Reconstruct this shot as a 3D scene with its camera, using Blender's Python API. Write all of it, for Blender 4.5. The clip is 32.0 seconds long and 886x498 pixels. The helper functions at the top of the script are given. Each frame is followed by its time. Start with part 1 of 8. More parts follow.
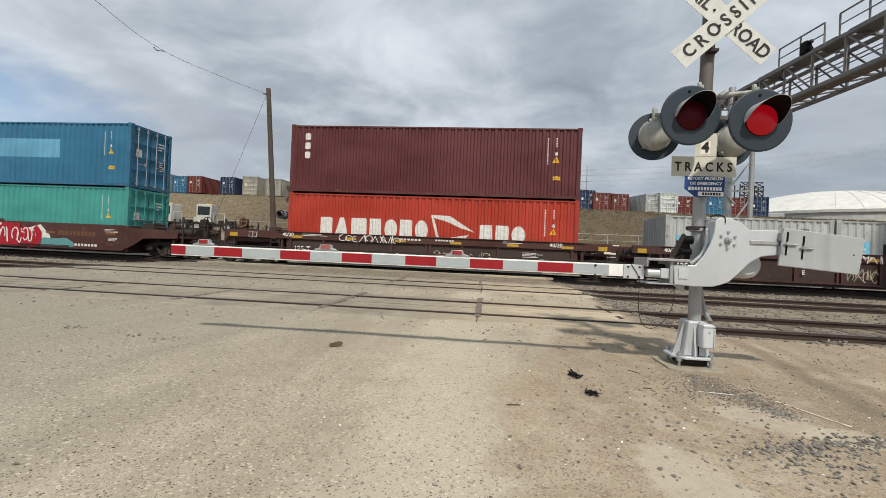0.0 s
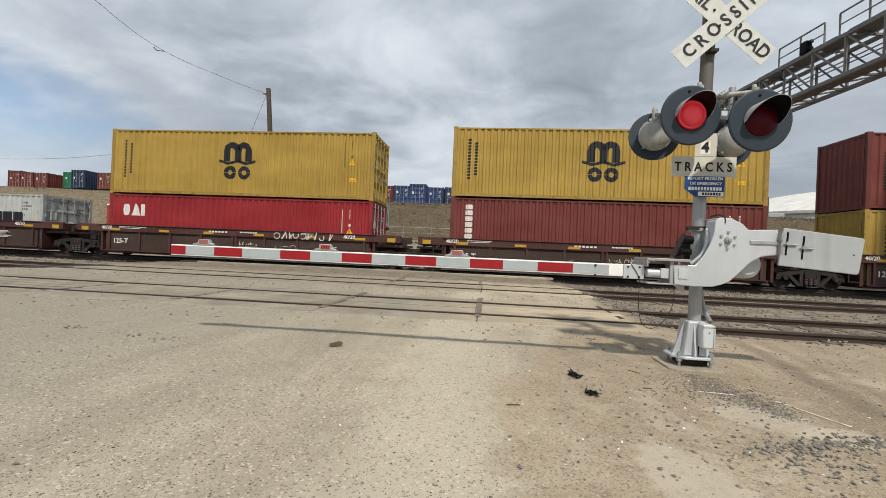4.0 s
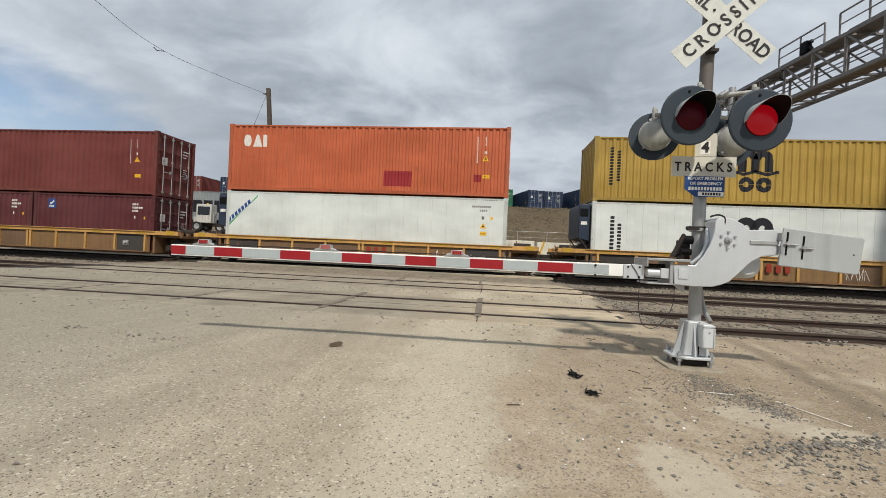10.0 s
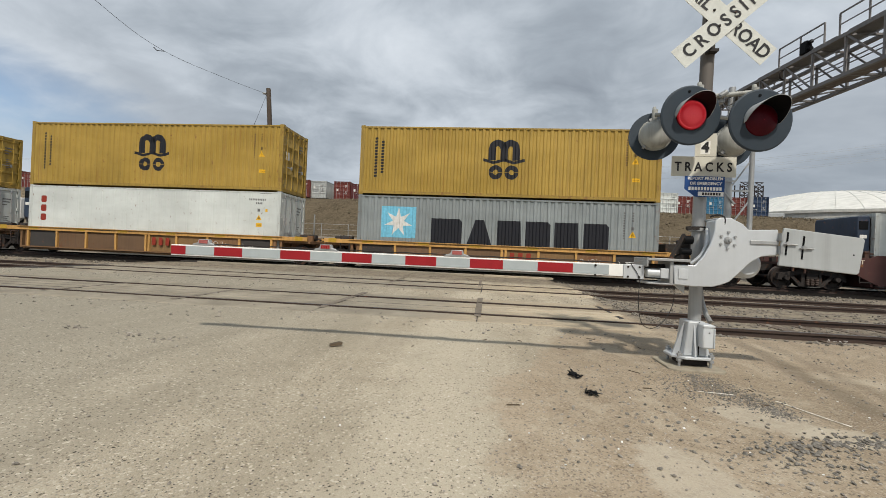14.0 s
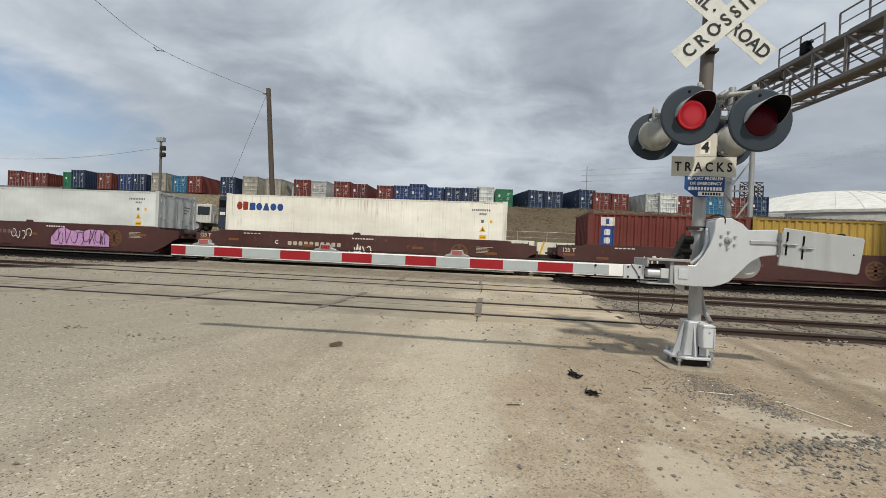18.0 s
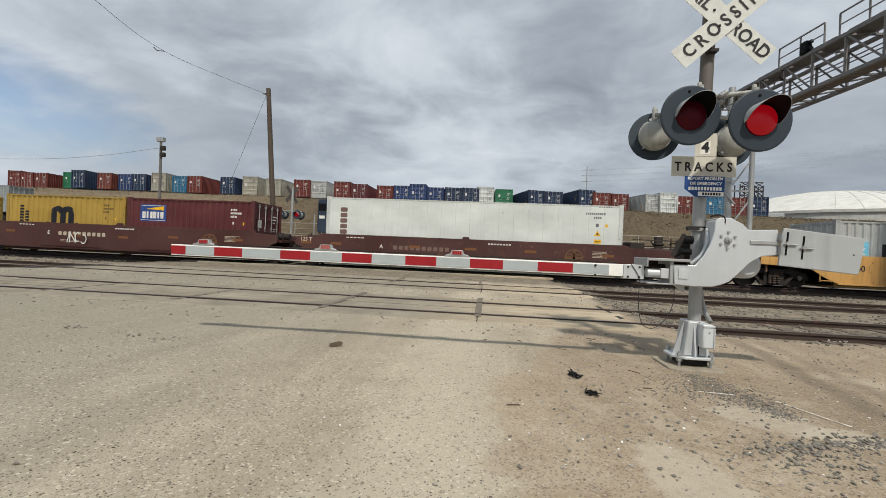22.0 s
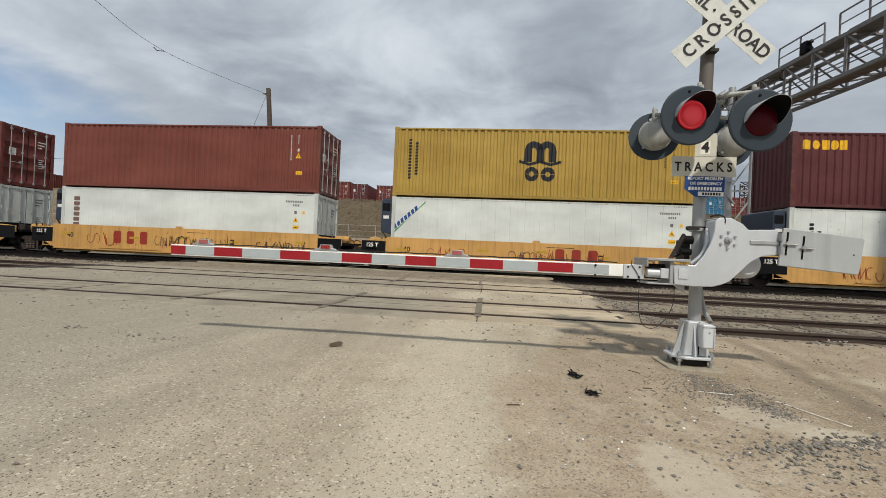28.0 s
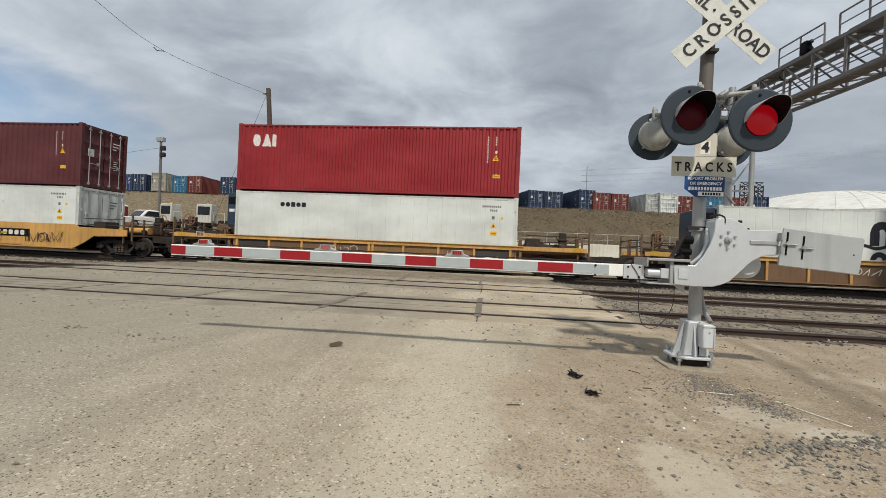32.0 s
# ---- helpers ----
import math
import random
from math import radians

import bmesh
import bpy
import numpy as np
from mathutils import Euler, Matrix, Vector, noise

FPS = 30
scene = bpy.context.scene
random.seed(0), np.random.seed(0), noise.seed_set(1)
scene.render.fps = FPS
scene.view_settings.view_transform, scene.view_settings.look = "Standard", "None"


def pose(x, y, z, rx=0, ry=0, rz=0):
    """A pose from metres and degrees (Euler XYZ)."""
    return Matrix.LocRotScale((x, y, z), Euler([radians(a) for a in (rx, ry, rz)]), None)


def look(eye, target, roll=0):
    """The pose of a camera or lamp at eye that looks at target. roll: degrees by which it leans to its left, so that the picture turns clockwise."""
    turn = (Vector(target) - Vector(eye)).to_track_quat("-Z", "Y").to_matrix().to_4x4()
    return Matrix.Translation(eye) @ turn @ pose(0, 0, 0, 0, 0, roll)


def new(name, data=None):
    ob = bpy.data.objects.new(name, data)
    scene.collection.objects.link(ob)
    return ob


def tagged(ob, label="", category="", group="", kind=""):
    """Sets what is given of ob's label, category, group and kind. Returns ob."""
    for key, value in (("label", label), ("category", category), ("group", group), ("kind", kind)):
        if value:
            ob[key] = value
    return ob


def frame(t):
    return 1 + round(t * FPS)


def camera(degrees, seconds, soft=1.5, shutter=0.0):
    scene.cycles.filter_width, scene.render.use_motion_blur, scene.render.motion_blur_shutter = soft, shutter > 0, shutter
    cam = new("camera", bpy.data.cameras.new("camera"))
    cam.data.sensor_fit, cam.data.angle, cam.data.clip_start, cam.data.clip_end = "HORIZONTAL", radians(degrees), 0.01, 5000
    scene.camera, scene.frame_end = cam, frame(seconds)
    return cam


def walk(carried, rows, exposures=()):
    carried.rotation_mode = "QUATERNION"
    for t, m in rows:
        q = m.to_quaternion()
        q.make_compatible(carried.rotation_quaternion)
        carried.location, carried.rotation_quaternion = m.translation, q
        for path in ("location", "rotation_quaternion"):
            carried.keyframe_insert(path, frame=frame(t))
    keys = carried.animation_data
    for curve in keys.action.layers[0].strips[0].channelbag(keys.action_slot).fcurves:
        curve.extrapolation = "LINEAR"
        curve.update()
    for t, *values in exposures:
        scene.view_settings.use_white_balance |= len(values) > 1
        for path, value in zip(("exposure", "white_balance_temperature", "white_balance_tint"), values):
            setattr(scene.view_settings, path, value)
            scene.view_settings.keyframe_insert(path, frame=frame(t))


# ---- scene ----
# The camera stands still beside the road, one metre above it.
EYE = (0.0, 0.0, 1.002)
cam = camera(92.96, 32.0, soft=0.55)
VIEW = look(EYE, (-1.0510, 9.9446, 1.0177), 2.476)
walk(cam, [(0.0, VIEW), (32.0, VIEW)], [(0.0, 0.07), (6.0, 0.06), (11.0, 0.01), (18.0, -0.06), (32.0, -0.06)])

# How far the train has rolled, in metres, at each time.
ROLLED = [(0.0, 0.0), (4.5, 44.50), (9.0, 90.05), (13.5, 136.02), (18.0, 182.33), (22.5, 229.38), (27.0, 276.91), (32.0, 329.62)]

# ---------------------------------------------------------------- light
SUN_FROM = Vector((0.25, -1.0, 1.19))
sun = new("sun", bpy.data.lights.new("sun", "SUN"))
sun.data.energy, sun.data.angle, sun.data.color = 3.45, radians(2.6), (1.0, 0.925, 0.82)
sun.matrix_world = look(SUN_FROM * 50, (0, 0, 0))

world = bpy.data.worlds.new("sky")
scene.world = world
world.use_nodes = True


def link(nt, a, b):
    nt.links.new(a, b)


def node(nt, kind, **kw):
    n = nt.nodes.new(kind)
    for k, v in kw.items():
        if k == "op":
            n.operation = v
        elif k == "blend":
            n.blend_type = v
        elif k == "ins":
            for key, val in v.items():
                n.inputs[key].default_value = val
    return n


def math_node(nt, op, a, b=None, c=None, clamp=False):
    n = nt.nodes.new("ShaderNodeMath")
    n.operation, n.use_clamp = op, clamp
    for i, v in enumerate((a, b, c)):
        if v is None:
            continue
        if isinstance(v, (int, float)):
            n.inputs[i].default_value = v
        else:
            nt.links.new(v, n.inputs[i])
    return n.outputs[0]


def ramp(nt, fac, stops, mode="LINEAR"):
    n = nt.nodes.new("ShaderNodeValToRGB")
    n.color_ramp.interpolation = mode
    el = n.color_ramp.elements
    while len(el) < len(stops):
        el.new(0.5)
    for e, (at, col) in zip(el, stops):
        e.position = at
        e.color = (*col, 1) if len(col) == 3 else col
    nt.links.new(fac, n.inputs[0])
    return n.outputs[0]


def noise_tex(nt, vec, scale, detail=4, rough=0.55, distort=0.0):
    n = nt.nodes.new("ShaderNodeTexNoise")
    n.inputs["Scale"].default_value, n.inputs["Detail"].default_value = scale, detail
    n.inputs["Roughness"].default_value, n.inputs["Distortion"].default_value = rough, distort
    if vec is not None:
        nt.links.new(vec, n.inputs["Vector"])
    return n.outputs[0]


def mapped(nt, vec, scale=(1, 1, 1), loc=(0, 0, 0), rot=(0, 0, 0)):
    n = nt.nodes.new("ShaderNodeMapping")
    n.inputs["Scale"].default_value, n.inputs["Location"].default_value, n.inputs["Rotation"].default_value = scale, loc, rot
    nt.links.new(vec, n.inputs["Vector"])
    return n.outputs[0]


def mixed(nt, fac, a, b, blend="MIX"):
    n = nt.nodes.new("ShaderNodeMix")
    n.data_type, n.blend_type = "RGBA", blend
    for sock, v in ((n.inputs[0], fac), (n.inputs[6], a), (n.inputs[7], b)):
        if isinstance(v, (int, float)):
            sock.default_value = v
        elif isinstance(v, tuple):
            sock.default_value = (*v, 1) if len(v) == 3 else v
        else:
            nt.links.new(v, sock)
    return n.outputs[2]


def build_sky():
    nt = world.node_tree
    nt.nodes.clear()
    out = nt.nodes.new("ShaderNodeOutputWorld")
    sky = nt.nodes.new("ShaderNodeTexSky")
    sky.sky_type, sky.sun_disc = "NISHITA", False
    sky.sun_elevation, sky.sun_rotation = radians(49), radians(166)
    clear = nt.nodes.new("ShaderNodeBackground")
    clear.inputs[1].default_value = 0.14
    link(nt, sky.outputs[0], clear.inputs[0])
    tc = nt.nodes.new("ShaderNodeTexCoord")
    sep = nt.nodes.new("ShaderNodeSeparateXYZ")
    link(nt, tc.outputs["Generated"], sep.inputs[0])
    up = math_node(nt, "ADD", math_node(nt, "MAXIMUM", sep.outputs[2], 0.0), 0.24)
    comb = nt.nodes.new("ShaderNodeCombineXYZ")
    link(nt, math_node(nt, "DIVIDE", sep.outputs[0], up), comb.inputs[0])
    link(nt, math_node(nt, "DIVIDE", sep.outputs[1], up), comb.inputs[1])
    flat = mapped(nt, comb.outputs[0], (1.0, 1.15, 1.0), (4.6, 2.2, 0.0), (0, 0, radians(14)))
    big = noise_tex(nt, flat, 0.92, 6, 0.52, 0.35)
    fine = noise_tex(nt, flat, 3.4, 7, 0.56, 0.5)
    lump = math_node(nt, "ADD", math_node(nt, "MULTIPLY", big, 0.72), math_node(nt, "MULTIPLY", fine, 0.28))
    col = ramp(nt, lump, [(0.33, (0.225, 0.258, 0.305)), (0.44, (0.355, 0.402, 0.455)), (0.53, (0.52, 0.572, 0.63)), (0.645, (0.68, 0.73, 0.785))])
    # lighter towards the horizon
    low = ramp(nt, sep.outputs[2], [(0.0, (1, 1, 1)), (0.30, (0, 0, 0))])
    col = mixed(nt, math_node(nt, "MULTIPLY", low, 0.50), col, (0.405, 0.46, 0.52))
    # a heavier bank of cloud low in the north-east
    bank = mapped(nt, tc.outputs["Generated"], (1.5, 1.5, 3.2), (-0.88, -1.15, -0.82))
    bl = nt.nodes.new("ShaderNodeVectorMath")
    bl.operation = "LENGTH"
    link(nt, bank, bl.inputs[0])
    heavy = math_node(nt, "ADD", bl.outputs["Value"], math_node(nt, "MULTIPLY", math_node(nt, "SUBTRACT", big, 0.5), 1.6))
    col = mixed(nt, ramp(nt, heavy, [(0.10, (0.62, 0.62, 0.62)), (0.70, (0, 0, 0))]), col, (0.285, 0.325, 0.375))
    cloud = nt.nodes.new("ShaderNodeBackground")
    cloud.inputs[1].default_value = 1.08
    # a gap of blue in the cloud cover, low in the north-west, with torn edges
    gap = mapped(nt, tc.outputs["Generated"], (1, 1, 1), (0.845, -0.53, -0.21))
    dist = nt.nodes.new("ShaderNodeVectorMath")
    dist.operation = "MULTIPLY"
    link(nt, gap, dist.inputs[0])
    dist.inputs[1].default_value = (4.6, 4.6, 10.0)
    ln = nt.nodes.new("ShaderNodeVectorMath")
    ln.operation = "LENGTH"
    link(nt, dist.outputs[0], ln.inputs[0])
    edge = math_node(nt, "ADD", ln.outputs["Value"], math_node(nt, "MULTIPLY", math_node(nt, "SUBTRACT", lump, 0.5), 3.0))
    edge = math_node(nt, "MULTIPLY", edge, 0.4)
    cover = ramp(nt, edge, [(0.06, (0.15, 0.15, 0.15)), (0.46, (1, 1, 1))])
    sunlit = ramp(nt, edge, [(0.14, (0, 0, 0)), (0.44, (0.28, 0.28, 0.28)), (0.92, (0, 0, 0))])
    link(nt, mixed(nt, sunlit, col, (0.66, 0.71, 0.77)), cloud.inputs[0])
    ms = nt.nodes.new("ShaderNodeMixShader")
    link(nt, cover, ms.inputs[0])
    link(nt, clear.outputs[0], ms.inputs[1])
    link(nt, cloud.outputs[0], ms.inputs[2])
    link(nt, ms.outputs[0], out.inputs[0])


build_sky()

# ---------------------------------------------------------------- materials
MATS = {}


def base_mat(name, rough=0.6, metal=0.0):
    m = bpy.data.materials.new(name)
    m.use_nodes = True
    b = m.node_tree.nodes["Principled BSDF"]
    b.inputs["Roughness"].default_value, b.inputs["Metallic"].default_value = rough, metal
    b.inputs["Specular IOR Level"].default_value = 0.3
    return m, m.node_tree, b


def bump(nt, b, height, strength=0.3, dist=0.01):
    n = nt.nodes.new("ShaderNodeBump")
    n.inputs["Strength"].default_value, n.inputs["Distance"].default_value = strength, dist
    link(nt, height, n.inputs["Height"])
    link(nt, n.outputs[0], b.inputs["Normal"])


def painted(name, col, rough=0.55, dirt=0.35, rust=0.12, metal=0.0, streak=True, runs=0.0):
    """Weathered paint on steel: two scales of fading, run-down dirt streaks and rust freckles."""
    if name in MATS:
        return MATS[name]
    m, nt, b = base_mat(name, rough, metal)
    tc = nt.nodes.new("ShaderNodeTexCoord")
    info = nt.nodes.new("ShaderNodeObjectInfo")
    off = nt.nodes.new("ShaderNodeVectorMath")
    off.operation = "ADD"
    link(nt, tc.outputs["Object"], off.inputs[0])
    cmb = nt.nodes.new("ShaderNodeCombineXYZ")
    link(nt, math_node(nt, "MULTIPLY", info.outputs["Random"], 37.0), cmb.inputs[0])
    link(nt, cmb.outputs[0], off.inputs[1])
    p = off.outputs[0]
    fade = noise_tex(nt, mapped(nt, p, (0.35, 1, 0.7)), 1.1, 5, 0.6)
    grain = noise_tex(nt, p, 26.0, 3, 0.6)
    c = mixed(nt, ramp(nt, fade, [(0.35, (0, 0, 0)), (0.68, (1, 1, 1))]), tuple(v * 0.84 for v in col), tuple(min(0.9, v * 1.1 + 0.012) for v in col))
    c = mixed(nt, math_node(nt, "MULTIPLY", grain, 0.20), c, tuple(v * 0.6 for v in col))
    if streak and dirt:
        st = noise_tex(nt, mapped(nt, p, (5.0, 5.0, 0.22)), 2.0, 5, 0.62)
        c = mixed(nt, math_node(nt, "MULTIPLY", ramp(nt, st, [(0.46, (0, 0, 0)), (0.74, (1, 1, 1))]), dirt), c, (0.055, 0.045, 0.036))
    if rust:
        rs = noise_tex(nt, mapped(nt, p, (1.2, 1.2, 0.8)), 5.0, 7, 0.70)
        rs = math_node(nt, "ADD", rs, math_node(nt, "MULTIPLY", math_node(nt, "SUBTRACT", info.outputs["Random"], 0.5), 0.10))
        c = mixed(nt, ramp(nt, rs, [(0.66 - rust * 0.45, (0, 0, 0)), (0.76 - rust * 0.3, (0.8, 0.8, 0.8))]), c, (0.16, 0.065, 0.030))
    if runs:
        # rust that has run down in narrow streaks, in some places only
        thin = noise_tex(nt, mapped(nt, p, (7.0, 7.0, 0.10)), 1.6, 4, 0.6)
        where = noise_tex(nt, mapped(nt, p, (0.5, 0.5, 0.45), (3, 1, 2)), 1.4, 4, 0.6)
        both = math_node(nt, "MULTIPLY", ramp(nt, thin, [(0.52, (0, 0, 0)), (0.68, (1, 1, 1))]), ramp(nt, where, [(0.46, (0, 0, 0)), (0.62, (1, 1, 1))]))
        c = mixed(nt, math_node(nt, "MULTIPLY", both, runs), c, (0.23, 0.105, 0.030))
    link(nt, c, b.inputs["Base Color"])
    link(nt, math_node(nt, "ADD", rough - 0.12, math_node(nt, "MULTIPLY", fade, 0.24)), b.inputs["Roughness"])
    bump(nt, b, math_node(nt, "ADD", fade, math_node(nt, "MULTIPLY", grain, 0.25)), 0.18, 0.006)
    MATS[name] = m
    return m


def plain(name, col, rough=0.5, metal=0.0, spread=0.18, scale=9.0):
    if name in MATS:
        return MATS[name]
    m, nt, b = base_mat(name, rough, metal)
    tc = nt.nodes.new("ShaderNodeTexCoord")
    a = noise_tex(nt, tc.outputs["Object"], scale, 5, 0.6)
    g = noise_tex(nt, tc.outputs["Object"], scale * 9, 3, 0.6)
    f = math_node(nt, "ADD", math_node(nt, "MULTIPLY", a, 0.7), math_node(nt, "MULTIPLY", g, 0.3))
    c = mixed(nt, ramp(nt, f, [(0.35, (0, 0, 0)), (0.65, (1, 1, 1))]), tuple(v * (1 - spread) for v in col), tuple(min(1, v * (1 + spread)) for v in col))
    link(nt, c, b.inputs["Base Color"])
    link(nt, math_node(nt, "ADD", rough - 0.08, math_node(nt, "MULTIPLY", a, 0.16)), b.inputs["Roughness"])
    bump(nt, b, f, 0.15, 0.003)
    MATS[name] = m
    return m


def glowing(name, col, strength):
    m, nt, b = base_mat(name, 0.3)
    b.inputs["Base Color"].default_value = (col[0] * 0.1, col[1] * 0.1, col[2] * 0.1, 1)
    b.inputs["Emission Color"].default_value = (*col, 1)
    b.inputs["Emission Strength"].default_value = strength
    return m


def ground_material():
    """Worn pale road, brown dirt beside it, grey ballast between the tracks and dry grass on the bank."""
    m, nt, b = base_mat("worn_ground", 0.95)
    b.inputs["Specular IOR Level"].default_value = 0.08
    tc = nt.nodes.new("ShaderNodeTexCoord")
    p = tc.outputs["Object"]
    sep = nt.nodes.new("ShaderNodeSeparateXYZ")
    link(nt, p, sep.inputs[0])
    x, y = sep.outputs[0], sep.outputs[1]
    big = noise_tex(nt, p, 0.45, 6, 0.6, 0.4)
    mid = noise_tex(nt, p, 2.3, 6, 0.62, 0.2)
    fine = noise_tex(nt, p, 34.0, 5, 0.65)
    speck = nt.nodes.new("ShaderNodeTexVoronoi")
    speck.inputs["Scale"].default_value = 120.0
    link(nt, p, speck.inputs["Vector"])
    chip = nt.nodes.new("ShaderNodeTexVoronoi")
    chip.inputs["Scale"].default_value = 22.0
    link(nt, p, chip.inputs["Vector"])
    # road: pale, with exposed stones
    road = mixed(nt, ramp(nt, mid, [(0.35, (0, 0, 0)), (0.66, (1, 1, 1))]), (0.445, 0.385, 0.280), (0.575, 0.50, 0.375))
    road = mixed(nt, ramp(nt, big, [(0.40, (0, 0, 0)), (0.66, (0.7, 0.7, 0.7))]), road, (0.47, 0.415, 0.315))
    tone = nt.nodes.new("ShaderNodeSeparateColor")
    link(nt, speck.outputs["Color"], tone.inputs[0])
    road = mixed(nt, math_node(nt, "MULTIPLY", ramp(nt, tone.outputs[0], [(0.60, (0, 0, 0)), (0.95, (1, 1, 1))]), 0.45), road, (0.72, 0.66, 0.55))
    road = mixed(nt, math_node(nt, "MULTIPLY", ramp(nt, tone.outputs[1], [(0.76, (0, 0, 0)), (0.97, (1, 1, 1))]), 0.45), road, (0.13, 0.112, 0.092))
    # long wheel-worn streaks along the road, greyer to the west
    worn = noise_tex(nt, mapped(nt, p, (1.1, 0.16, 1.0), (0, 0, 0), (0, 0, radians(-16))), 1.5, 5, 0.6)
    road = mixed(nt, math_node(nt, "MULTIPLY", ramp(nt, worn, [(0.42, (0, 0, 0)), (0.66, (1, 1, 1))]), 0.70), road, (0.335, 0.292, 0.216))
    road = mixed(nt, ramp(nt, math_node(nt, "MULTIPLY_ADD", x, -0.1, 0.0), [(0.08, (0, 0, 0)), (0.32, (0.62, 0.62, 0.62)), (0.75, (0.9, 0.9, 0.9))]), road, (0.325, 0.300, 0.240))
    # the pale lane of the outer wheels and the darker one of the inner wheels
    drift = math_node(nt, "ADD", x, math_node(nt, "MULTIPLY", math_node(nt, "SUBTRACT", mid, 0.5), 0.7))
    lane_p = ramp(nt, math_node(nt, "ABSOLUTE", math_node(nt, "ADD", drift, 0.30)), [(0.22, (0.55, 0.55, 0.55)), (0.62, (0, 0, 0))])
    road = mixed(nt, lane_p, road, (0.60, 0.54, 0.42))
    lane_d = ramp(nt, math_node(nt, "ABSOLUTE", math_node(nt, "ADD", drift, 0.98)), [(0.04, (0.24, 0.24, 0.24)), (0.32, (0, 0, 0))])
    road = mixed(nt, lane_d, road, (0.34, 0.30, 0.225))
    # pits where stones have come out of the surface
    for size, share, reach in ((34.0, 0.40, 0.16), (15.0, 0.62, 0.11), (55.0, 0.55, 0.20)):
        pit = nt.nodes.new("ShaderNodeTexVoronoi")
        pit.inputs["Scale"].default_value = size
        link(nt, p, pit.inputs["Vector"])
        some = nt.nodes.new("ShaderNodeSeparateColor")
        link(nt, pit.outputs["Color"], some.inputs[0])
        hole = math_node(nt, "MULTIPLY", ramp(nt, pit.outputs["Distance"], [(reach * 0.85, (1, 1, 1)), (reach * 1.10, (0, 0, 0))]), ramp(nt, some.outputs[0], [(share, (0, 0, 0)), (share + 0.02, (1, 1, 1))]))
        road = mixed(nt, math_node(nt, "MULTIPLY", hole, 0.92), road, (0.050, 0.042, 0.034))
    gr = nt.nodes.new("ShaderNodeTexVoronoi")
    gr.inputs["Scale"].default_value = 85.0
    link(nt, p, gr.inputs["Vector"])
    grit = nt.nodes.new("ShaderNodeSeparateColor")
    link(nt, gr.outputs["Color"], grit.inputs[0])
    road = mixed(nt, math_node(nt, "MULTIPLY", ramp(nt, grit.outputs[0], [(0.93, (0, 0, 0)), (0.96, (1, 1, 1))]), 0.55), road, (0.18, 0.15, 0.11))
    road = mixed(nt, math_node(nt, "MULTIPLY", ramp(nt, grit.outputs[1], [(0.93, (0, 0, 0)), (0.97, (1, 1, 1))]), 0.6), road, (0.76, 0.69, 0.56))
    # dirt
    dirt = mixed(nt, ramp(nt, mid, [(0.33, (0, 0, 0)), (0.68, (1, 1, 1))]), (0.395, 0.315, 0.220), (0.53, 0.44, 0.322))
    dirt = mixed(nt, ramp(nt, big, [(0.38, (0.8, 0.8, 0.8)), (0.6, (0, 0, 0))]), dirt, (0.32, 0.255, 0.175))
    scab = noise_tex(nt, mapped(nt, p, (1, 1, 1), (4, 9, 2)), 1.25, 7, 0.66, 0.5)
    dirt = mixed(nt, ramp(nt, scab, [(0.52, (0, 0, 0)), (0.62, (0.45, 0.45, 0.45))]), dirt, (0.52, 0.445, 0.33))
    dirt = mixed(nt, ramp(nt, scab, [(0.36, (0.6, 0.6, 0.6)), (0.45, (0, 0, 0))]), dirt, (0.28, 0.222, 0.155))
    dirt = mixed(nt, math_node(nt, "MULTIPLY", ramp(nt, tone.outputs[1], [(0.80, (0, 0, 0)), (0.97, (1, 1, 1))]), 0.65), dirt, (0.13, 0.11, 0.09))
    dirt = mixed(nt, math_node(nt, "MULTIPLY", ramp(nt, tone.outputs[2], [(0.86, (0, 0, 0)), (0.98, (1, 1, 1))]), 0.6), dirt, (0.62, 0.56, 0.46))
    dirt = mixed(nt, math_node(nt, "MULTIPLY", ramp(nt, fine, [(0.52, (0, 0, 0)), (0.74, (1, 1, 1))]), 0.5), dirt, (0.56, 0.48, 0.37))
    dirt = mixed(nt, math_node(nt, "MULTIPLY", ramp(nt, grit.outputs[0], [(0.93, (0, 0, 0)), (0.96, (1, 1, 1))]), 0.55), dirt, (0.17, 0.14, 0.11))
    # remains of pale paving with broken edges
    crust = noise_tex(nt, mapped(nt, p, (1, 1, 1), (7.3, 2.1, 0)), 1.1, 12, 0.74, 0.5)
    dirt = mixed(nt, math_node(nt, "MULTIPLY", ramp(nt, crust, [(0.535, (0, 0, 0)), (0.59, (1, 1, 1))]), 0.30), dirt, (0.58, 0.51, 0.39))
    # worn slabs of the old paving that still show through the dirt
    for px_, py_, rx_, ry_ in ((1.02, 2.06, 0.24, 0.42), (1.86, 2.98, 0.34, 0.30), (2.2, 2.75, 0.25, 0.16)):
        ex = math_node(nt, "MULTIPLY", math_node(nt, "SUBTRACT", x, px_), 1 / rx_)
        ey = math_node(nt, "MULTIPLY", math_node(nt, "SUBTRACT", y, py_), 1 / ry_)
        rr = math_node(nt, "ADD", math_node(nt, "ADD", math_node(nt, "MULTIPLY", ex, ex), math_node(nt, "MULTIPLY", ey, ey)), math_node(nt, "MULTIPLY", math_node(nt, "SUBTRACT", crust, 0.5), 5.0))
        dirt = mixed(nt, ramp(nt, rr, [(0.60, (0.6, 0.6, 0.6)), (1.05, (0, 0, 0))]), dirt, (0.58, 0.52, 0.41))
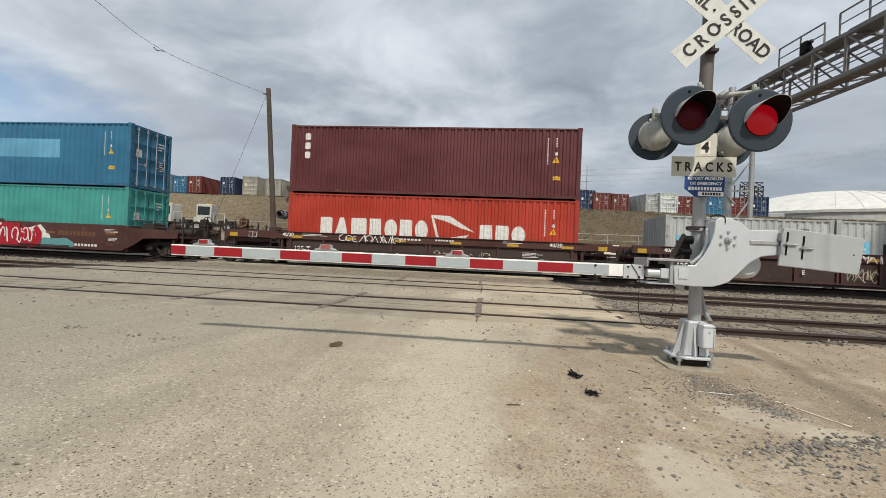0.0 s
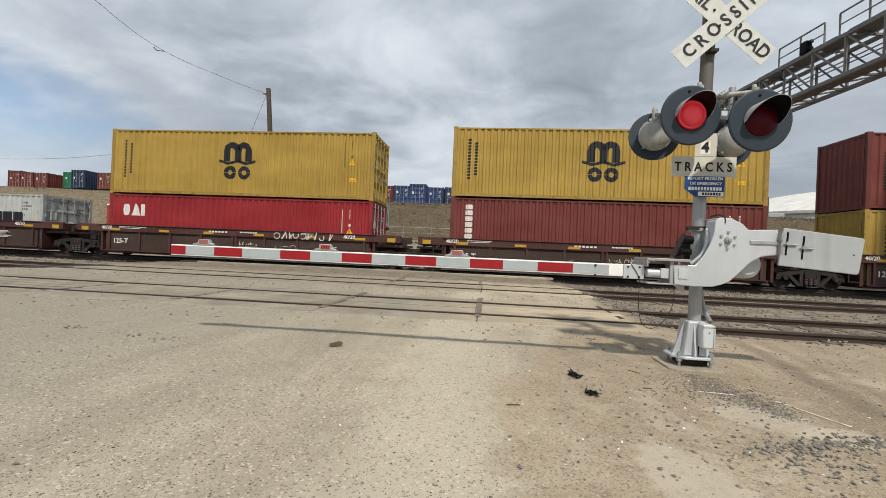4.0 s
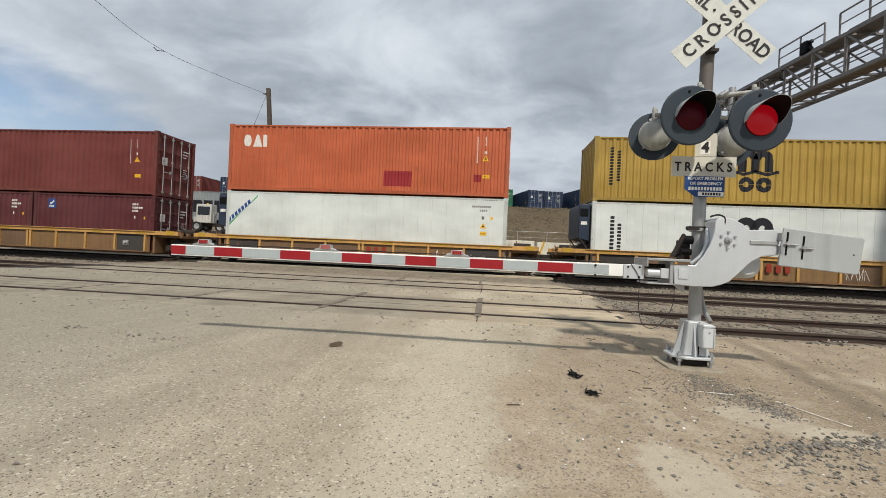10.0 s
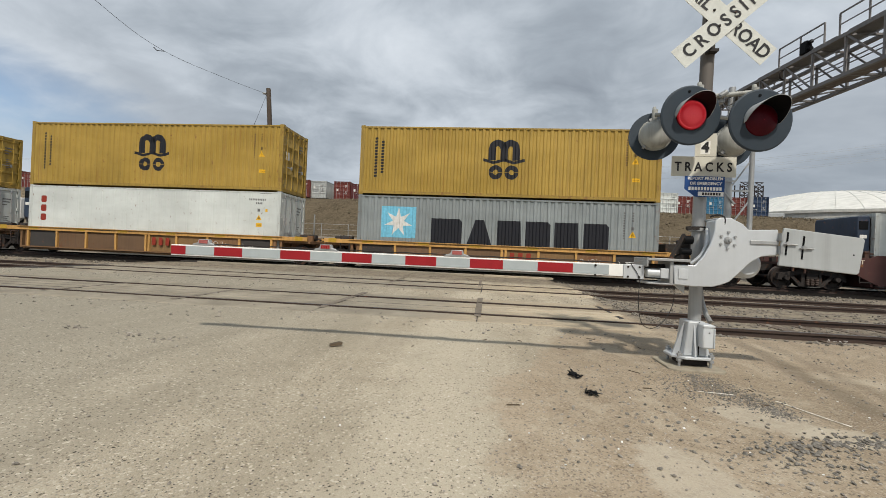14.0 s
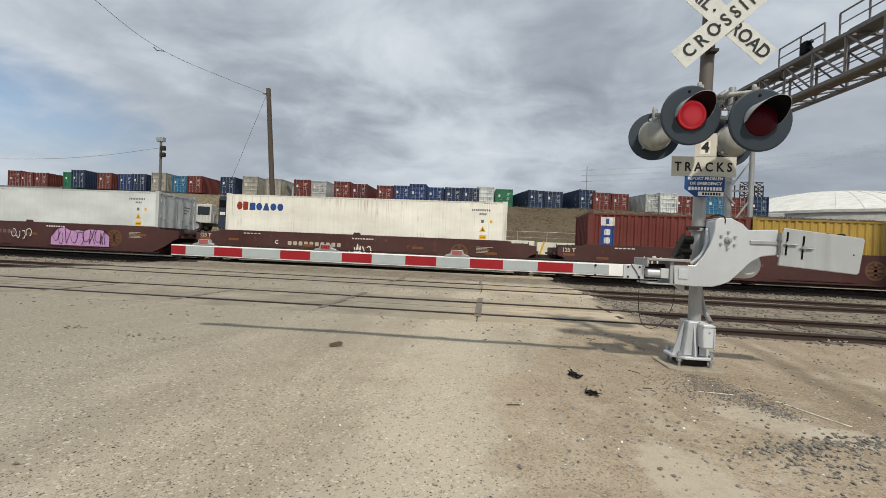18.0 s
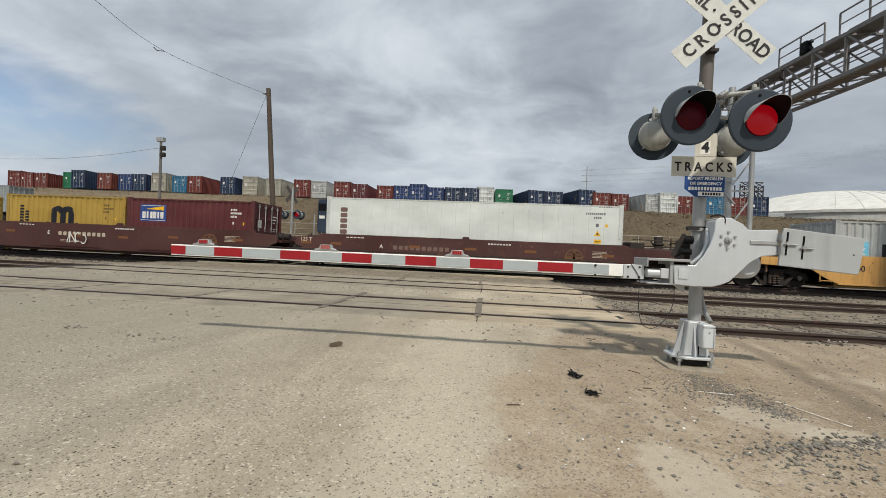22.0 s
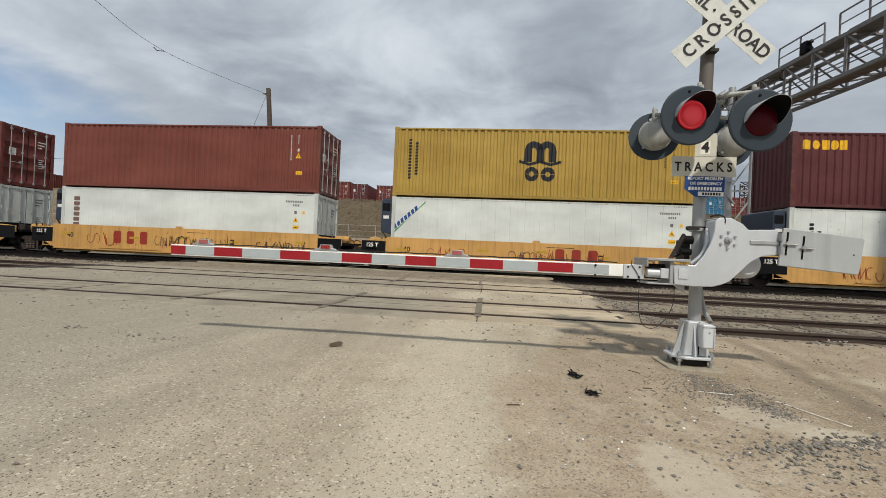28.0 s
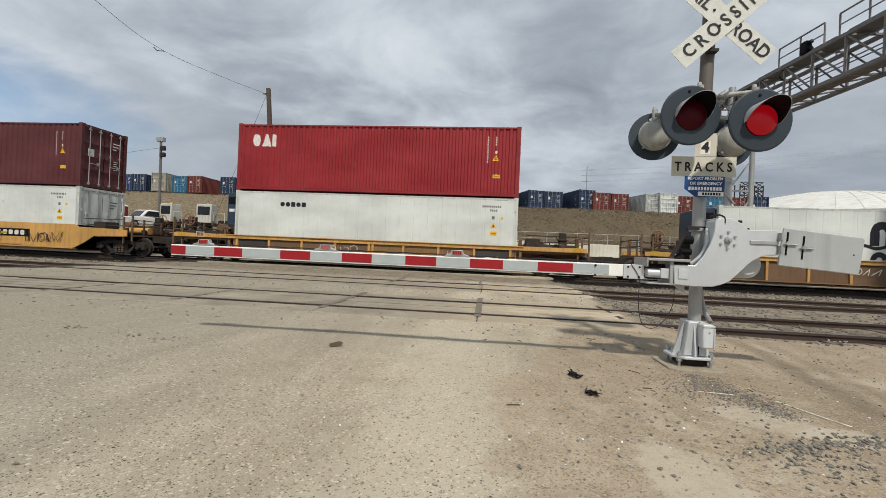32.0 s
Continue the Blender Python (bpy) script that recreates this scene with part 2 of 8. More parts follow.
    dirt = mixed(nt, math_node(nt, "MULTIPLY", ramp(nt, crust, [(0.505, (0, 0, 0)), (0.525, (1, 1, 1)), (0.545, (0, 0, 0))]), 0.22), dirt, (0.24, 0.19, 0.135))
    wob = math_node(nt, "MULTIPLY", math_node(nt, "SUBTRACT", mid, 0.5), 2.4)
    side = math_node(nt, "ADD", x, wob)
    verge = math_node(nt, "SUBTRACT", math_node(nt, "ADD", x, math_node(nt, "ADD", math_node(nt, "MULTIPLY", wob, 0.30), math_node(nt, "MULTIPLY", math_node(nt, "SUBTRACT", crust, 0.5), 0.8))), math_node(nt, "MULTIPLY", math_node(nt, "MAXIMUM", math_node(nt, "SUBTRACT", y, 3.2), 0.0), 0.36))
    f_dirt = ramp(nt, math_node(nt, "MULTIPLY_ADD", verge, 0.5, 0.5), [(0.53, (0, 0, 0)), (0.60, (1, 1, 1))])
    c = mixed(nt, f_dirt, road, dirt)
    # dark bands beside the tracks: wheel marks, with a cast shadow put into the colour
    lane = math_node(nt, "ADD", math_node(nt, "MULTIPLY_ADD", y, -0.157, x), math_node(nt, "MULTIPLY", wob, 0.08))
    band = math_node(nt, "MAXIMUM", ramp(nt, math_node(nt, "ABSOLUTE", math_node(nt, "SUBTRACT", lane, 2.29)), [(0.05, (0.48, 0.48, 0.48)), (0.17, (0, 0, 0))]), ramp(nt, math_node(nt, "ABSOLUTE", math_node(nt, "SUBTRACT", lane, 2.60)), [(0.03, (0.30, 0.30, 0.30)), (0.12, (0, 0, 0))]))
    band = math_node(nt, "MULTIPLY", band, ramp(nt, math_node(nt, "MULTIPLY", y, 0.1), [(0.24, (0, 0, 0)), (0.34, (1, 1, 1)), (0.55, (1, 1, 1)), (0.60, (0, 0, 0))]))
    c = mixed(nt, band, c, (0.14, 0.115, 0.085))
    # ballast and dust round the tracks, off the crossing
    stone = nt.nodes.new("ShaderNodeSeparateColor")
    link(nt, chip.outputs["Color"], stone.inputs[0])
    bal = mixed(nt, stone.outputs[0], (0.105, 0.088, 0.070), (0.33, 0.285, 0.225))
    bal = mixed(nt, ramp(nt, mid, [(0.42, (0, 0, 0)), (0.6, (0.8, 0.8, 0.8))]), bal, (0.34, 0.295, 0.22))
    far = ramp(nt, math_node(nt, "MULTIPLY_ADD", math_node(nt, "ADD", y, wob), 0.1, -0.55), [(0.06, (0, 0, 0)), (0.14, (1, 1, 1))])
    off_r = ramp(nt, math_node(nt, "MULTIPLY_ADD", math_node(nt, "ADD", x, math_node(nt, "MULTIPLY", wob, 0.08)), 0.1, 0.5), [(0.735, (0, 0, 0)), (0.755, (1, 1, 1))])
    off_l = ramp(nt, math_node(nt, "MULTIPLY_ADD", side, -0.02, 0.2), [(0.475, (0, 0, 0)), (0.49, (1, 1, 1))])
    beyond = ramp(nt, math_node(nt, "MULTIPLY_ADD", y, 0.02, 0.0), [(0.275, (0, 0, 0)), (0.29, (1, 1, 1))])
    f_bal = math_node(nt, "MULTIPLY", far, math_node(nt, "MAXIMUM", math_node(nt, "MAXIMUM", off_r, off_l), beyond))
    c = mixed(nt, f_bal, c, bal)
    # oily bed of the main track, with the train's shade put into its colour
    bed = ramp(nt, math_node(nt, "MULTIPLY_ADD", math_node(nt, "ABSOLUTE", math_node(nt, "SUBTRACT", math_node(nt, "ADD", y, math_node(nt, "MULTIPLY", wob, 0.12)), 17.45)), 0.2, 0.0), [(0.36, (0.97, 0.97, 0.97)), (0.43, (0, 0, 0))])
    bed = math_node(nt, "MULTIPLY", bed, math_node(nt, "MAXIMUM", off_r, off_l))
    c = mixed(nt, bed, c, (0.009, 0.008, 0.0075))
    # dry bank
    blade = noise_tex(nt, mapped(nt, p, (1.0, 1.0, 0.35)), 3.4, 7, 0.72)
    bank = mixed(nt, ramp(nt, blade, [(0.36, (0, 0, 0)), (0.64, (1, 1, 1))]), (0.060, 0.047, 0.030), (0.165, 0.132, 0.088))
    bank = mixed(nt, ramp(nt, big, [(0.45, (0, 0, 0)), (0.7, (0.8, 0.8, 0.8))]), bank, (0.15, 0.122, 0.082))
    west = ramp(nt, math_node(nt, "MULTIPLY_ADD", math_node(nt, "ADD", x, math_node(nt, "MULTIPLY", wob, 4.0)), -0.02, 0.0), [(0.45, (0, 0, 0)), (0.75, (0.75, 0.75, 0.75))])
    pale = mixed(nt, ramp(nt, blade, [(0.40, (0, 0, 0)), (0.62, (1, 1, 1))]), (0.155, 0.125, 0.085), (0.31, 0.255, 0.175))
    bank = mixed(nt, west, bank, pale)
    f_bank = ramp(nt, math_node(nt, "MULTIPLY_ADD", math_node(nt, "ADD", y, math_node(nt, "MULTIPLY", wob, 2.0)), 0.01, 0.0), [(0.40, (0, 0, 0)), (0.46, (1, 1, 1))])
    c = mixed(nt, f_bank, c, bank)
    c = mixed(nt, 1.0, c, (0.84, 0.84, 0.845), "MULTIPLY")
    link(nt, c, b.inputs["Base Color"])
    h = math_node(nt, "ADD", math_node(nt, "MULTIPLY", fine, 0.5), math_node(nt, "MULTIPLY", speck.outputs["Distance"], -0.9))
    h = math_node(nt, "ADD", h, math_node(nt, "MULTIPLY", math_node(nt, "MINIMUM", gr.outputs["Distance"], 0.6), -0.7))
    bump(nt, b, math_node(nt, "ADD", h, math_node(nt, "MULTIPLY", mid, 1.6)), 0.30, 0.010)
    return m


def plank_material():
    """Crossing planks: grey-brown wood with long grain, packed with road dirt to the west."""
    m, nt, b = base_mat("crossing_plank", 0.95)
    b.inputs["Specular IOR Level"].default_value = 0.08
    tc = nt.nodes.new("ShaderNodeTexCoord")
    info = nt.nodes.new("ShaderNodeObjectInfo")
    p = tc.outputs["Object"]
    grain = noise_tex(nt, mapped(nt, p, (0.5, 9.0, 1.0)), 3.0, 6, 0.65)
    patch = noise_tex(nt, p, 1.3, 8, 0.66, 0.3)
    fine = noise_tex(nt, p, 28.0, 5, 0.7)
    c = mixed(nt, info.outputs["Random"], (0.37, 0.31, 0.225), (0.52, 0.445, 0.33))
    c = mixed(nt, math_node(nt, "MULTIPLY", ramp(nt, grain, [(0.42, (0, 0, 0)), (0.68, (1, 1, 1))]), 0.55), c, (0.20, 0.165, 0.12))
    sep = nt.nodes.new("ShaderNodeSeparateXYZ")
    link(nt, p, sep.inputs[0])
    west = ramp(nt, math_node(nt, "ADD", math_node(nt, "MULTIPLY", sep.outputs[0], -0.25), math_node(nt, "MULTIPLY", patch, 1.2)), [(0.45, (0, 0, 0)), (0.95, (0.9, 0.9, 0.9))])
    dust = mixed(nt, ramp(nt, patch, [(0.35, (0, 0, 0)), (0.66, (1, 1, 1))]), (0.200, 0.180, 0.145), (0.325, 0.295, 0.235))
    c = mixed(nt, west, c, dust)
    c = mixed(nt, math_node(nt, "MULTIPLY", ramp(nt, fine, [(0.55, (0, 0, 0)), (0.72, (1, 1, 1))]), 0.6), c, (0.16, 0.135, 0.10))
    link(nt, c, b.inputs["Base Color"])
    bump(nt, b, math_node(nt, "ADD", grain, fine), 0.3, 0.008)
    return m


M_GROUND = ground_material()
M_RAIL = painted("rusty_rail", (0.050, 0.032, 0.025), 0.6, 0.3, 0.10)
M_RAILHEAD = plain("rail_head", (0.16, 0.135, 0.12), 0.38, 0.75)
M_PLANK = plank_material()
M_GAP = plain("flangeway_rubber", (0.045, 0.040, 0.036), 0.9)
M_TIE = plain("old_sleeper", (0.14, 0.11, 0.085), 0.9, 0, 0.3, 6)
M_STONE = plain("grey_stone", (0.185, 0.168, 0.142), 0.9, 0, 0.4, 12)
M_ALU = painted("aluminium_paint", (0.585, 0.615, 0.635), 0.42, 0.10, 0.0, 0.25)
M_GALV = painted("galvanised_steel", (0.40, 0.41, 0.41), 0.5, 0.25, 0.04, 0.45)
M_MASTTOP = painted("dull_mast", (0.125, 0.112, 0.10), 0.6, 0.3, 0.05, 0.2)
M_BLACK = plain("black_paint", (0.007, 0.0075, 0.0085), 0.55)
M_BLACK.node_tree.nodes["Principled BSDF"].inputs["Specular IOR Level"].default_value = 0.08
M_SLATE = painted("slate_background_disc", (0.027, 0.041, 0.056), 0.55, 0.12, 0.0)
M_HOUSING = painted("lamp_housing", (0.37, 0.375, 0.345), 0.5, 0.45, 0.10)
M_LENS = plain("dark_red_lens", (0.060, 0.003, 0.008), 0.35)
M_LENS.node_tree.nodes["Principled BSDF"].inputs["Specular IOR Level"].default_value = 0.12
M_LIT = glowing("lit_red_leds", (0.48, 0.003, 0.010), 0.48)
M_SPARK = glowing("led_points", (1.0, 0.16, 0.18), 1.7)
M_SIGN = plain("reflective_sign_white", (0.57, 0.56, 0.49), 0.5, 0, 0.08)
M_BOARD = plain("reflective_board_white", (0.56, 0.575, 0.535), 0.5, 0, 0.10)
M_SIGNINK = plain("sign_ink_black", (0.018, 0.018, 0.020), 0.5)
M_BLUE = plain("sign_blue", (0.012, 0.055, 0.20), 0.45)
M_WHITE = plain("white_paint", (0.78, 0.78, 0.75), 0.55, 0, 0.06)
M_ARMGREY = plain("arm_reflective_grey", (0.36, 0.40, 0.41), 0.45, 0, 0.06)
M_ARMRED = plain("arm_reflective_red", (0.28, 0.012, 0.017), 0.45, 0, 0.1)
M_HOODOUT = painted("hood_outside", (0.44, 0.46, 0.47), 0.55, 0.2, 0.0)
M_WEIGHT = painted("counterweight_grey", (0.42, 0.445, 0.45), 0.5, 0.2, 0.0, 0.15)
M_RUBBER = plain("black_cable", (0.02, 0.02, 0.02), 0.6)
M_STEEL = painted("dark_rusty_steel", (0.020, 0.016, 0.014), 0.75, 0.3, 0.16)
M_WHEEL = painted("wheel_steel", (0.045, 0.036, 0.031), 0.5, 0.2, 0.25, 0.4)
M_BRIDGE = painted("grey_bridge_steel", (0.185, 0.178, 0.176), 0.6, 0.25, 0.06, 0.2)
M_WOOD = painted("weathered_pole_wood", (0.085, 0.066, 0.052), 0.9, 0.4, 0.0)
M_GREYPOLE = painted("grey_pole", (0.14, 0.135, 0.128), 0.8, 0.3, 0.0)
M_GLASS = plain("dark_window", (0.02, 0.025, 0.03), 0.12)
M_INKY = plain("dark_ink", (0.012, 0.013, 0.018), 0.55)
M_MARKW = plain("white_marking", (0.62, 0.61, 0.58), 0.6)
M_MARKY = plain("yellow_marking", (0.70, 0.40, 0.02), 0.6)
M_REFL = plain("amber_reflector", (0.42, 0.26, 0.03), 0.5)
M_OLDREFL = plain("dull_reflector", (0.165, 0.068, 0.024), 0.6)
M_SKYBLUE = plain("pale_blue_square", (0.16, 0.46, 0.62), 0.55)
M_REDINK = plain("red_logo", (0.25, 0.030, 0.016), 0.55)
M_FADEDINK = plain("faded_brown_ink", (0.15, 0.095, 0.08), 0.6)
M_GREENINK = plain("green_logo", (0.05, 0.30, 0.10), 0.55)
M_BLUEINK = plain("navy_logo", (0.02, 0.06, 0.22), 0.55)
M_PURPLE = plain("purple_spray", (0.45, 0.25, 0.45), 0.6)
M_TEALSPRAY = plain("teal_spray", (0.10, 0.26, 0.27), 0.6)
M_REDSPRAY = plain("red_spray", (0.33, 0.010, 0.022), 0.55)
M_GOLD = plain("faded_gold", (0.125, 0.062, 0.028), 0.7)
M_CODE = plain("grey_code_print", (0.13, 0.13, 0.13), 0.6)
M_BROWNCODE = plain("faded_code_print", (0.12, 0.075, 0.025), 0.6)
M_TAN = plain("faded_marking", (0.42, 0.36, 0.28), 0.7)

PAINT = dict(maroon=(0.098, 0.020, 0.023), red=(0.40, 0.036, 0.017), crimson=(0.27, 0.013, 0.019), brown=(0.150, 0.030, 0.023), rustbrown=(0.165, 0.042, 0.028),
             yellow=(0.385, 0.255, 0.047), orange=(0.47, 0.110, 0.042), white=(0.615, 0.650, 0.625), grey=(0.250, 0.280, 0.285), palegrey=(0.44, 0.465, 0.455),
             cream=(0.82, 0.80, 0.71), blue=(0.026, 0.150, 0.270), navy=(0.019, 0.048, 0.145), teal=(0.052, 0.300, 0.268), darkblue=(0.014, 0.034, 0.080), green=(0.02, 0.17, 0.085), beige=(0.36, 0.345, 0.28))
CARBROWN, CARYELLOW, CARRUST = (0.062, 0.021, 0.017), (0.53, 0.295, 0.085), (0.21, 0.115, 0.052)


def paint(key):
    dirt = {"white": 0.07, "cream": 0.08, "palegrey": 0.30, "beige": 0.30}.get(key, 0.22)
    rust = {"palegrey": 0.15, "yellow": 0.10, "white": 0.03}.get(key, 0.07)
    return painted("container_" + key, PAINT[key], 0.5, dirt, rust, runs={"cream": 0.75, "yellow": 0.55, "palegrey": 0.6, "orange": 0.25}.get(key, 0.0))


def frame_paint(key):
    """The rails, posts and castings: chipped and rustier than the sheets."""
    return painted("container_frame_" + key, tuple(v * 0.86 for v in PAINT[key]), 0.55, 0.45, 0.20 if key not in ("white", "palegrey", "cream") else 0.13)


# ---------------------------------------------------------------- mesh tools
class Shape:
    """Vertices and faces that are gathered into one mesh."""

    def __init__(self):
        self.v, self.f = [], []

    def add(self, verts, faces):
        n = len(self.v)
        self.v += [tuple(p) for p in verts]
        self.f += [tuple(i + n for i in f) for f in faces]
        return self

    def box(self, x0, x1, y0, y1, z0, z1):
        return self.add([(x0, y0, z0), (x1, y0, z0), (x1, y1, z0), (x0, y1, z0), (x0, y0, z1), (x1, y0, z1), (x1, y1, z1), (x0, y1, z1)],
                        [(3, 2, 1, 0), (4, 5, 6, 7), (0, 1, 5, 4), (1, 2, 6, 5), (2, 3, 7, 6), (3, 0, 4, 7)])

    def tube(self, a, b, r, n=10, r2=None, caps=True):
        a, b = Vector(a), Vector(b)
        d = (b - a).normalized()
        u = d.orthogonal().normalized()
        w = d.cross(u)
        r2 = r if r2 is None else r2
        ring = [(math.cos(2 * math.pi * i / n), math.sin(2 * math.pi * i / n)) for i in range(n)]
        vs = [a + (u * c + w * s) * r for c, s in ring] + [b + (u * c + w * s) * r2 for c, s in ring]
        fs = [(i, (i + 1) % n, n + (i + 1) % n, n + i) for i in range(n)]
        if caps:
            fs += [tuple(range(n - 1, -1, -1)), tuple(range(n, 2 * n))]
        return self.add(vs, fs)

    def bar(self, a, b, w, h=None):
        """A square bar from a to b."""
        a, b = Vector(a), Vector(b)
        h = w if h is None else h
        d = (b - a).normalized()
        u = d.cross(Vector((0, 0, 1)))
        u = u.normalized() if u.length > 1e-4 else Vector((1, 0, 0))
        t = u.cross(d)
        c = [(-1, -1), (1, -1), (1, 1), (-1, 1)]
        vs = [p + u * (i * w / 2) + t * (j * h / 2) for p in (a, b) for i, j in c]
        return self.add(vs, [(0, 1, 5, 4), (1, 2, 6, 5), (2, 3, 7, 6), (3, 0, 4, 7), (3, 2, 1, 0), (4, 5, 6, 7)])

    def plate(self, pts, y0, y1):
        """A flat outline in x and z, given thickness along y."""
        n = len(pts)
        vs = [(x, y0, z) for x, z in pts] + [(x, y1, z) for x, z in pts]
        return self.add(vs, [tuple(range(n)), tuple(range(2 * n - 1, n - 1, -1))] + [(i, n + i, n + (i + 1) % n, (i + 1) % n) for i in range(n)])

    def lathe(self, profile, n=24, centre=(0, 0, 0), axis="y"):
        """Profile of (radius, offset) turned round an axis."""
        vs = []
        for r, o in profile:
            for i in range(n):
                c, s = math.cos(2 * math.pi * i / n) * r, math.sin(2 * math.pi * i / n) * r
                q = (c, o, s) if axis == "y" else ((c, s, o) if axis == "z" else (o, c, s))
                vs.append((q[0] + centre[0], q[1] + centre[1], q[2] + centre[2]))
        fs = [(k * n + i, k * n + (i + 1) % n, (k + 1) * n + (i + 1) % n, (k + 1) * n + i) for k in range(len(profile) - 1) for i in range(n)]
        return self.add(vs, fs)

    def mesh(self, name, mat=None, smooth=True):
        me = bpy.data.meshes.new(name)
        me.from_pydata(self.v, [], self.f)
        bm = bmesh.new()
        bm.from_mesh(me)
        bmesh.ops.recalc_face_normals(bm, faces=bm.faces)
        bm.to_mesh(me)
        bm.free()
        if smooth:
            me.shade_smooth()
            me.set_sharp_from_angle(angle=radians(32))
        if mat:
            me.materials.append(mat)
        return me


def pipe_run(points, r, n=8):
    """One round tube along a run of points."""
    P = [Vector(p) for p in points]
    s, u = Shape(), None
    for i, p in enumerate(P):
        d = (P[min(i + 1, len(P) - 1)] - P[max(i - 1, 0)]).normalized()
        u = (d.orthogonal() if u is None else u - d * u.dot(d)).normalized()
        w = d.cross(u)
        s.v += [tuple(p + (u * math.cos(2 * math.pi * k / n) + w * math.sin(2 * math.pi * k / n)) * r) for k in range(n)]
    m = len(P)
    s.f = [(j * n + k, j * n + (k + 1) % n, (j + 1) * n + (k + 1) % n, (j + 1) * n + k) for j in range(m - 1) for k in range(n)]
    s.f += [tuple(range(n - 1, -1, -1)), tuple(range((m - 1) * n, m * n))]
    return s


def curve_points(pts, steps=6):
    """A smooth run through the points."""
    P = [Vector(p) for p in pts]
    P = [2 * P[0] - P[1]] + P + [2 * P[-1] - P[-2]]
    out = []
    for i in range(1, len(P) - 2):
        for k in range(steps):
            t = k / steps
            out.append(0.5 * ((2 * P[i]) + (P[i + 1] - P[i - 1]) * t + (2 * P[i - 1] - 5 * P[i] + 4 * P[i + 1] - P[i + 2]) * t * t + (3 * P[i] - P[i - 1] - 3 * P[i + 1] + P[i + 2]) * t ** 3))
    return out + [P[-2]]


def part(name, shape, mat, parent, label="", at=None, bevel=0.0):
    """One mesh object under a thing or a part. shape: a Shape, or a mesh that is shared."""
    me = shape.mesh(name, mat) if isinstance(shape, Shape) else shape
    ob = new(name, me)
    ob.parent = parent
    if at is not None:
        ob.matrix_basis = at
    if bevel:
        mod = ob.modifiers.new("bevel", "BEVEL")
        mod.width, mod.segments, mod.limit_method = bevel, 2, "ANGLE"
    if label:
        ob["label"] = label
    return ob


def thing(name, label, category, at=None, group="", kind=""):
    ob = new(name)
    ob.empty_display_size = 0.2
    if at is not None:
        ob.matrix_basis = at
    return tagged(ob, label, category, group, kind)


def solid(name, shape, mat, label, category, at=None, group="", kind="", bevel=0.0):
    """A thing of a single mesh."""
    me = shape.mesh(name, mat) if isinstance(shape, Shape) else shape
    ob = new(name, me)
    if at is not None:
        ob.matrix_basis = at
    if bevel:
        mod = ob.modifiers.new("bevel", "BEVEL")
        mod.width, mod.segments, mod.limit_method = bevel, 2, "ANGLE"
    return tagged(ob, label, category, group, kind)


TEXTS = {}


def text_mesh(words, size, mat, bold=0.0):
    """Lettering in the built-in font, standing in x and z, as a mesh."""
    key = (words, size, mat.name, bold)
    if key not in TEXTS:
        cu = bpy.data.curves.new("lettering", "FONT")
        cu.body, cu.size, cu.align_x, cu.align_y, cu.offset, cu.resolution_u = words, size, "CENTER", "CENTER", bold, 3
        ob = bpy.data.objects.new("lettering", cu)
        scene.collection.objects.link(ob)
        bpy.context.view_layer.update()
        me = bpy.data.meshes.new_from_object(ob.evaluated_get(bpy.context.evaluated_depsgraph_get()))
        bpy.data.objects.remove(ob)
        me.transform(Matrix.Rotation(radians(90), 4, "X"))
        me.materials.clear()
        me.materials.append(mat)
        TEXTS[key] = me
    return TEXTS[key]

# ---------------------------------------------------------------- ground and tracks
def step(v, a, b):
    t = min(1.0, max(0.0, (v - a) / (b - a)))
    return t * t * (3 - 2 * t)


def ground_height(x, y):
    z = -0.012
    if y < 30:
        off = max(step(x, 2.5, 3.4), step(-x, 13.0, 14.2))
        z -= 0.085 * off * step(y, 5.9, 6.6) * (1 - 0.5 * step(y, 13.5, 15.5))
        z += 0.02 * noise.noise((x * 0.5, y * 0.5, 3.0)) * (1 - step(y, 5.5, 6.3) * (1 - off))
        z += 0.012 * noise.noise((x * 1.9, y * 1.9, 7.0)) * (1 - step(y, 5.5, 6.3) * (1 - off))
    z += 1.75 * step(y, 21.5, 37.0)
    crest = 7.35 - 0.008 * x
    z += (crest - 1.75) * step(y, 46.0, 58.5)
    if y > 40:
        z += 0.35 * noise.noise((x * 0.11, y * 0.15, 1.0)) * step(y, 44, 50) * (1 - step(y, 56, 60))
    return z


def spread(stops):
    """Grid lines from (value, step) stops."""
    out = []
    for (a, d), (b, _) in zip(stops, stops[1:]):
        n = max(1, round((b - a) / d))
        out += [a + (b - a) * i / n for i in range(n)]
    return out + [stops[-1][0]]


def build_ground():
    xs = spread([(-1500, 300), (-300, 60), (-120, 10), (-40, 2.0), (-14, 0.25), (6, 0.5), (20, 2.0), (60, 10), (140, 60), (320, 300), (1500, 1)])
    ys = spread([(-300, 60), (-60, 10), (-6, 0.5), (0, 0.2), (9, 0.4), (22, 1.0), (64, 8.0), (120, 60), (300, 300), (1500, 1)])
    s = Shape()
    s.v = [(x, y, ground_height(x, y)) for y in ys for x in xs]
    n = len(xs)
    s.f = [(j * n + i, j * n + i + 1, (j + 1) * n + i + 1, (j + 1) * n + i) for j in range(len(ys) - 1) for i in range(n - 1)]
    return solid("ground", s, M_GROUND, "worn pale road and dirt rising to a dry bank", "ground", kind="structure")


build_ground()

RAILS = {"a": (6.714, 8.223, 0.012), "b": (11.139, 12.654, 0.012), "c": (17.776, 19.286, 0.075)}
CROSS_L, CROSS_R = -13.3, 2.35


